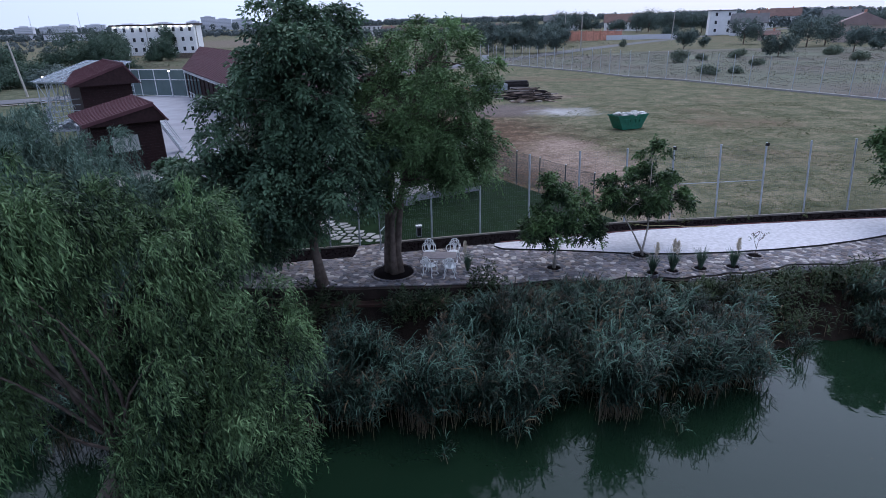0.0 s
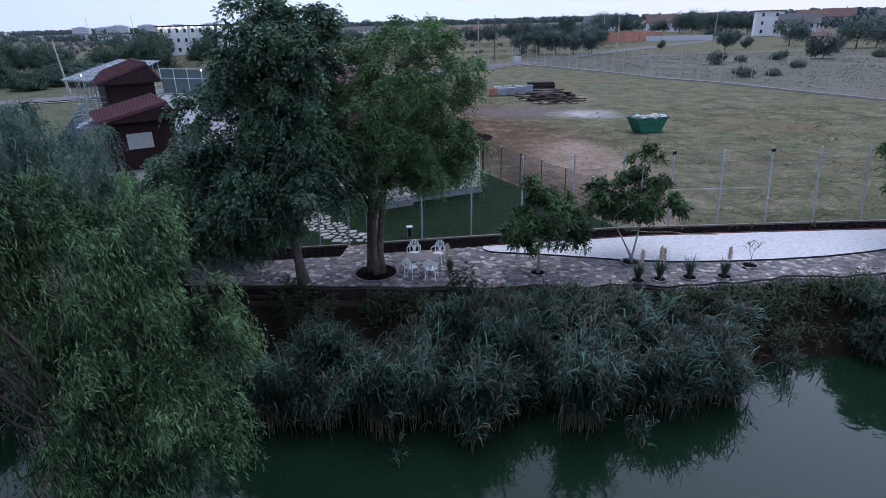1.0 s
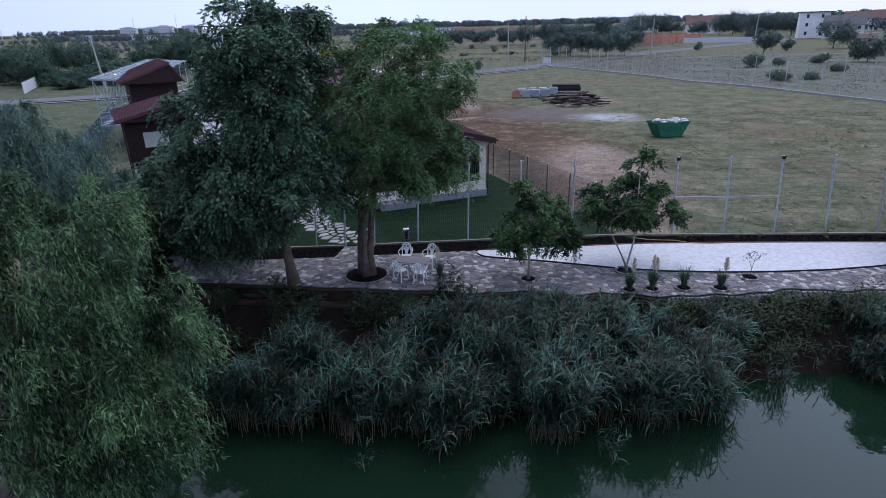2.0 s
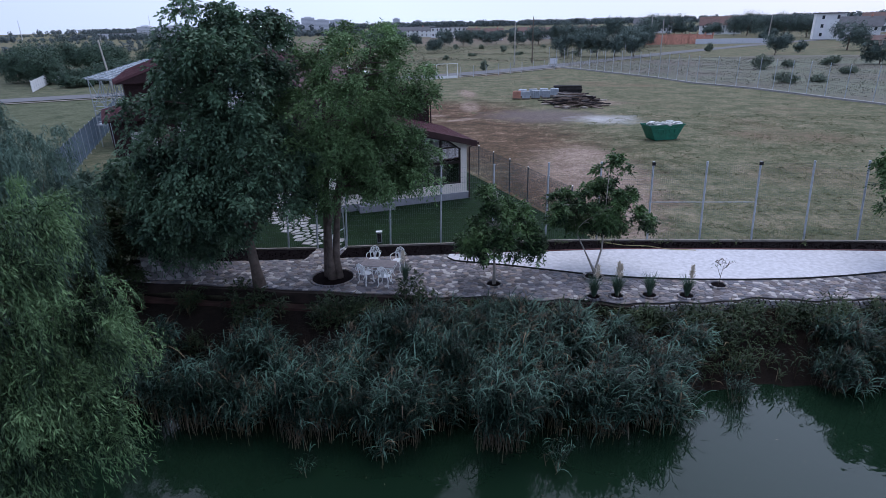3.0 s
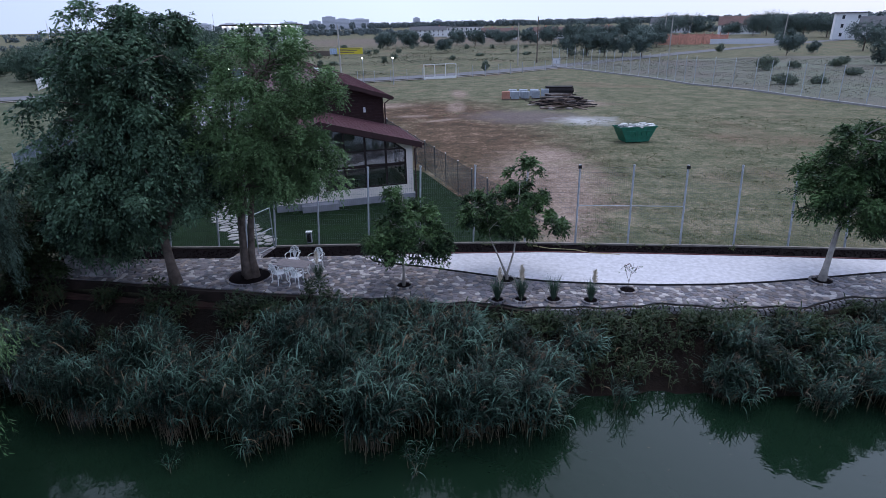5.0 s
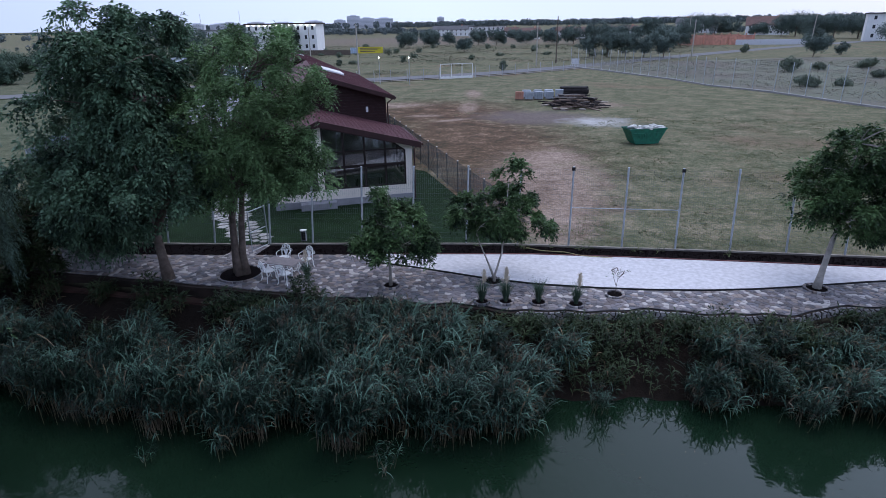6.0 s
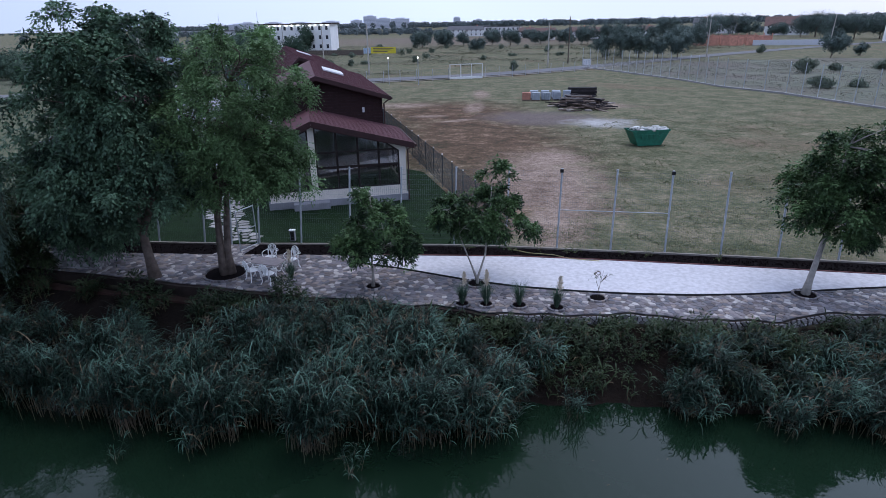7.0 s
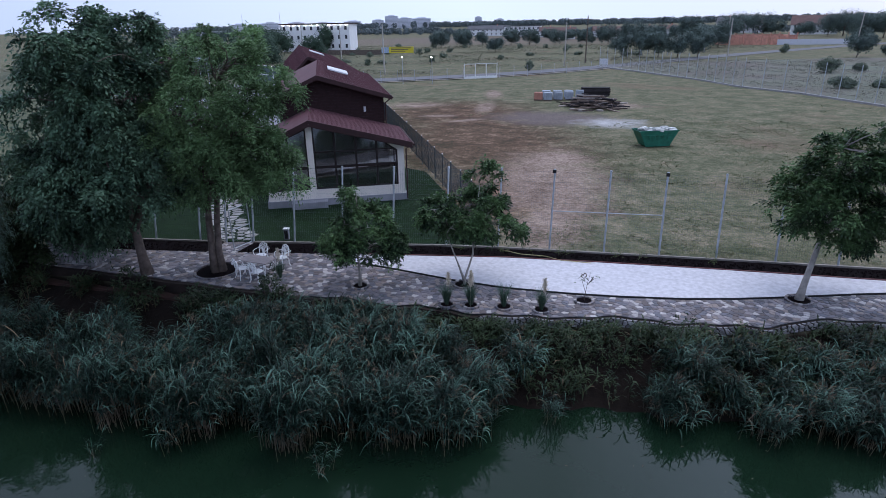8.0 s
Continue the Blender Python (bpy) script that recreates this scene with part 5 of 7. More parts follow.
tree("young_tree", 15, (22.5, 28.25, 0.0), [([(0, 0, -0.1), (0.1, 0.15, 0.6), (0.35, 0.55, 1.7), (0.55, 0.8, 2.8), (0.6, 0.9, 4.6), (0.6, 1.0, 6.0)], 0.15, 0.04)],
     [(0.9, 0.8, 4.5, 1.7, 1.7, 1.7), (-0.1, 0.7, 3.9, 1.0, 1.2, 1.3), (1.9, 0.9, 3.8, 1.5, 1.3, 1.3), (0.8, 0.9, 5.6, 1.3, 1.3, 0.9), (1.0, 0.8, 2.9, 1.2, 1.1, 0.7), (2.3, 0.9, 4.9, 1.0, 1.0, 0.9), (1.7, 1.0, 6.5, 0.3, 0.3, 0.5)],
     2100, 28, 0.12, 0.14, 0.45, M_young, M_bark_pale, "leaning young tree with a pale trunk", limbs=45, group="young trees", dent=0.5, clumps=120, clump_r=0.5)

tree("shrub_tree", 17, (-12.2, 25.3, 0.0), [([(0, 0, -0.1), (0.1, 0, 0.8), (0.0, 0, 2.0), (0, 0, 3.2)], 0.12, 0.04)], [(0, 0, 3.2, 1.8, 1.6, 1.6), (-1.2, 0.2, 2.0, 1.5, 1.4, 1.5), (1.0, 0, 1.9, 1.4, 1.4, 1.4), (0.2, -0.4, 1.0, 1.6, 1.2, 0.9)],
     1300, 28, 0.17, 0.16, 0.5, M_walnut, M_bark, "low leafy tree behind the terrace end", limbs=25, clumps=40, clump_r=0.55)
# added shrub; its dark leaf colour stands in for deep shade under the walnut
tree("shrub_tree", 18, (-12.9, 22.6, -0.1), [([(0, 0, -0.2), (0.1, 0, 0.6), (0.0, 0, 1.6), (0, 0, 2.6)], 0.1, 0.03)], [(0, 0, 2.5, 1.5, 1.3, 1.4), (-0.9, 0.2, 1.6, 1.4, 1.2, 1.3), (0.8, 0.0, 1.2, 1.2, 1.0, 1.1), (-0.2, -0.5, 0.5, 1.5, 0.9, 0.8), (1.6, 1.2, 2.6, 1.4, 1.0, 1.0)],
     1300, 28, 0.15, 0.15, 0.5, M_bush, M_bark, "leafy shrub hanging over the terrace end, darkened for walnut shade", limbs=25, clumps=60, clump_r=0.55)
willow("willow_tree", 21, (-7.4, 11.3, -1.9), 8.0,
       [(2.05, 0.2, 6.7, 1.7, 2.0, 2.4), (-0.2, -0.4, 7.9, 1.4, 1.6, 2.2), (-1.9, -0.3, 7.5, 1.8, 2.0, 2.4), (2.75, 0.3, 4.6, 1.55, 1.8, 1.9), (1.0, 0.6, 5.0, 1.7, 1.5, 2.0), (-2.7, -0.8, 5.4, 2.3, 2.0, 2.4), (2.4, -0.4, 3.0, 1.7, 1.6, 1.5)],
       470, 19, M_willow, "weeping willow with pale green hanging branches over the pond", hang=(0.5, 1.7),
       trunk=((-1.6, -1.6, -0.6), (-0.7, -0.9, 1.2), (0.1, -0.1, 2.8), (0.3, 0.1, 4.4)))
willow("willow_tree", 22, (-13.5, 19.6, -1.0), 9.0,
       [(-0.5, 0.0, 6.4, 1.6, 1.8, 2.2), (-2.6, 0.0, 6.8, 2.4, 2.2, 2.4), (0.2, 0.0, 4.0, 1.4, 1.5, 1.8), (1.4, 0.2, 6.2, 1.4, 1.6, 2.0), (1.8, 0.4, 4.0, 1.2, 1.4, 1.8)],
       260, 16, M_willow_blue, "bluish green willow beside the terrace end", hang=(0.9, 2.8))


# ---------------------------------------------------------------- reeds
def reed_mesh(rng, places, heights, lean=0.14, leaves=10, leaf_len=0.55, leaf_w=0.038, low=0.40):
    """Reed stems with long bending leaves; returns quads of leaves and of dry stalks."""
    green, dry = [], []
    for (x, y, z0), H in zip(places, heights):
        a = rng.random() * 2 * math.pi
        tilt = np.array([math.cos(a), math.sin(a), 0]) * lean * rng.random() * 1.6 + np.array([0.04, -0.02, 0])
        base = np.array([x, y, z0])
        tip = base + np.array([0, 0, H]) + tilt * H
        w = np.array([math.cos(a + 1.2), math.sin(a + 1.2), 0]) * 0.009
        m_ = base + (tip - base) * 0.55
        q_ = base + (tip - base) * 0.25
        dry.append([[base - w, base + w], [q_ - w, q_ + w], [m_ - w, m_ + w], [m_ - w * 0.9, m_ + w * 0.9]])
        u_ = m_ + (tip - m_) * 0.5
        green.append([[m_ - w, m_ + w], [u_ - w, u_ + w], [tip - w * 0.5, tip + w * 0.5], [tip + np.array([0, 0, 0.05]), tip + np.array([0, 0, 0.051])]])
        for k in range(leaves):
            t = low + (1 - low) * (k + rng.random()) / leaves
            p = base + (tip - base) * t
            b = rng.random() * 2 * math.pi
            o = np.array([math.cos(b) + 0.35, math.sin(b) - 0.2, 0])
            o /= max(np.linalg.norm(o), 0.2)
            L = leaf_len * (0.6 + 0.7 * rng.random())
            up = 0.3 + 0.9 * rng.random()
            fall = 0.75 * rng.random() ** 1.4
            s = np.array([-o[1], o[0], 0]) * leaf_w * (0.6 + 0.6 * rng.random()) + np.array([0, 0, 0.006])
            pts = [p, p + (o * 0.30 + np.array([0, 0, up * 0.42])) * L, p + (o * 0.68 + np.array([0, 0, up * 0.72 - fall * 0.3])) * L, p + (o * 1.0 + np.array([0, 0, up * 0.80 - fall])) * L]
            ws = (0.5, 1.0, 0.75, 0.08)
            target = dry if rng.random() < 0.04 else green
            target.append([[pts[i] - s * ws[i] / 2, pts[i] + s * ws[i] / 2] for i in range(4)])
    return np.array(green), np.array(dry)


def plumes(rng, places, heights):
    """Feathery brown seed heads."""
    out = []
    for (x, y, z0), H in zip(places, heights):
        for k in range(18):
            p = np.array([x, y, z0 + H + 0.34 * rng.random() - 0.05]) + rng.normal(size=3) * 0.045
            d = unit(rng.normal(size=3) * 0.5 + np.array([0.4, 0, 0.6]))
            s = unit(np.cross(d, rng.normal(size=3))) * 0.012
            out.append([p, p + d * 0.08 + s, p + d * 0.2, p + d * 0.08 - s])
    return np.array(out)


def shore(x):
    """The water-side limit of the reed bed."""
    return lerp_line([(-30, 12.5), (-14, 14.2), (-5, 15.3), (0, 15.6), (6, 16.3), (11, 18.3), (13.4, 19.6), (14.6, 21.6), (15.8, 22.6), (17.0, 21.6), (19, 21.0), (24, 21.6), (34, 24), (60, 30)], x)


def reeds():
    rng = np.random.default_rng(31)
    pts, hs = [], []
    for cx in np.arange(-24, 38, 1.16):
        for k in range(10):
            x0 = cx + (rng.random() - 0.5) * 1.1
            y0, y1 = shore(x0), edge(x0) - lerp_line([(-24, 3.6), (-2, 3.0), (2, 1.3), (4, 0.75), (11, 0.75), (13, 1.3), (40, 1.3)], x0)
            y = y0 + 0.6 + k * 1.02 + (rng.random() - 0.5) * 0.8
            u = (y - y0) / max(y1 - y0, 0.1)
            if y > y1 or noise.noise((x0 * 0.55, y * 0.6, 4.2)) < (-0.08 if x0 < -3 else -0.28) or (12.8 < x0 < 17 and (y > 21 or rng.random() < 0.6)):
                continue
            tall0 = lerp_line([(-24, 2.9), (-6, 2.6), (0, 2.9), (8, 2.7), (12, 2.4), (15, 1.3), (17, 1.5), (24, 1.7), (40, 1.8)], x0)
            tall0 *= (0.62 + 0.5 * rng.random() ** 0.7) * (1.0 if u > 0.15 else 0.92)
            size = 0.21 + 0.17 * rng.random()
            for _ in range(int(50 * (size / 0.3))):
                r = rng.normal(size=2)
                px, py = x0 + r[0] * size, y + r[1] * size
                z0 = max(land_z(px, py), WATER_Z - 0.1)
                tall = tall0 * (1.02 - 0.13 * min(abs(r[0]) + abs(r[1]), 3)) * (0.85 + 0.25 * rng.random())
                tall = min(tall, lerp_line([(-50, 0), (0.6, 0.0), (1.8, 0.05), (3.0, 0.4), (6.0, 1.0), (9, 1.1)], edge(px) - py) - (0.55 if px > 12 else 0.2 if px < 2 else 0) - z0 + 0.35 * rng.random())
                if tall > 0.5 and edge(px) - py > 0.45:
                    pts.append((px, py, z0)), hs.append(tall)
    return rng, pts, hs


_rng, _pts, _hs = reeds()
_g, _d = reed_mesh(_rng, _pts, _hs)
bed_reeds = thing("reed_bed", Matrix.Identity(4), "dense blue-green reeds along the pond bank", "reeds", kind="stuff")
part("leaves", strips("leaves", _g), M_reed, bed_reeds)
part("stalks", strips("stalks", _d), M_reed_stalk, bed_reeds, "dull stalks")
_pk = [i for i in range(len(_pts)) if _rng.random() < 0.09]
part("plumes", quads("plumes", plumes(_rng, [_pts[i] for i in _pk], [_hs[i] for i in _pk])), M_reed_dry, bed_reeds, "brown feathery seed heads")


def bank_weeds():
    """Low weeds and young reeds that cover the bank under the terrace."""
    rng = np.random.default_rng(33)
    pts, hs = [], []
    for _ in range(4200):
        x = -22 + 58 * rng.random()
        s_ = 0.25 + 3.4 * rng.random() ** 1.25
        if 14.6 < x < 17.2 and s_ > 1.2 and rng.random() < 0.8:
            continue
        y = edge(x) - s_
        z = land_z(x, y)
        if z > WATER_Z and noise.noise((x * 0.8, y * 0.8, 7.0)) > (0.12 if x < 4 else -0.25):
            pts.append((x, y, z - 0.03)), hs.append(min(0.35 + 0.5 * rng.random() + 0.12 * s_, 0.4 + 0.4 * s_))
    a, b = reed_mesh(rng, pts, hs, 0.35, 9, 0.34, 0.05, 0.1)
    h = thing("bank_weeds", Matrix.Identity(4), "low dark weeds and young reeds on the bank", "weeds", kind="stuff")
    # dark bush leaves put the shade on the bank into the colour
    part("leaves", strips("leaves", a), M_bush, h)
    part("stalks", strips("stalks", b), M_reed_stalk, h)


bank_weeds()


def reed_clump(seed, x, y, r, n, H, label):
    rng = np.random.default_rng(seed)
    h = thing("reed_clump", pose(x, y, WATER_Z - 0.05), label, "reeds", "reed clumps at the water")
    pts = [(rng.normal() * r * 0.5, rng.normal() * r * 0.4, 0.0) for _ in range(n)]
    hs = [H * (0.5 + 0.6 * rng.random()) for _ in pts]
    a, b = reed_mesh(rng, pts, hs, 0.17 if H > 1.2 else 0.4, 10, min(0.52, 0.12 + 0.2 * H), 0.038 if H > 1.2 else 0.022, 0.42)
    tagged(part("leaves", strips("leaves", a), M_reed, h), kind="stuff")
    tagged(part("straw", strips("straw", b), M_reed_dry, h, "dry tan stalks"), kind="stuff")


for i, (x, y, r, n_, H) in enumerate([(-0.6, 15.9, 0.7, 110, 2.8), (5.9, 16.5, 0.65, 120, 2.8), (2.9, 16.3, 0.6, 70, 2.3), (9.6, 18.0, 0.6, 70, 2.3), (17.6, 21.7, 0.7, 40, 1.5),
                                     (-4.2, 15.9, 0.6, 70, 2.5), (13.9, 20.3, 0.45, 16, 1.15), (20.6, 21.6, 0.8, 44, 1.4), (23.6, 22.2, 0.8, 44, 1.6), (7.7, 15.9, 0.35, 10, 0.9), (2.4, 15.3, 0.35, 9, 0.8), (0.3, 14.3, 0.2, 4, 0.7)]):
    reed_clump(200 + i, x, y, r, n_, H, "clump of reeds with dry tan feet standing in the water" if H > 1.2 else "small broken reed tuft lying on the water")


def bush(seed, x, y, z, lobes, count, leaf, label, mat_=None, name="bush", group="bushes on the bank"):
    rng = np.random.default_rng(seed)
    h = thing(name, pose(x, y, z), label, name, group)
    q, c = crown(rng, lobes, count, 18, 0.14, leaf, 0.5, 0.1, 0.3, 0.3)
    w = Geo()
    for k in range(0, len(c), max(1, len(c) // 12)):
        limb(w, rng, (0, 0, -0.3 if leaf > 0.08 else -0.02), c[k], 0.025 if leaf > 0.08 else 0.006, 0.005, 0.2, 4, 3)
    part("woody_base", w, M_bark, h)
    part("leaves", quads("leaves", q), mat_ or M_bush, h)


bush(41, 1.55, 22.5, -0.7, [(0, 0, 0.8, 0.65, 0.5, 0.7), (0.2, 0, 1.4, 0.38, 0.35, 0.5), (0.7, -0.1, 0.7, 0.5, 0.4, 0.4)], 150, 0.11, "leafy bush growing up beside the terrace edge")
bush(42, -5.6, 22.0, -0.9, [(0, 0, 0.6, 1.1, 0.6, 0.8), (0.8, 0, 0.4, 0.7, 0.5, 0.6)], 110, 0.13, "dark leafy bush under the terrace wall")
bush(43, -1.2, 21.8, -1.0, [(0, 0, 0.5, 1.2, 0.6, 0.7), (-0.9, 0, 0.4, 0.8, 0.5, 0.5)], 110, 0.12, "dark leafy bush under the terrace wall")
bush(44, 14.2, 22.9, -1.4, [(0, 0, 0.5, 1.0, 0.8, 0.9), (0.7, 0.4, 0.9, 0.7, 0.6, 0.6), (-0.8, -0.5, 0.1, 0.8, 0.7, 0.7)], 190, 0.10, "green bramble bush on the earth bank")
bush(45, 17.8, 23.6, -1.2, [(0, 0, 0.6, 0.9, 0.7, 0.9), (0.2, 0.2, 1.4, 0.4, 0.4, 0.6), (1.0, 0, 0.3, 0.8, 0.6, 0.6)], 170, 0.10, "green bramble bush on the earth bank")
bush(46, 21.5, 24.4, -1.2, [(0, 0, 0.5, 1.4, 0.7, 0.8), (1.2, 0.3, 0.6, 1.0, 0.6, 0.7)], 190, 0.10, "green weeds on the earth bank")
bush(47, 25.5, 25.4, -1.2, [(0, 0, 0.6, 1.6, 0.8, 0.9), (1.5, 0.4, 0.8, 1.2, 0.7, 0.8)], 200, 0.11, "green weeds on the earth bank")
bush(48, 16.0, 23.4, -1.0, [(0, 0, 0.2, 0.7, 0.5, 0.4)], 60, 0.09, "low weeds on the earth bank")


# ---------------------------------------------------------------- terrace furniture
def garden_chair():
    """Cast metal chair: round seat, shell back with ribs, arms, four bent legs."""
    h = thing("garden_chair", Matrix.Identity(4), "white cast metal garden chair with a fan back", "chair", "chairs round the garden table")
    part("seat", Geo().lathe([(0, 0.45), (0.19, 0.455), (0.225, 0.44), (0.23, 0.42), (0.2, 0.415), (0, 0.415)], 20), M_white_metal, h, smooth=True)
    outline = []
    for k in range(15):
        a = math.pi * (k / 14)
        outline.append((0.25 * math.cos(a) * (0.72 + 0.28 * math.sin(a)), -0.21 - 0.10 * math.sin(a), 0.44 + 0.48 * math.sin(a) ** 0.8))
    back = part("backrest", Geo().tube(outline, 0.021, 5), M_white_metal, h)
    for k in range(7):
        a = math.pi * (0.5 + (k - 3) * 0.115)
        part("rib", Geo().tube([(0.02 * (3 - k) / 3, -0.20, 0.44), (0.11 * math.cos(a), -0.25, 0.44 + 0.25), (0.235 * math.cos(a), -0.29, 0.44 + 0.43 * math.sin(a))], 0.015, 4), M_white_metal, back)
    for k in range(5):
        a = math.pi * (0.5 + (k - 2) * 0.17)
        c = (0.23 * math.cos(a), -0.305, 0.46 + 0.41 * math.sin(a))
        part("loop", Geo().tube([(c[0] + 0.06 * math.cos(j * math.pi / 4), c[1], c[2] + 0.06 * math.sin(j * math.pi / 4)) for j in range(9)], 0.014, 4), M_white_metal, back)
    for s in (-1, 1):
        part("armrest", Geo().tube([(s * 0.22, -0.26, 0.66), (s * 0.28, -0.1, 0.67), (s * 0.29, 0.1, 0.65), (s * 0.25, 0.17, 0.56), (s * 0.2, 0.14, 0.44)], 0.016, 5), M_white_metal, h)
        for y in (-0.17, 0.17):
            part("leg", Geo().tube([(s * 0.17, y, 0.43), (s * 0.21, y * 1.15, 0.3), (s * 0.19, y * 1.2, 0.12), (s * 0.24, y * 1.45, 0.0)], [0.024, 0.022, 0.019, 0.022], 6), M_white_metal, h)
    return h


chair_ = garden_chair()
chair_.matrix_basis = pose(-0.72, 23.75, 0.018, 0, 0, -28) @ Matrix.Scale(1.1, 4)
for x, y, r in ((0.18, 23.62, -4), (-0.86, 25.38, 184), (0.28, 25.40, 168)):
    copy_thing(chair_, pose(x, y, 0.012, 0, 0, r))

table_ = thing("garden_table", pose(-0.32, 24.38, 0.012, 0, 0, -2), "rectangular garden table with pinkish stone top and white legs", "table")
part("tabletop", Geo().box(-0.75, -0.40, 0.685, 0.75, 0.40, 0.72), M_tabletop, table_)
part("apron", Geo().box(-0.68, -0.34, 0.63, 0.68, 0.34, 0.683), M_white_metal, table_)
for sx in (-1, 1):
    for sy in (-1, 1):
        part("leg", Geo().tube([(sx * 0.6, sy * 0.28, 0.64), (sx * 0.66, sy * 0.32, 0.45), (sx * 0.56, sy * 0.26, 0.2), (sx * 0.64, sy * 0.32, 0.0)], 0.024, 6), M_white_metal, table_)
    part("scroll", Geo().tube([(sx * 0.6, -0.26, 0.5), (sx * 0.6, -0.1, 0.3), (sx * 0.6, 0.1, 0.3), (sx * 0.6, 0.26, 0.5)], 0.014, 5), M_white_metal, table_)
part("stretcher", Geo().tube([(-0.6, 0, 0.3), (0, 0, 0.38), (0.6, 0, 0.3)], 0.014, 5), M_white_metal, table_)


def ring(name, x, y, r, label, stones=0):
    """A round planting hole in the paving with a raised rim."""
    h = thing(name, pose(x, y, 0), label, "planting ring", "planting rings in the terrace")
    part("soil", Geo().lathe([(0, 0.06), (r * 0.5, 0.05), (r * 0.93, 0.03), (r * 0.94, -0.05)], 20), M_soil, h, "dark soil")
    if stones:
        me = Geo().box(-0.065, -0.05, -0.05, 0.065, 0.05, 0.075).mesh("kerb_stone")
        me.materials.append(M_stone)
        for k in range(stones):
            a = 2 * math.pi * k / stones
            part("kerb_stone", me, None, h, m=pose(r * math.cos(a), r * math.sin(a), 0.004 * (k % 3), 0, 0, math.degrees(a) + 90))
    else:
        part("rim", Geo().lathe([(r * 0.95, 0), (r * 0.95, 0.07), (r * 1.02, 0.085), (r * 1.1, 0.07), (r * 1.12, -0.03)], 24), M_wallstone, h, "worn stone rim")


ring("tree_ring", -2.4, 24.05, 0.98, "wide round soil bed with a rim of small stones", 40)
for x, y, r in ((4.85, 24.42, 0.36), (9.13, 25.85, 0.42), (14.3, 25.72, 0.36), (22.5, 28.22, 0.46), (9.05, 23.78, 0.3), (10.0, 24.0, 0.3), (11.3, 24.25, 0.32), (12.78, 24.42, 0.32)):
    ring("planting_ring", x, y, r, "small round planting hole with a rim of worn stones", int(r * 42))


def grass_plant(seed, x, y, H, plume, label, n=210):
    rng = np.random.default_rng(seed)
    h = thing("ornamental_grass", pose(x, y, 0.03), label, "grass plant", "ornamental grasses")
    out = []
    for _ in range(n):
        a, L = rng.random() * 2 * math.pi, H * (0.7 + 0.5 * rng.random())
        o = np.array([math.cos(a), math.sin(a), 0]) * (0.2 + 0.5 * rng.random())
        p0 = np.array([math.cos(a), math.sin(a), 0]) * 0.06 * rng.random()
        s = np.array([-o[1], o[0], 0])
        s = s / np.linalg.norm(s) * 0.008
        pts = [p0, p0 + o * L * 0.35 + np.array([0, 0, L * 0.6]), p0 + o * L * 0.8 + np.array([0, 0, L * 0.95])]
        for i, (w0, w1) in enumerate(((1, 1), (1, 0.1))):
            out.append([pts[i] - s * w0, pts[i] + s * w0, pts[i + 1] + s * w1, pts[i + 1] - s * w1])
    part("blades", quads("blades", np.array(out)), M_blade, h)
    for k in range(plume):
        f = []
        bx, by = rng.normal() * 0.06, rng.normal() * 0.06
        part("stalk", Geo().tube([(bx, by, 0), (bx * 1.5, by * 1.5, H * 1.1)], 0.006, 4), M_straw, h)
        for _ in range(260):
            t = rng.random()
            p = np.array([bx * 1.5, by * 1.5, H * 1.0 + 0.55 * t]) + rng.normal(size=3) * np.array([0.034, 0.034, 0.03]) * (0.35 + math.sin(math.pi * t ** 0.7))
            d = unit(rng.normal(size=3) * 0.4 + np.array([0.1, 0, 1]))
            s = unit(np.cross(d, rng.normal(size=3))) * 0.012
            f.append([p, p + d * 0.05 + s, p + d * 0.12, p + d * 0.05 - s])
        part("plume", quads("plume", np.array(f)), M_straw, h, "pale feathery plume")


grass_plant(51, 9.05, 23.78, 0.85, 1, "ornamental grass with pale plumes in a planting ring")
grass_plant(52, 10.0, 24.0, 0.88, 2, "ornamental grass with pale plumes in a planting ring")
grass_plant(53, 11.3, 24.25, 0.92, 0, "upright ornamental grass in a planting ring", 150)
grass_plant(54, 12.78, 24.42, 0.8, 1, "ornamental grass with pale plumes in a planting ring")
grass_plant(55, 0.95, 24.2, 0.75, 1, "ornamental grass with a pale plume near the table", 150)
tree("sapling", 16, (14.3, 25.72, 0.02), [([(0, 0, 0), (0.03, 0, 0.4), (0.08, 0, 0.8), (0.16, 0.05, 1.25)], 0.013, 0.004), ([(0.03, 0, 0.4), (-0.12, 0.05, 0.8), (-0.2, 0.1, 1.15)], 0.009, 0.003), ([(0.08, 0, 0.75), (0.3, 0, 1.0), (0.5, 0, 1.15)], 0.008, 0.003)],
     [(0.1, 0, 1.05, 0.45, 0.4, 0.35), (0.0, 0.1, 0.8, 0.4, 0.4, 0.3)], 16, 7, 0.05, 0.055, 0.45, M_young, M_bark, "thin almost bare sapling in a planting ring", limbs=4, category="sapling")

box_ = thing("meter_box", pose(-1.62, 28.75, 0.02, 0, 0, 14), "narrow dark meter box with a white lid on the lawn", "utility box")
box_.scale = (0.8, 0.8, 0.8)
part("body", Geo().box(-0.16, -0.12, 0, 0.16, 0.12, 0.72), M_plinth, box_)
part("lid", Geo().box(-0.2, -0.15, 0.72, 0.2, 0.15, 0.78), M_white_metal, box_, "white metal lid")
part("door", Geo().box(-0.12, -0.135, 0.08, 0.12, -0.122, 0.66), M_edging, box_)

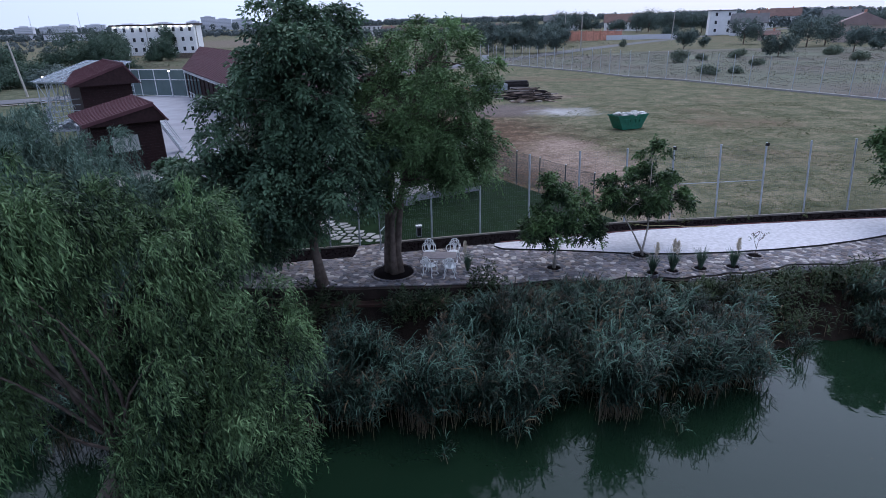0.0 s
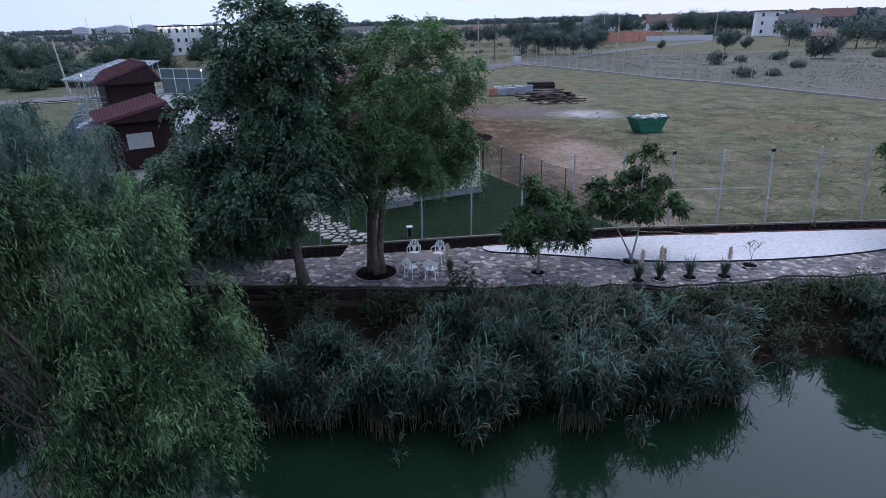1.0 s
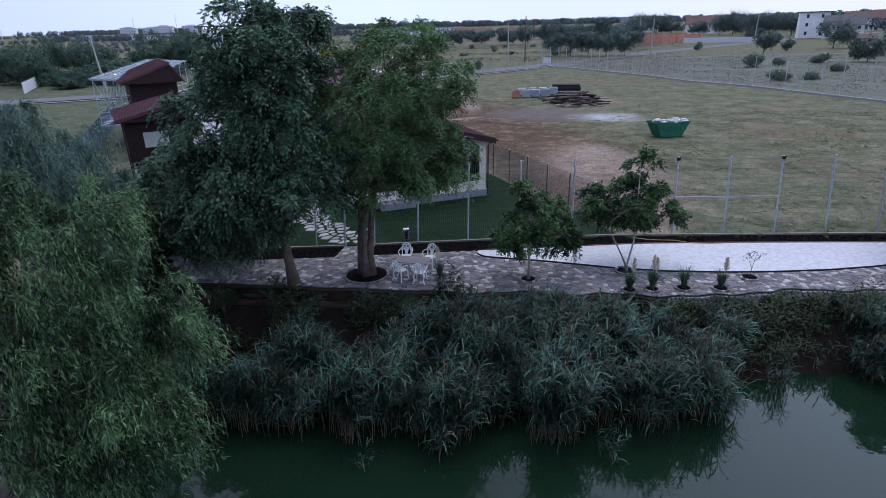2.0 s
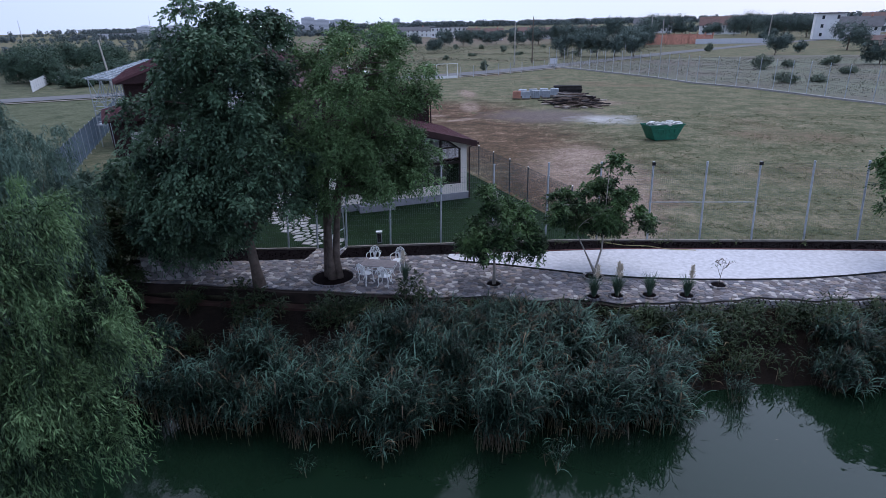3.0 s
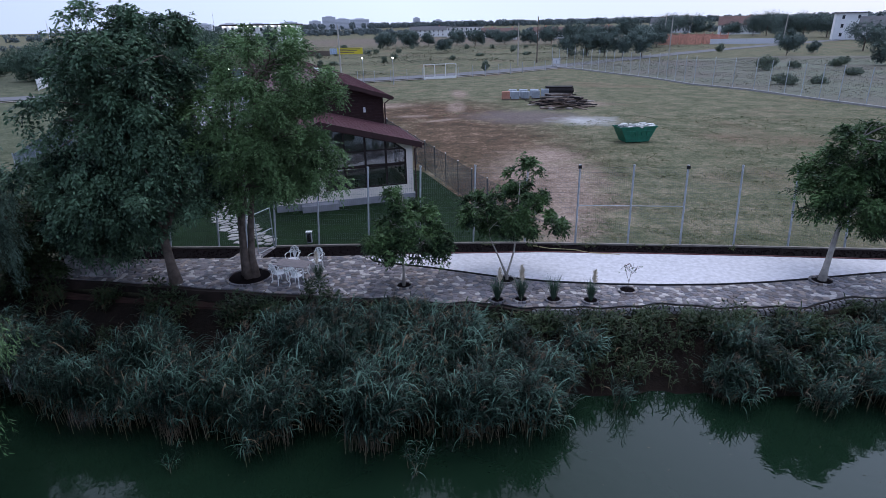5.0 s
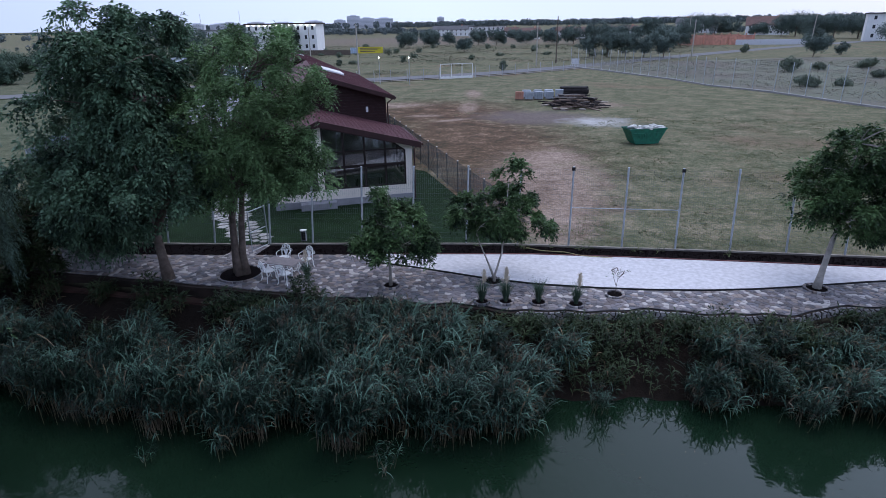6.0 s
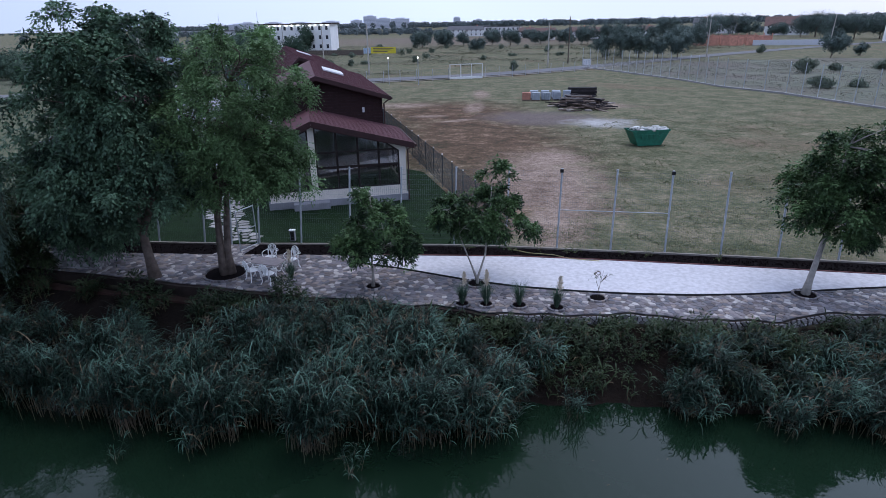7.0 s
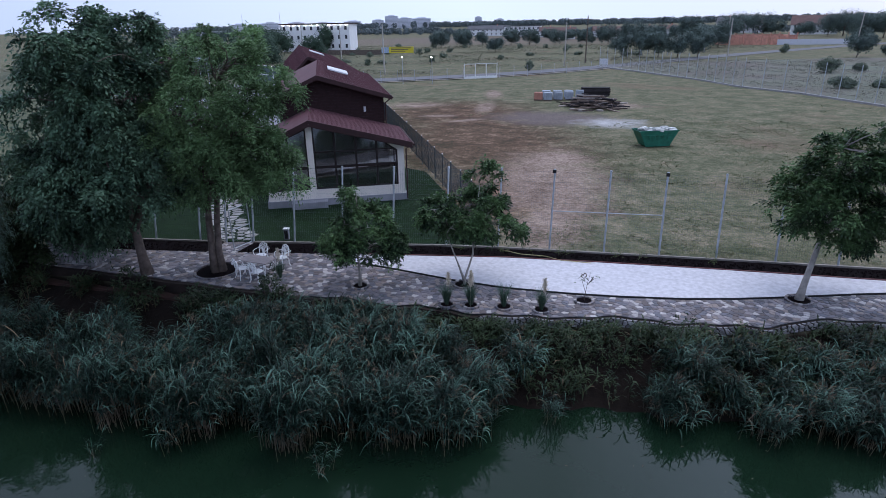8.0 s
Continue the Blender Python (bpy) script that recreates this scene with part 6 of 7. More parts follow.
def soil_clods():
    """Lumps of turned soil on the planting bed."""
    rng = np.random.default_rng(91)
    g = Geo()
    for _ in range(2600):
        x = -12.5 + 45 * rng.random()
        if -4.7 < x < -2.95:
            continue
        y = bed_front(x) + 0.06 + (fence_y(x) - bed_front(x) - 0.3) * rng.random()
        r = 0.03 + 0.06 * rng.random() ** 2
        ring_ = [(x + r * (0.7 + 0.6 * rng.random()) * math.cos(a), y + r * (0.7 + 0.6 * rng.random()) * math.sin(a), 0.015) for a in (0.3, 1.5, 2.8, 4.0, 5.2)]
        g.add(ring_ + [(x, y, 0.02 + r * (0.5 + 0.6 * rng.random()))], [(i, (i + 1) % 5, 5) for i in range(5)])
    tagged(part("soil_clods", g, M_soil), "lumps of dark turned soil on the bed", "soil", kind="stuff")


soil_clods()
for i, (x, f) in enumerate(((9.9, 0.7), (11.2, 0.75), (12.6, 0.6), (13.0, 0.8), (15.3, 0.7), (16.4, 0.75), (7.6, 0.7), (19.6, 0.8))):
    bush(400 + i, x, bed_front(x) + (fence_y(x) - bed_front(x)) * f, 0.02, [(0, 0, 0.1, 0.2 + 0.05 * (i % 3), 0.14, 0.12)], 9, 0.07, "small green weed on the soil bed", M_weed_green, "weed", "weeds on the soil bed")


def flotsam():
    """Bits of leaf and straw on the water."""
    rng = np.random.default_rng(92)
    out = []
    for _ in range(240):
        x, y = -6 + 30 * rng.random(), 6 + 15 * rng.random()
        if y > shore(x) - 0.2:
            continue
        a, L = rng.random() * 6.3, 0.01 + 0.04 * rng.random() ** 2
        o, w = np.array([math.cos(a), math.sin(a), 0]) * L, np.array([-math.sin(a), math.cos(a), 0]) * 0.008
        p = np.array([x, y, WATER_Z + 0.006])
        out.append([p - o - w, p + o - w, p + o + w, p - o + w])
    tagged(part("flotsam", quads("flotsam", np.array(out)), M_reed_dry), "bits of leaf and straw floating on the pond", "flotsam", kind="stuff")


flotsam()

# hose on the gravel edge
hose = Geo().tube([(9.9, 30.3, 0.05), (10.8, 30.0, 0.06), (12.0, 30.05, 0.06), (12.8, 29.75, 0.06), (14.2, 29.8, 0.06)], 0.02, 5)
tagged(part("garden_hose", hose, material("yellow_hose", (0.5, 0.42, 0.22), 0.6)), "thin yellowish garden hose lying by the soil bed", "hose")


# ---------------------------------------------------------------- irregular stones
def clip(poly, nx, ny, c):
    """The part of a convex outline where nx * x + ny * y <= c."""
    out = []
    for i, (x0, y0) in enumerate(poly):
        x1, y1 = poly[(i + 1) % len(poly)]
        a, b = nx * x0 + ny * y0 - c, nx * x1 + ny * y1 - c
        if a <= 0:
            out.append((x0, y0))
        if a * b < 0:
            t = a / (a - b)
            out.append((x0 + (x1 - x0) * t, y0 + (y1 - y0) * t))
    return out


def cells(seeds, size, gap):
    """Outlines of irregular stones round the seeds."""
    grid = {}
    for i, (x, y) in enumerate(seeds):
        grid.setdefault((int(x // size), int(y // size)), []).append(i)
    out = []
    for i, (x, y) in enumerate(seeds):
        r = size * 0.85
        poly = [(x - r, y - r), (x + r, y - r), (x + r, y + r), (x - r, y + r)]
        gx, gy = int(x // size), int(y // size)
        for a in range(gx - 2, gx + 3):
            for b in range(gy - 2, gy + 3):
                for j in grid.get((a, b), ()):
                    if j != i and poly:
                        dx, dy = seeds[j][0] - x, seeds[j][1] - y
                        d = math.hypot(dx, dy)
                        nx, ny = dx / d, dy / d
                        poly = clip(poly, nx, ny, nx * x + ny * y + d / 2 - gap / 2)
        out.append(poly)
    return out


def jittered(rng, x0, x1, y0, y1, size, amount=0.85):
    out = []
    j = 0
    y = y0
    while y < y1:
        x = x0 + (size / 2 if j % 2 else 0)
        while x < x1:
            out.append((x + (rng.random() - 0.5) * size * amount, y + (rng.random() - 0.5) * size * amount))
            x += size
        y += size * 0.87
        j += 1
    return out


def stone_geo(geo, poly, cx, cy, low, top, rng, place=None):
    """A stone with a worn top edge; place maps (x, y, z) into the world."""
    tx, ty = rng.normal() * 0.02, rng.normal() * 0.02
    n = len(poly)
    rings = []
    for shrink, z in ((1.0, low), (1.0, top - 0.012), (0.9, top)):
        rings.append([(cx + (x - cx) * shrink, cy + (y - cy) * shrink, z + (tx * (x - cx) + ty * (y - cy) if z > low else 0)) for x, y in poly])
    vs = rings[0] + rings[1] + rings[2]
    if place:
        vs = [place(*v) for v in vs]
    fs = [(k * n + i, k * n + (i + 1) % n, (k + 1) * n + (i + 1) % n, (k + 1) * n + i) for k in range(2) for i in range(n)]
    geo.add(vs, fs + [tuple(range(2 * n, 3 * n))])


def lay_terrace():
    rng = np.random.default_rng(61)
    seeds = jittered(rng, -14.2, 33.2, 21.8, 33.5, 0.235)

    def front_limit(x):
        if -4.55 < x < -3.1:
            return fence_y(x) + 0.08
        return min(bed_front(x), slab_front(x)) if x > 2.25 else bed_front(x)
    seeds = [(x, y) for x, y in seeds if edge(x) - 0.5 < y < front_limit(x) + 0.5]
    holes = [(-2.4, 24.05, 1.05)] + [(x, y, r * 1.12) for x, y, r in ((4.85, 24.42, 0.36), (9.13, 25.85, 0.42), (14.3, 25.72, 0.36), (22.5, 28.22, 0.46), (9.05, 23.78, 0.3), (10.0, 24.0, 0.3), (11.3, 24.25, 0.32), (12.78, 24.42, 0.32))]
    rest = Geo()
    count = 0
    for (x, y), poly in zip(seeds, cells(seeds, 0.235, 0.015)):
        if x < -13.9 or x > 32.9:
            continue
        e0, e1 = edge(x - 0.15), edge(x + 0.15)
        a = math.atan2(e1 - e0, 0.3)
        poly = clip(poly, math.sin(a), -math.cos(a), math.sin(a) * x - math.cos(a) * (edge(x) - 0.045))
        b0, b1 = front_limit(x - 0.15), front_limit(x + 0.15)
        a = math.atan2(b1 - b0, 0.3)
        poly = clip(poly, -math.sin(a), math.cos(a), -math.sin(a) * x + math.cos(a) * (front_limit(x) - 0.02)) if poly else poly
        if len(poly) < 3:
            continue
        cx, cy = sum(p[0] for p in poly) / len(poly), sum(p[1] for p in poly) / len(poly)
        area = 0.5 * abs(sum(poly[i][0] * poly[(i + 1) % len(poly)][1] - poly[(i + 1) % len(poly)][0] * poly[i][1] for i in range(len(poly))))
        if area < 0.008 or any(math.hypot(cx - hx, cy - hy) < hr for hx, hy, hr in holes):
            continue
        top = 0.006 + 0.012 * rng.random()
        if -1.5 < x < 5.0 and count < 300:
            g1 = Geo()
            stone_geo(g1, [(px - cx, py - cy) for px, py in poly], 0, 0, -0.03, top, rng)
            part("flagstone", g1, M_stone, terrace, m=pose(cx, cy, 0))
            count += 1
        else:
            stone_geo(rest, poly, cx, cy, -0.03, top, rng)
    tagged(part("flagstones", rest, M_stone_rest, terrace), kind="stuff")


def stone_face(parent, p0, p1, z0, z1, size, seed, out=0.05, material_=None, name="stone", curve=None):
    """Rough stones on an upright face from p0 to p1; they stand proud towards the right of that way. curve(s) gives places along a bent wall."""
    rng = np.random.default_rng(seed)
    ln = math.hypot(p1[0] - p0[0], p1[1] - p0[1])
    ux, uy = (p1[0] - p0[0]) / ln, (p1[1] - p0[1]) / ln
    seeds = jittered(rng, 0, ln, z0, z1 + size * 0.4, size, 0.7)
    for (s, z), poly in zip(seeds, cells(seeds, size, 0.038)):
        for nx, ny, c in ((-1, 0, 0), (1, 0, ln), (0, -1, -z0), (0, 1, z1)):
            poly = clip(poly, nx, ny, c) if poly else poly
        if len(poly) < 3:
            continue
        cx, cy = sum(p[0] for p in poly) / len(poly), sum(p[1] for p in poly) / len(poly)
        if max(p[0] for p in poly) - min(p[0] for p in poly) < 0.05:
            continue
        g1 = Geo()
        if curve:
            place = lambda a, b, d, cx=cx: curve(cx, a - cx, b, d)
        else:
            place = lambda a, b, d: (p0[0] + ux * a + uy * d, p0[1] + uy * a - ux * d, b)
        stone_geo(g1, poly, cx, cy, -0.03, out * (0.6 + 0.6 * rng.random()), rng, place)
        part(name, g1, material_ or M_wallstone_piece, parent)


M_wallstone_piece = material("wall_stone_piece", (0.30, 0.285, 0.29), 0.85, var=0.25, scale=3, bump=0.4, bump_scale=15, by_object=0.4)

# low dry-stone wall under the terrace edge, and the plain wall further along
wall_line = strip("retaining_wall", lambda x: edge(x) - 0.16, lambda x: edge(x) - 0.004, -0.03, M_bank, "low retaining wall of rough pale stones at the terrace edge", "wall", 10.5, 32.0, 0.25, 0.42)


def along_edge(s, ds, z, d):
    x = 10.5 + s
    a = math.atan2(edge(x + 0.1) - edge(x - 0.1), 0.2)
    return (x + ds * math.cos(a) + d * math.sin(a), edge(x) - 0.16 + ds * math.sin(a) - d * math.cos(a), z)


stone_face(wall_line, (10.5, 0), (32.0, 0), -0.38, -0.04, 0.2, 71, 0.05, curve=along_edge)
strip("coping", lambda x: edge(x) - 0.09, lambda x: edge(x) - 0.05, 0.004, M_edging, "thin dark coping along the terrace edge", "coping", 3.0, 32.0, 0.3, 0.046)
strip("retaining_wall", lambda x: edge(x) - 0.25, lambda x: edge(x) - 0.004, -0.06, M_bank, "dark brown retaining wall below the terrace", "wall", -14.0, 10.49, 0.3, 1.3)
strip("ledge", lambda x: edge(x) - 0.75, lambda x: edge(x) - 0.254, -0.55, material("ledge_boards", (0.055, 0.028, 0.023), 0.85, var=0.35, scale=2), "brown timber ledge under the terrace wall", "ledge", -13.5, 3.0, 0.3, 0.25)

pier = thing("stone_pier", Matrix.Identity(4), "low rough stone block wall at the terrace end", "stone wall")
cs = [(-10.95, 22.62), (-8.55, 22.95), (-8.95, 24.15), (-11.3, 23.8)]
part("core", Geo().prism(cs, -0.05, 1.02), M_joint, pier)
stone_face(pier, cs[0], cs[1], 0.0, 1.0, 0.3, 72, 0.05)
stone_face(pier, cs[1], cs[2], 0.0, 1.0, 0.22, 73, 0.05)
part("cap_slab", Geo().prism([(-11.05, 22.52), (-8.42, 22.88), (-8.85, 24.25), (-11.42, 23.9)], 1.022, 1.08), M_wallstone, pier)

# stepping stones across the lawn
steps = thing("stepping_stones", Matrix.Identity(4), "winding path of pale stepping stones on the lawn", "path")
_rng = np.random.default_rng(62)
_way = [(-3.8, 27.9), (-4.6, 28.6), (-5.7, 29.3), (-6.9, 30.4), (-8.1, 31.8), (-9.1, 33.2), (-9.9, 34.8), (-10.6, 36.6)]
_seeds = [p for p in jittered(_rng, -12, -2.5, 27.7, 37.5, 0.5, 0.55) if min(math.hypot(p[0] - (a[0] + (b[0] - a[0]) * k / 8), p[1] - (a[1] + (b[1] - a[1]) * k / 8)) for a, b in zip(_way, _way[1:]) for k in range(9)) < 0.72]
for (x, y), poly in zip(_seeds, cells(_seeds, 0.5, 0.10)):
    if len(poly) > 2 and y > fence_y(x) + 0.3:
        g = Geo()
        stone_geo(g, [(x + (px - x) * 0.86, y + (py - y) * 0.86) for px, py in poly], x, y, 0.0, 0.06, _rng)
        part("stepping_stone", g, M_stepstone, steps)

# ---------------------------------------------------------------- the field
skip_ = thing("skip", pose(16.95, 59.9, 0.0, 0, 0, 24) @ Matrix.Diagonal((0.88, 0.95, 0.95, 1.0)), "green steel skip filled with pale rubbish on the meadow", "skip")


def skip_body():
    L, W, H, low = 2.05, 0.9, 1.5, 1.25
    def ringp(l, w, z):
        return [(-l, -w, z), (l, -w, z), (l, w, z), (-l, w, z)]
    g = Geo()
    o = ringp(low, W * 0.92, 0.05) + ringp(L, W, H)
    i_ = ringp(low - 0.03, W * 0.92 - 0.04, 0.1) + ringp(L - 0.05, W - 0.05, H)
    g.add(o + i_, [(3, 2, 1, 0), (0, 1, 5, 4), (1, 2, 6, 5), (2, 3, 7, 6), (3, 0, 4, 7), (4, 5, 13, 12), (5, 6, 14, 13), (6, 7, 15, 14), (7, 4, 12, 15),
                   (9, 8, 12, 13), (10, 9, 13, 14), (11, 10, 14, 15), (8, 11, 15, 12), (8, 9, 10, 11)])
    return g


sb = part("body", skip_body(), M_greenpaint, skip_)
for y in (-0.93, 0.88):
    part("rim", Geo().box(-2.1, y, 1.42, 2.1, y + 0.05, 1.54), M_greenpaint, skip_)
for x in (-2.1, 2.05):
    part("rim", Geo().box(x, -0.876, 1.42, x + 0.05, 0.876, 1.54), M_greenpaint, skip_)
for x in (-0.95, -0.35, 0.35, 0.95):
    for y in (-0.95, 0.88):
        part("lug", Geo().box(x - 0.05, y, 0.75, x + 0.05, y + 0.07, 1.0), M_greenpaint, skip_)
for y in (-0.6, 0.5):
    part("skid", Geo().box(-0.8, y, 0.0, 0.8, y + 0.1, 0.048), M_greenpaint, skip_)
part("waist_rib", Geo().box(-1.6, -0.92, 1.05, 1.6, -0.86, 1.13), M_greenpaint, skip_)
heap = Geo()
for k in range(46):
    a, b, c = R.uniform(-1.7, 1.7), R.uniform(-0.62, 0.62), R.uniform(1.34, 1.66)
    s0, flat, turn = R.uniform(0.14, 0.4), R.uniform(0.25, 0.6), R.uniform(0, 3.14)
    vs = []
    for p in (-0.9, -0.3, 0.35, 0.95):
        for j in range(9):
            t, r = 2 * math.pi * j / 9, s0 * R.uniform(0.55, 1.25) * math.cos(p)
            u, v = 1.5 * r * math.cos(t), r * math.sin(t)
            vs.append((a + u * math.cos(turn) - v * math.sin(turn), b + 0.7 * (u * math.sin(turn) + v * math.cos(turn)), c + flat * s0 * (math.sin(p) + R.uniform(-0.2, 0.2))))
    heap.add(vs, [(i * 9 + j, i * 9 + (j + 1) % 9, (i + 1) * 9 + (j + 1) % 9, (i + 1) * 9 + j) for i in range(3) for j in range(9)] + [tuple(range(27, 36))])
rub = thing("rubbish_heap", skip_.matrix_basis.copy(), "heap of pale bags and rubble in the skip", "rubbish", kind="stuff")
part("bags", heap, M_rubbish, rub)

# pallets of blocks, charred stack, heap of timber
pal_me = Geo()
for i in range(4):
    for j in range(3):
        for k in range(5):
            x, y, z = -0.6 + i * 0.3, -0.45 + j * 0.3, 0.14 + k * 0.2
            pal_me.box(x + 0.008, y + 0.008, z, x + 0.292, y + 0.292, z + 0.19)
blocks_me = pal_me.mesh("blocks")
blocks_me.materials.append(M_block)
bricks_me = blocks_me.copy()
bricks_me.materials.clear()
bricks_me.materials.append(M_brick)
for i, (x, y, r, red, two) in enumerate(((0.9, 91.0, 5, 1, 0), (2.3, 91.0, 3, 0, 0), (3.7, 91.6, -4, 0, 0), (5.2, 92.2, 6, 0, 0), (1.6, 93.6, 2, 0, 1), (3.2, 94.0, 8, 0, 1), (4.8, 94.4, -3, 0, 1), (6.4, 94.8, 5, 0, 1))):
    p = thing("block_pallet", pose(x, y, 0, 0, 0, r), "pallet of orange bricks on the meadow" if red else "pallet of grey building blocks on the meadow", "pallet", "pallets of building blocks")
    for k in range(3):
        part("bearer", Geo().box(-0.6, -0.45 + k * 0.4, 0.0, 0.6, -0.35 + k * 0.4, 0.12), M_timber, p)
    part("block_pack", bricks_me if red else blocks_me, None, p)
pl = thing("timber_stack", pose(8.3, 98.5, 0, 0, 0, 6), "neat dark stack of charred timber boards", "timber stack")
for k in range(6):
    for j in range(5):
        part("plank", Geo().box(-2.0 + R.uniform(-0.2, 0.2), -1.1 + j * 0.45, 0.02 + k * 0.2, 2.0 + R.uniform(-0.2, 0.3), -0.72 + j * 0.45, 0.19 + k * 0.2), M_black_timber, pl)
hp = thing("timber_heap", pose(9.9, 86.0, 0), "untidy heap of old beams and charred boards", "timber heap")
for k in range(120):
    ln = R.uniform(1.6, 4.2)
    x, y = R.gauss(-0.6, 1.5), R.gauss(0, 1.7)
    z = 0.1 + max(0, 1.6 - 0.36 * abs(x + 0.9) - 0.2 * abs(y)) * R.random()
    part("beam", Geo().box(-ln / 2, -0.09, -0.07, ln / 2, 0.09, 0.07), R.choice((M_black_timber, M_black_timber, M_timber, M_timber, M_pale_board)), hp, m=pose(x, y, z, R.uniform(-10, 10), R.uniform(-7, 7), R.choice((R.gauss(5, 14), R.gauss(-35, 20)))))
for x, y, s in ((8.2, 80.6, 1.0), (10.4, 81.2, 0.8), (6.9, 81.9, 0.7)):
    tagged(part("old_sack", Geo().add([(x + s * a * 0.6, y + s * b * 0.35, c * s * 0.3) for c, q in ((0, 1), (0.7, 0.9), (1, 0.4)) for a, b in [(q * math.cos(t * math.pi / 4) * R.uniform(0.8, 1.2), q * math.sin(t * math.pi / 4)) for t in range(8)]],
                                      [(i * 8 + j, i * 8 + (j + 1) % 8, (i + 1) * 8 + (j + 1) % 8, (i + 1) * 8 + j) for i in range(2) for j in range(8)] + [tuple(range(16, 24))]), M_kerb), "pale crumpled sack beside the timber heap", "sack")

# sliding gate and low fence towards the road
sg = thing("field_gate", pose(-20.0, 122.8, 0, 0, 0, 33), "white steel field gate with a solid bottom panel", "gate")
for k in range(4):
    part("upright", Geo().box(k * 2.35 - 0.06, -0.06, 0, k * 2.35 + 0.06, 0.06, 3.0), M_white_metal, sg)
part("top_rail", Geo().box(0.06, -0.05, 2.9, 6.99, 0.05, 3.0), M_white_metal, sg)
part("bottom_panel", Geo().box(0.06, -0.04, 0.05, 6.99, 0.04, 0.5), M_white_metal, sg)
road_posts = [(-13.6 + 2.4 * i, 127.2 + 2.75 * i) for i in range(9)]
fence_run("road_fence", road_posts, 2.2, 2.1, M_steel, M_wire, "wire mesh fence along the road", pitch=0.3, row=0.5, r=0.006, post_r=0.05)
road_posts = [(-20.2 - 2.9 * i, 122.6 - 1.75 * i) for i in range(9)]
fence_run("road_fence", road_posts, 2.2, 2.1, M_steel, M_wire, "wire mesh fence along the road", pitch=0.3, row=0.5, r=0.006, post_r=0.05)
road_posts = [(9 + 4.0 * i, 203 + 4.6 * i) for i in range(7)]
fence_run("orchard_fence", road_posts, 3.6, 3.5, M_steel, M_wire, "tall wire fence in front of the dark trees", pitch=0.4, row=0.6, r=0.006, post_r=0.09)


def lamp_post(x, y, H, label="slim street lamp with a glowing head"):
    h = thing("street_lamp", pose(x, y, 0), label, "street lamp", "street lamps")
    part("pole", Geo().tube([(0, 0, -0.1), (0, 0, H * 0.5), (0, 0, H)], [0.07, 0.06, 0.045], 7), M_steel, h)
    head = part("head", Geo().box(-0.2, -0.12, H, 0.2, 0.12, H + 0.1), M_edging, h)
    part("globe", Geo().lathe([(0, -0.14), (0.1, -0.11), (0.14, 0), (0.1, 0.1), (0, 0.14)], 10, (0, -0.1, H - 0.1)), M_lamp, h, "glowing lamp")


for x, y, H in ((-29.2, 112.0, 5.0), (-23.3, 112.4, 5.0), (-47.0, 95.0, 4.3), (-60.0, 84.0, 4.6)):
    lamp_post(x, y, H)


def power_pole(x, y, H, wood, lean=0.0):
    h = thing("power_pole", pose(x, y, 0, 0, lean, 0), "dark wooden power pole with insulators" if wood else "slim pale concrete power pole", "power pole", "power poles")
    part("pole", Geo().tube([(0, 0, -0.3), (0, 0, H)], [0.2, 0.13], 8), M_woodpole if wood else M_pole, h)
    if wood:
        part("crossarm", Geo().box(-0.7, -0.06, H - 1.0, 0.7, 0.06, H - 0.86), M_woodpole, h)
        for k in (-0.6, 0, 0.6):
            part("insulator", Geo().lathe([(0.05, 0), (0.07, 0.08), (0.04, 0.2), (0, 0.22)], 8, (k, 0, H - 0.86)), M_white, h)
    else:
        part("bracket", Geo().box(-0.3, -0.05, H - 0.4, 0.3, 0.05, H - 0.3), M_steel, h)


for x, y, H, w, l in ((-5.0, 162.5, 10.6, 0, 0), (-1.0, 175, 12.1, 1, 0), (-42.5, 133, 11.0, 0, 0), (37.5, 203, 10.8, 0, 0), (47, 300, 12.5, 0, 0), (88, 270, 12.0, 0, 2), (-76, 101, 9.2, 0, -6), (-84, 190, 10.8, 0, 0), (-126, 160, 9, 0, 0), (-108, 205, 11.5, 0, 0)):
    power_pole(x, y, H, w, l)

sign = thing("notice_board", pose(5.2, 158.0, 0, 0, 0, -4), "plain white notice board on two posts", "sign")
part("panel", Geo().box(-0.95, -0.03, 0.7, 0.95, 0.03, 2.1), M_white, sign)
for x in (-0.7, 0.7):
    part("post", Geo().box(x - 0.04, 0.032, 0, x + 0.04, 0.1, 1.9), M_steel, sign)
banner = thing("roadside_banner", pose(-76.0, 222.5, 0, 0, 0, 6), "yellow and blue banner on a roadside fence", "banner")
part("yellow_sheet", Geo().box(-4.4, -0.03, 0.6, 5.5, 0.03, 2.9), M_yellow, banner)
part("blue_sheet", Geo().box(-7.4, -0.03, 0.6, -4.45, 0.03, 2.7), material("blue_sheet", (0.42, 0.52, 0.66), 0.6), banner)
for k in range(3):
    part("print_bar", Geo().box(-3.6, -0.045, 2.3 - k * 0.6, 4.6 - k * 1.2, -0.034, 2.6 - k * 0.6), M_woodpole, banner)
part("plank_fence", Geo().box(-32.0, 0.05, 0, -7.5, 0.15, 1.9), M_woodpole, banner, "dark plank fence")

# sports court screen and long white fence on the far side
scr = thing("court_screen", pose(-57, 99.5, 0, 0, 0, -18), "green sports court screen with white steel posts", "court fence")
part("screen", Geo().box(0, 0.05, 0.1, 16.0, 0.09, 4.2), M_court, scr)
for k in range(6):
    part("post", Geo().tube([(k * 3.2, 0, 0), (k * 3.2, 0, 4.3)], 0.06, 6), M_white_metal, scr)
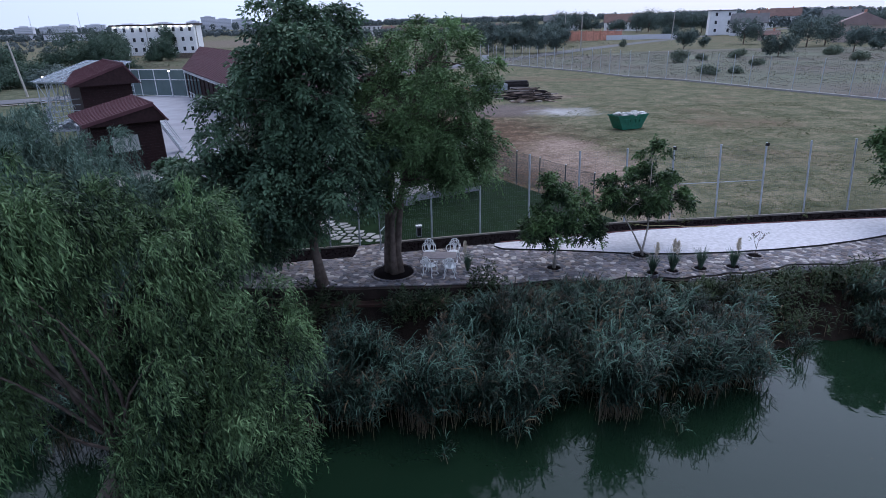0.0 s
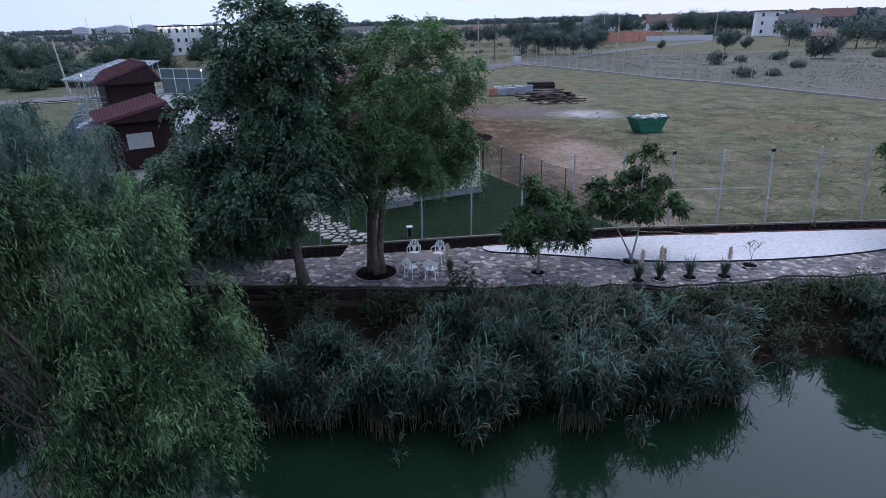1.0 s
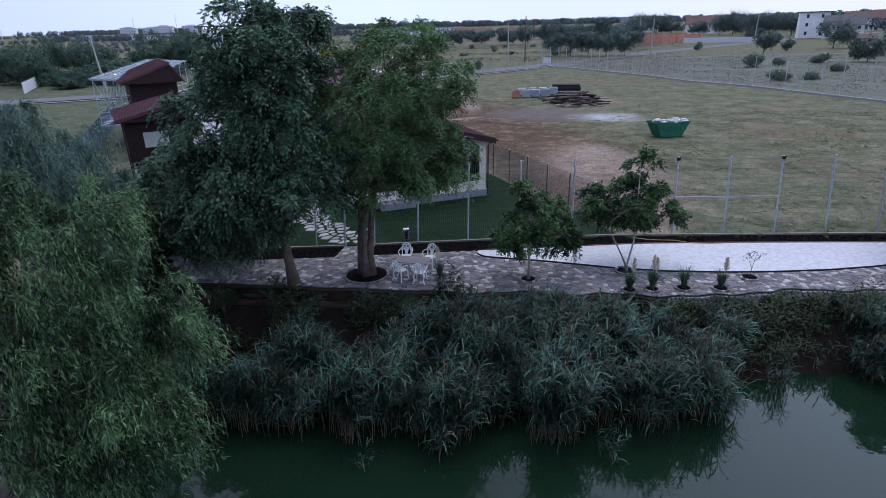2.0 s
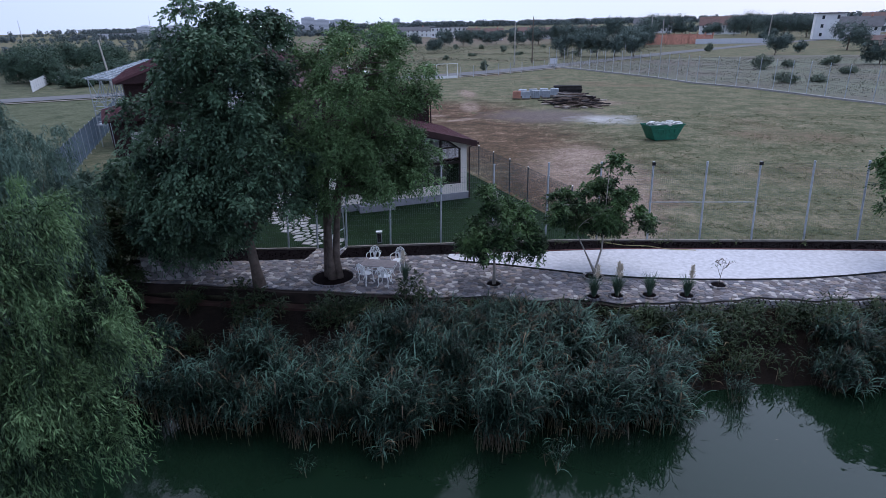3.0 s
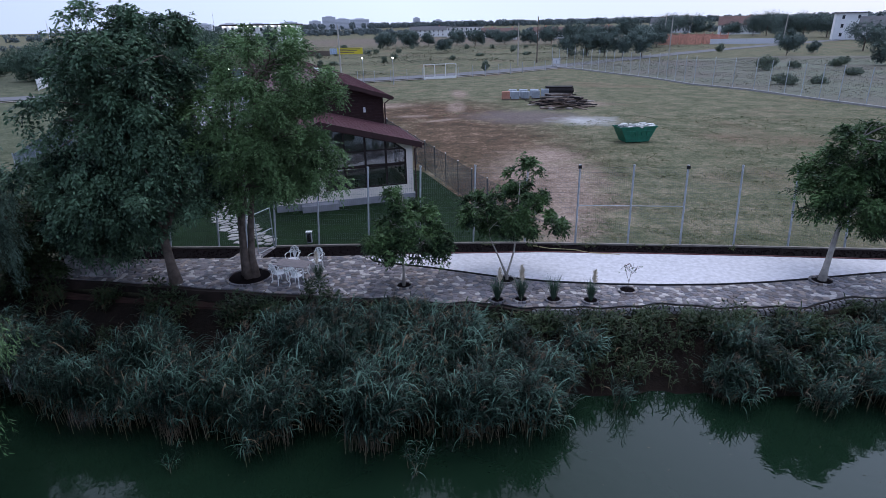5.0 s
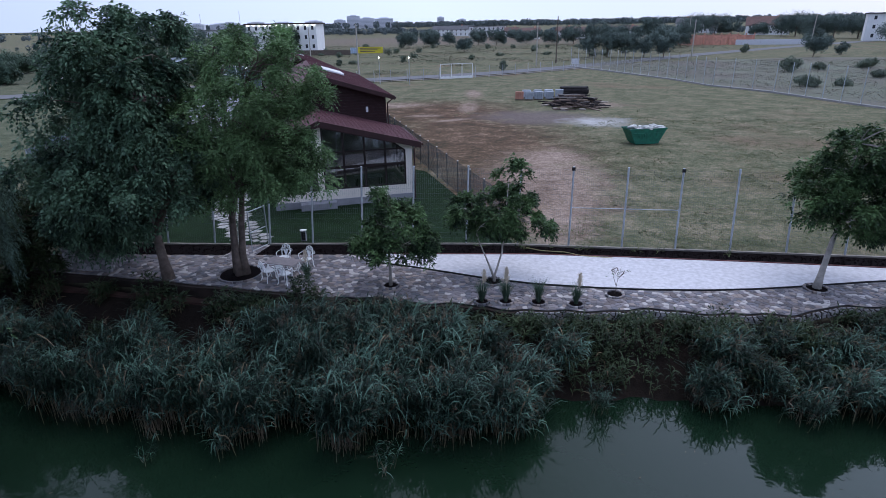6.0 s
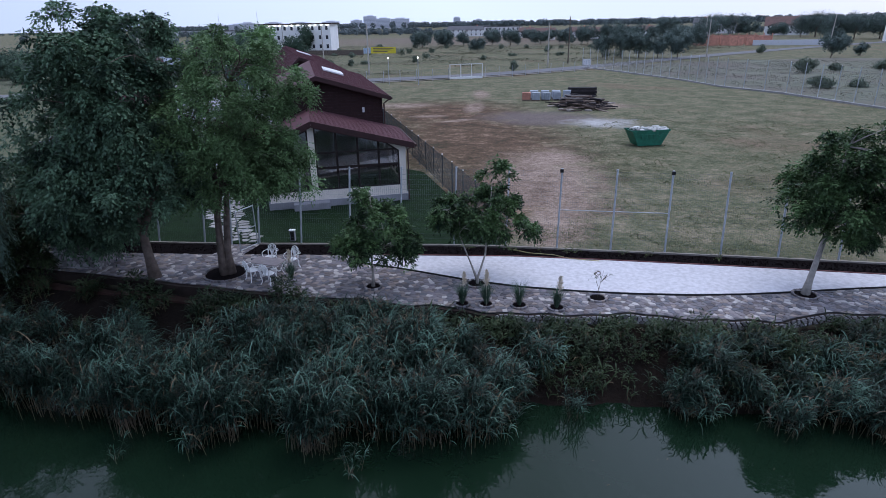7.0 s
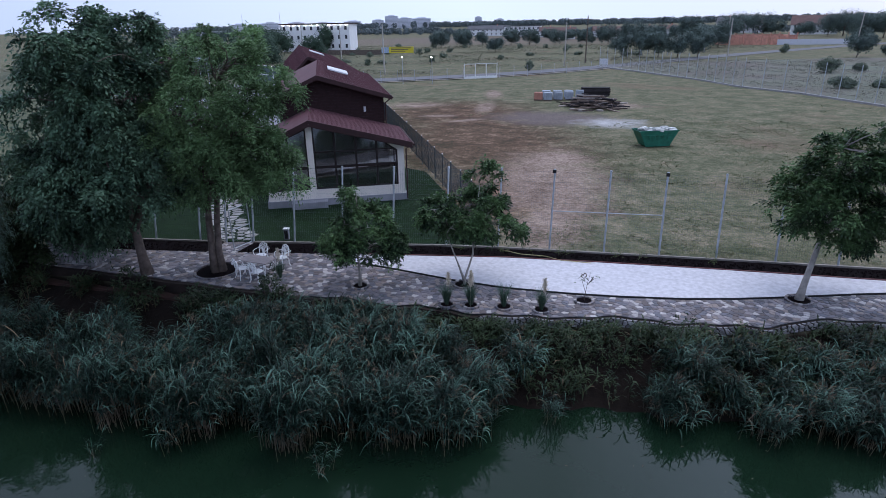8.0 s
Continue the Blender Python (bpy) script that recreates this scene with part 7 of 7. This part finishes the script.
for z in (0.15, 2.7, 4.25):
    part("rail", Geo().tube([(0, 0, z), (16.0, 0, z)], 0.05, 5), M_white_metal, scr)
wf = thing("panel_fence", Matrix.Identity(4), "long white concrete panel fence beside the road", "fence")
for k in range(18):
    t = k / 18
    part("panel", Geo().box(0.05, -0.04, 0, 2.35, 0.04, 2.0), M_white, wf, m=pose(-92 - 26.8 * t, 99 + 36.6 * t, 0, 0, 0, 126.2))
    part("post", Geo().box(-0.07, -0.07, 0, 0.05, 0.07, 2.15), M_white, wf, m=pose(-92 - 26.8 * t, 99 + 36.6 * t, 0, 0, 0, 126.2))


# ---------------------------------------------------------------- distance: houses
def far_house(x, y, turn, w, d, eave, ridge, wall_m, roof_m, label, rows=2, cols=4, flat=False):
    h = thing("house", pose(x, y, 0, 0, 0, turn), label, "house", "far houses")
    if flat:
        part("wall", Geo().box(-w / 2, -d / 2, 0, w / 2, d / 2, eave), wall_m, h)
        part("roof", Geo().box(-w / 2 - 0.7, -d / 2 - 0.7, eave, w / 2 + 0.7, d / 2 + 0.7, eave + 0.5), roof_m, h)
    else:
        part("wall", Geo().add([(-w / 2, -d / 2, 0), (w / 2, -d / 2, 0), (w / 2, d / 2, 0), (-w / 2, d / 2, 0), (-w / 2, -d / 2, eave), (w / 2, -d / 2, eave), (w / 2, d / 2, eave), (-w / 2, d / 2, eave), (-w / 2, 0, ridge - 0.3), (w / 2, 0, ridge - 0.3)],
                              [(0, 1, 5, 4), (2, 3, 7, 6), (1, 2, 6, 9, 5), (3, 0, 4, 8, 7)]), wall_m, h)
        rf = part("roof", Geo().add([(-w / 2 - 0.6, -d / 2 - 0.6, eave - 0.3), (w / 2 + 0.6, -d / 2 - 0.6, eave - 0.3), (w / 2 + 0.6, 0, ridge), (-w / 2 - 0.6, 0, ridge), (w / 2 + 0.6, d / 2 + 0.6, eave - 0.3), (-w / 2 - 0.6, d / 2 + 0.6, eave - 0.3),
                                    (-w / 2 - 0.6, -d / 2 - 0.6, eave - 0.5), (w / 2 + 0.6, -d / 2 - 0.6, eave - 0.5), (w / 2 + 0.6, d / 2 + 0.6, eave - 0.5), (-w / 2 - 0.6, d / 2 + 0.6, eave - 0.5)],
                                   [(0, 1, 2, 3), (3, 2, 4, 5), (6, 7, 1, 0), (8, 9, 5, 4), (7, 8, 4, 2, 1), (9, 6, 0, 3, 5)]), roof_m, h)
        part("chimney", Geo().box(w * 0.2, -0.4, ridge - 1.0, w * 0.2 + 0.8, 0.4, ridge + 0.9), M_brick, rf)
    hh = eave / rows
    for r in range(rows):
        for c in range(cols):
            cx = -w / 2 + w * (c + 0.5) / cols
            win = part("window", Geo().box(cx - 0.65, -d / 2 - 0.05, r * hh + hh * 0.35, cx + 0.65, -d / 2 - 0.002, r * hh + hh * 0.82), M_white_metal, h)
            part("pane", Geo().box(cx - 0.55, -d / 2 - 0.07, r * hh + hh * 0.38, cx + 0.55, -d / 2 - 0.054, r * hh + hh * 0.79), M_dark_window, win)
    return h


M_roof_grey = material("grey_roof", (0.115, 0.115, 0.125), 0.8, var=0.15, scale=0.5)
M_roof_red = material("faded_red_roof", (0.155, 0.095, 0.085), 0.8, var=0.15, scale=0.5)
M_roof_pink = material("pale_red_roof", (0.33, 0.24, 0.23), 0.8, var=0.12, scale=0.5)
M_pink = material("pinkish_render", (0.58, 0.47, 0.42), 0.9, var=0.06, scale=0.3)
M_wash = glowing("wall_washer_glow", (0.95, 0.97, 1.0), 7.0)
M_hotel = material("bright_white_render", (0.86, 0.86, 0.86), 0.85, var=0.05, scale=0.5)
hotel = far_house(-131.5, 259, 8, 33, 11, 11.6, 0, M_hotel, M_darkwood, "white three-storey hotel building with dark flat roof", 3, 10, True)
for k in range(12):
    part("eave_light", Geo().box(-15.9 + k * 2.8, -6.05, 11.25, -14.9 + k * 2.8, -5.75, 11.4), M_wash, hotel, "glowing wall washer under the eave")
far_house(135, 338, -14, 12.5, 10, 11.8, 0, M_hotel, M_roof_grey, "tall white modern house", 3, 2, True)
far_house(140, 340, -14, 6, 8, 9.0, 0, M_hotel, M_roof_grey, "white flat-roofed annex of the modern house", 2, 2, True)
far_house(141, 318, -24, 16, 12, 6.4, 10.4, M_white, M_roof_grey, "pale house with a wide grey roof", 2, 4)
far_house(141, 228, -118, 15, 17, 6.1, 9.8, M_pink, M_roof_pink, "large pinkish house with a pale red roof", 2, 3)
far_house(193, 332, -20, 16, 12, 7.5, 11.2, M_white, M_roof_grey, "pale house with a grey roof", 2, 4)
far_house(122, 256, -24, 7.5, 6, 2.5, 3.7, M_pink, M_roof_red, "low garage with a red roof", 1, 2)
far_house(239, 482, -24, 20, 13, 8, 13.3, M_white, M_roof_red, "pale villa with a red roof", 2, 4)
far_house(215, 470, -20, 18, 13, 8, 12.5, M_white, M_roof_red, "pale villa with a red roof", 2, 4)
far_house(118, 480, -10, 27, 14, 6.5, 12.0, M_hotel, M_roof_red, "white villa with a red hipped roof", 2, 6)
far_house(62, 470, -12, 9, 12, 8.5, 12, M_hotel, M_roof_grey, "tall white villa with a grey roof", 2, 3)
far_house(90, 560, -4, 16, 11, 8, 13, M_white, M_roof_red, "white villa with a red roof", 2, 4)
far_house(-3, 430, 10, 15, 11, 4.6, 7.4, M_white, M_roof_red, "pale villa with a brown roof", 2, 4)
far_house(10, 440, 10, 14, 11, 4.6, 7.4, M_pink, M_roof_red, "pale villa with a brown roof", 2, 4)
far_house(-40, 425, 6, 13, 10, 4.6, 7.4, M_hotel, M_roof_red, "pale villa with a brown roof", 2, 4)
far_house(-63, 490, 6, 11, 10, 4.6, 7.4, M_hotel, M_roof_red, "small white house with a brown roof", 2, 3)
far_house(-88, 520, 4, 30, 12, 8, 0, M_hotel, M_roof_grey, "white long modern house", 2, 8, True)
far_house(-128, 560, 0, 38, 12, 6, 9, M_hotel, M_roof_grey, "row of white houses with dark roofs", 2, 9)
far_house(-160, 698, 0, 36, 14, 4, 7, M_hotel, M_roof_grey, "far white house with low roof", 1, 6)
far_house(-20, 470, 14, 12, 10, 4.6, 7.4, M_white, M_roof_red, "pale villa with a brown roof", 2, 3)
far_house(26, 500, 14, 12, 10, 4.6, 7.4, M_hotel, M_roof_red, "pale villa with a brown roof", 2, 3)

# unfinished brick building with a sheet fence before it
site = thing("building_shell", pose(46, 292, 0, 0, 0, 14), "unfinished orange brick building without a roof", "building")
for k in range(8):
    part("brick_wall", Geo().box(k * 3.6, 0, 0, k * 3.6 + (2.5 if k % 3 == 1 else 3.3), 0.4, 3.4 + (k % 2) * 0.5), M_brick, site)
    part("pillar", Geo().box(k * 3.6 + 3.3, -0.05, 0, k * 3.6 + 3.6, 0.45, 4.9), M_brick, site)
part("brick_wall", Geo().box(0, 0.4, 0, 0.4, 14, 3.6), M_brick, site)
part("brick_wall", Geo().box(28.4, 0.4, 0, 28.8, 14, 3.8), M_brick, site)
part("brick_wall", Geo().box(0, 14, 0, 28.8, 14.4, 4.0), M_brick, site)
hd = thing("sheet_fence", pose(66, 296, 0, 0, 0, 2), "pale metal sheet fence round the building site", "fence")
for k in range(14):
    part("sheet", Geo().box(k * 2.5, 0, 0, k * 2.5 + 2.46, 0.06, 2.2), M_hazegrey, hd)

# bands lightened and blued, close to the hazed walls
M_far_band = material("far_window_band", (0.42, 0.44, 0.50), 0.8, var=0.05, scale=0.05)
# apartment towers, masts and sheds on the horizon
for i, (x, y, w, H) in enumerate(((-700, 1900, 60, 30), (-780, 1950, 50, 32), (-840, 1980, 44, 40), (-900, 2000, 40, 28), (-1000, 2000, 60, 26), (-1120, 2000, 70, 24), (-1230, 2000, 60, 26), (-1350, 1950, 60, 22), (-620, 2300, 26, 34), (-560, 2400, 30, 26), (-1000, 1500, 46, 22), (-1090, 1480, 40, 20))):
    h = thing("apartment_block", pose(x, y, 0, 0, 0, 18), "far pale apartment block on the horizon", "apartment block", "far apartment blocks")
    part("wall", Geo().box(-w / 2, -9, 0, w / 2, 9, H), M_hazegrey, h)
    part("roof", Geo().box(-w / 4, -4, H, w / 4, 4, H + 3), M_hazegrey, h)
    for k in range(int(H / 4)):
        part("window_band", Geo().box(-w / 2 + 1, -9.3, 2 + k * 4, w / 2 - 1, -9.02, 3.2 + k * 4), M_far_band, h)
for x, y, H in ((-640, 1000, 38), (-760, 1050, 36), (-900, 900, 30)):
    h = thing("radio_mast", pose(x, y, 0), "thin lattice radio mast far away", "mast")
    part("mast", Geo().tube([(0, 0, 0), (0, 0, H)], [0.8, 0.25], 4), M_hazegrey, h)
for x, y, w in ((-560, 800, 60), (-650, 820, 50), (-480, 760, 40), (-420, 640, 50)):
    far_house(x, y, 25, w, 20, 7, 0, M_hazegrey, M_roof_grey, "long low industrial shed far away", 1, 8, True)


# ---------------------------------------------------------------- distance: trees
def far_tree(seed, x, y, H, r, label, leaf=0.5, n=60, name="tree", group="far trees", low=0.25):
    rng = np.random.default_rng(seed)
    h = thing(name, pose(x, y, 0), label, "tree", group)
    lobes = [(0, 0, H * (0.5 + low * 0.5), r * 0.8, r * 0.8, H * (0.5 - low * 0.5))]
    for k in range(7):
        a = rng.random() * 2 * math.pi
        q = r * (0.3 + 0.25 * rng.random())
        lobes.append((math.cos(a) * r * 0.68, math.sin(a) * r * 0.68, H * (low + 0.14 + 0.5 * rng.random()), q, q, min(q * 0.9, H * 0.25)))
    c, out = lobes_to_clusters(rng, lobes, n, 0.62, 0.35)
    per = 14
    p = np.repeat(c, per, axis=0) + rng.normal(size=(n * per, 3)) * r * 0.085
    outward = np.repeat(out, per, axis=0)
    d = unit(np.cross(outward, rng.normal(size=(n * per, 3))) + 0.2 * outward)
    size = leaf * 0.95 * (0.7 + 0.6 * rng.random(n * per))
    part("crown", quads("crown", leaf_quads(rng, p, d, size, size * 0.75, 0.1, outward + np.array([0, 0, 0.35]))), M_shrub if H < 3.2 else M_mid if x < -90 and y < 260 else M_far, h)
    w = Geo().tube([(0, 0, -0.2), (0.1, 0, H * 0.3), (0, 0, H * 0.6)], [0.05 * H * 0.5, 0.03 * H * 0.5, 0.03], 6)
    for k in range(5):
        limb(w, rng, (0.05, 0, H * 0.3), c[k], 0.012 * H, 0.02, 0.2, 4, 3)
    part("trunk", w, M_bark, h)


FT = np.random.default_rng(81)
spots = [(-98, 332, 7, 5), (-89, 345, 8, 5), (-81, 286, 7.1, 5.0), (-72, 295, 7.5, 4.6), (-69, 319, 6.8, 3.5), (-53, 316, 9.0, 4.6), (-43, 314, 7.8, 5.0), (-43, 242, 5.2, 3.2), (-30, 330, 6.5, 4.6), (-16, 326, 6.5, 4.5), (-5, 322, 9.5, 5.5), (5, 318, 10, 6), (15, 300, 9.5, 6.0), (33, 323, 12.5, 5.5),
         (7, 204, 6.4, 3.6), (12.5, 203, 6.8, 4.0), (18, 202, 7.0, 4.0), (23.5, 201, 6.8, 4.0), (29, 199, 6.4, 3.6), (34, 255, 8.5, 5), (41, 272, 9, 5.5), (36, 284, 8.5, 5), (56, 395, 12.5, 8), (78, 500, 14, 10), (88, 505, 13.5, 9), (100, 508, 10, 7),
         (99, 306, 6.4, 3.4), (70, 201, 5.7, 3.4), (81, 213, 4.0, 1.8), (100, 227, 9.5, 5.2), (79, 158, 5.4, 3.7), (108, 200, 9.5, 5.6), (117, 206, 9.5, 5.2), (104, 169, 7.0, 3.6), (117, 178, 5.4, 3.4), (94, 160, 2.4, 2.2), (113, 420, 13.0, 8), (122, 425, 14.0, 9), (121, 385, 12.0, 7.5), (129, 380, 12.6, 7.5), (138, 372, 12, 7), (145, 380, 11, 7), (155, 352, 9, 6), (172, 300, 9, 7), (188, 290, 10, 7), (150, 212, 8, 5.5), (160, 230, 8, 6), (140, 180, 6, 5),
         (-112, 120, 8, 5), (-104, 116, 7.5, 4.5), (-121, 130, 9, 5.5), (-111, 167, 11, 6.5), (-103, 173, 10.5, 5), (-105, 206, 7.6, 5.0), (-138, 236, 10, 6), (-125, 252, 11.5, 3.6), (-131, 150, 9, 5.0), (-146, 236, 10.5, 6),
         (-92, 118, 4.2, 4), (-88, 126, 3.8, 3.6), (-96, 131, 4.6, 4), (-84, 116, 3.4, 3.4), (-91, 109, 3.4, 3.2), (-140, 130, 5.5, 4), (-158, 165, 6, 4.5), (-118, 148, 8.5, 5), (-97, 165, 9, 5), (-126, 112, 6, 4), (-134, 120, 6.5, 4.5), (-150, 148, 6, 5), (-150, 190, 7, 6), (-112, 103, 5, 3.0), (-165, 205, 5, 4), (-80, 128, 4.0, 3), (-48, 408, 6.5, 5), (-34, 402, 6, 5), (-12, 405, 6.5, 5), (2, 408, 7, 5.5), (18, 412, 7, 5), (30, 420, 7.5, 5), (44, 424, 8, 6), (108, 455, 8, 6), (134, 462, 9, 6), (50, 145, 3.0, 2.0), (45, 114, 1.9, 1.7), (68, 156, 2.4, 1.8), (51, 116, 1.4, 1.3), (57, 150, 1.7, 1.3), (56, 222, 3.0, 1.3), (-11, 146, 2.6, 0.9), (62, 132, 1.5, 1.4), (88, 140, 2.2, 1.8)]
for i, (x, y, H, r) in enumerate(spots):
    d = math.hypot(x - 8, y)
    far_tree(300 + i, x, y, H, r, "dark round tree beyond the meadow" if H > 5 else "low dark shrub on the rough meadow", leaf=min(0.26 + d / 1300, 0.09 + r * 0.1), n=int((130 + 44 * min(r, 7)) * (1.7 if x < -90 and y < 260 else 1)), name="tree" if H > 5 else "shrub", low=0.28 if 198 < y < 205 else 0.06 if x < -80 and y < 260 else 0.18 if H > 5 else 0.08)


def woods():
    """Belts of far trees: too many to count, one object."""
    rng = np.random.default_rng(82)
    P, D, L, U = [], [], [], []
    belts = [((-400, 720), (100, 640), 40, 5.5, 300), ((60, 600), (420, 520), 50, 6, 420), ((-1900, 2300), (1200, 2000), 200, 19, 2300), ((300, 1000), (1500, 500), 120, 15, 800), ((200, 440), (700, 280), 60, 9, 420), ((-1900, 1500), (-500, 1250), 80, 6, 420),
             ((-600, 560), (-250, 760), 40, 8, 220), ((-330, 350), (-200, 270), 25, 4, 60), ((-420, 480), (-190, 380), 25, 4, 80)]
    for (x0, y0), (x1, y1), depth, H, n in belts:
        t = rng.random(n)
        cx, cy = x0 + (x1 - x0) * t + rng.normal(size=n) * depth * 0.3, y0 + (y1 - y0) * t + rng.normal(size=n) * depth
        for a, b in zip(cx, cy):
            h = H * (0.55 + 0.6 * rng.random())
            k = 60
            r = h * 0.45
            u = unit(rng.normal(size=(k, 3)))
            P.append(np.array([a, b, h * 0.55]) + u * np.array([r, r, h * 0.42]) * (0.6 + 0.4 * rng.random((k, 1))))
            D.append(unit(np.cross(u, rng.normal(size=(k, 3)))))
            U.append(u + np.array([0, 0, 0.4]))
            L.append(np.full(k, h * 0.26))
    P, D, L, U = np.concatenate(P), np.concatenate(D), np.concatenate(L), np.concatenate(U)
    h = thing("far_woods", Matrix.Identity(4), "belts of woodland on the horizon, paled as if by haze", "woods", kind="stuff")
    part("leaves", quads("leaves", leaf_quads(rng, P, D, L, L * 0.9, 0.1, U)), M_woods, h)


woods()

rough = Geo().prism([(5.2, 160), (14.4, 146.8), (26.8, 125.8), (31.6, 114.7), (39, 105.8), (46, 91.7), (51.8, 81.3), (56.8, 72.1), (68.8, 49.1), (80, 28), (150, 40), (150, 190), (70, 200), (32, 182)], -0.2, 0.06)
tagged(part("rough_meadow", rough, material("rough_weeds", (0.165, 0.140, 0.122), 0.95, var=0.15, scale=0.045, bump=0.8, bump_scale=3, other=(0.145, 0.168, 0.115))), "rough weedy meadow behind the field fence", "meadow", kind="structure")


def tufts():
    """Grass and weeds of the rough meadow."""
    rng = np.random.default_rng(83)
    out = []
    for _ in range(20000):
        if rng.random() < 0.75:
            x, y = -8 + 50 * rng.random(), 32 + 45 * rng.random() ** 1.4
        else:
            x, y = -20 + 90 * rng.random(), 60 + 80 * rng.random()
        if y < fence_y(x) + 0.3 or (y - 30.62) * 1.31 < -(x - 9.5) * 2.13 + 0.6 or math.hypot((x - 8) / 7, (y - 78) / 9) < 1:
            continue
        if noise.noise((x * 0.22, y * 0.22, 2.0)) + 0.4 * noise.noise((x * 0.9, y * 0.9, 5.0)) < -0.1:
            continue
        if math.hypot((x - 1) / 10, (y - 58) / 19) < 1 or math.hypot((x - 9.5) / 4.5, (y - 44) / 11) < 1:
            continue
        for k in range(4):
            a = rng.random() * 2 * math.pi
            s = 0.07 + 0.12 * rng.random()
            p = np.array([x + rng.normal() * 0.08, y + rng.normal() * 0.08, -0.03])
            o = np.array([math.cos(a), math.sin(a), 0])
            w = np.array([-o[1], o[0], 0]) * s * 0.16
            tip = p + o * s * 1.3 + np.array([0, 0, s * 0.55])
            out.append([p - w, p + w, tip + w * 0.2, tip - w * 0.2])
    h = thing("meadow_grass", Matrix.Identity(4), "patchy dry grass tufts on the meadow", "grass", kind="stuff")
    part("tufts", quads("tufts", np.array(out)), M_grass, h)


def rough_weeds():
    """Tall dry weeds behind the field fence."""
    rng = np.random.default_rng(84)
    P, D, L = [], [], []
    while len(P) < 60000:
        x, y = 8 + 110 * rng.random(), 30 + 160 * rng.random() ** 0.8
        if x < np.interp(y, [27, 48, 71, 91, 105, 125, 146, 160], [80, 69, 57.5, 47, 40, 27.5, 15.5, 6]) or y > 200 - 0.1 * x:
            continue
        if noise.noise((x * 0.09, y * 0.09, 3.0)) + 0.5 * noise.noise((x * 0.4, y * 0.4, 8.0)) < -0.25:
            continue
        for _ in range(3):
            P.append((x + rng.normal() * 0.4, y + rng.normal() * 0.4, 0.075 + 0.1 * rng.random()))
            D.append((rng.normal(), rng.normal(), 0.15))
            L.append(0.2 + 0.3 * rng.random())
    P, D, L = np.array(P), unit(np.array(D)), np.array(L)
    h = thing("tall_weeds", Matrix.Identity(4), "tall dry weeds on the rough meadow", "weeds", kind="stuff")
    part("leaves", quads("leaves", leaf_quads(rng, P, D, L, L * 0.3, 0.1, np.array([0.0, 0.0, 1.0]))), M_weed, h)


def far_weeds():
    """Dry weeds and low scrub on the meadows beyond the road."""
    rng = np.random.default_rng(85)
    P, D, L = [], [], []
    while len(P) < 45000:
        x, y = -170 + 230 * rng.random(), 125 + 190 * rng.random() ** 1.3
        if y < np.interp(x, [-140, -86, -42, -14, 10, 52], [60, 98, 128, 150, 186, 250]):
            continue
        if noise.noise((x * 0.035, y * 0.05, 6.0)) + 0.6 * noise.noise((x * 0.15, y * 0.2, 8.0)) < 0.02:
            continue
        for _ in range(4):
            P.append((x + rng.normal() * 1.2, y + rng.normal() * 1.2, 0.06 + 0.15 * rng.random()))
            D.append((rng.normal(), rng.normal(), 0.12))
            L.append(0.35 + 0.5 * rng.random())
    P, D, L = np.array(P), unit(np.array(D)), np.array(L)
    h = thing("far_weeds", Matrix.Identity(4), "dry weeds and scrub on the meadow beyond the road", "weeds", kind="stuff")
    part("leaves", quads("leaves", leaf_quads(rng, P, D, L, L * 0.4, 0.1, np.array([0.0, 0.0, 1.0]))), M_far_weed, h)
    k = 0
    while k < 34:
        x, y = -110 + 150 * rng.random(), 150 + 150 * rng.random()
        if y < np.interp(x, [-140, -86, -42, -14, 10, 52], [70, 108, 138, 160, 196, 260]):
            continue
        far_tree(600 + k, x, y, 0.9 + 1.3 * rng.random(), 0.8 + 1.0 * rng.random(), "low dark shrub on the rough meadow", leaf=0.28, n=70, name="shrub", low=0.05)
        k += 1


rough_weeds()
far_weeds()
tufts()
lay_terrace()
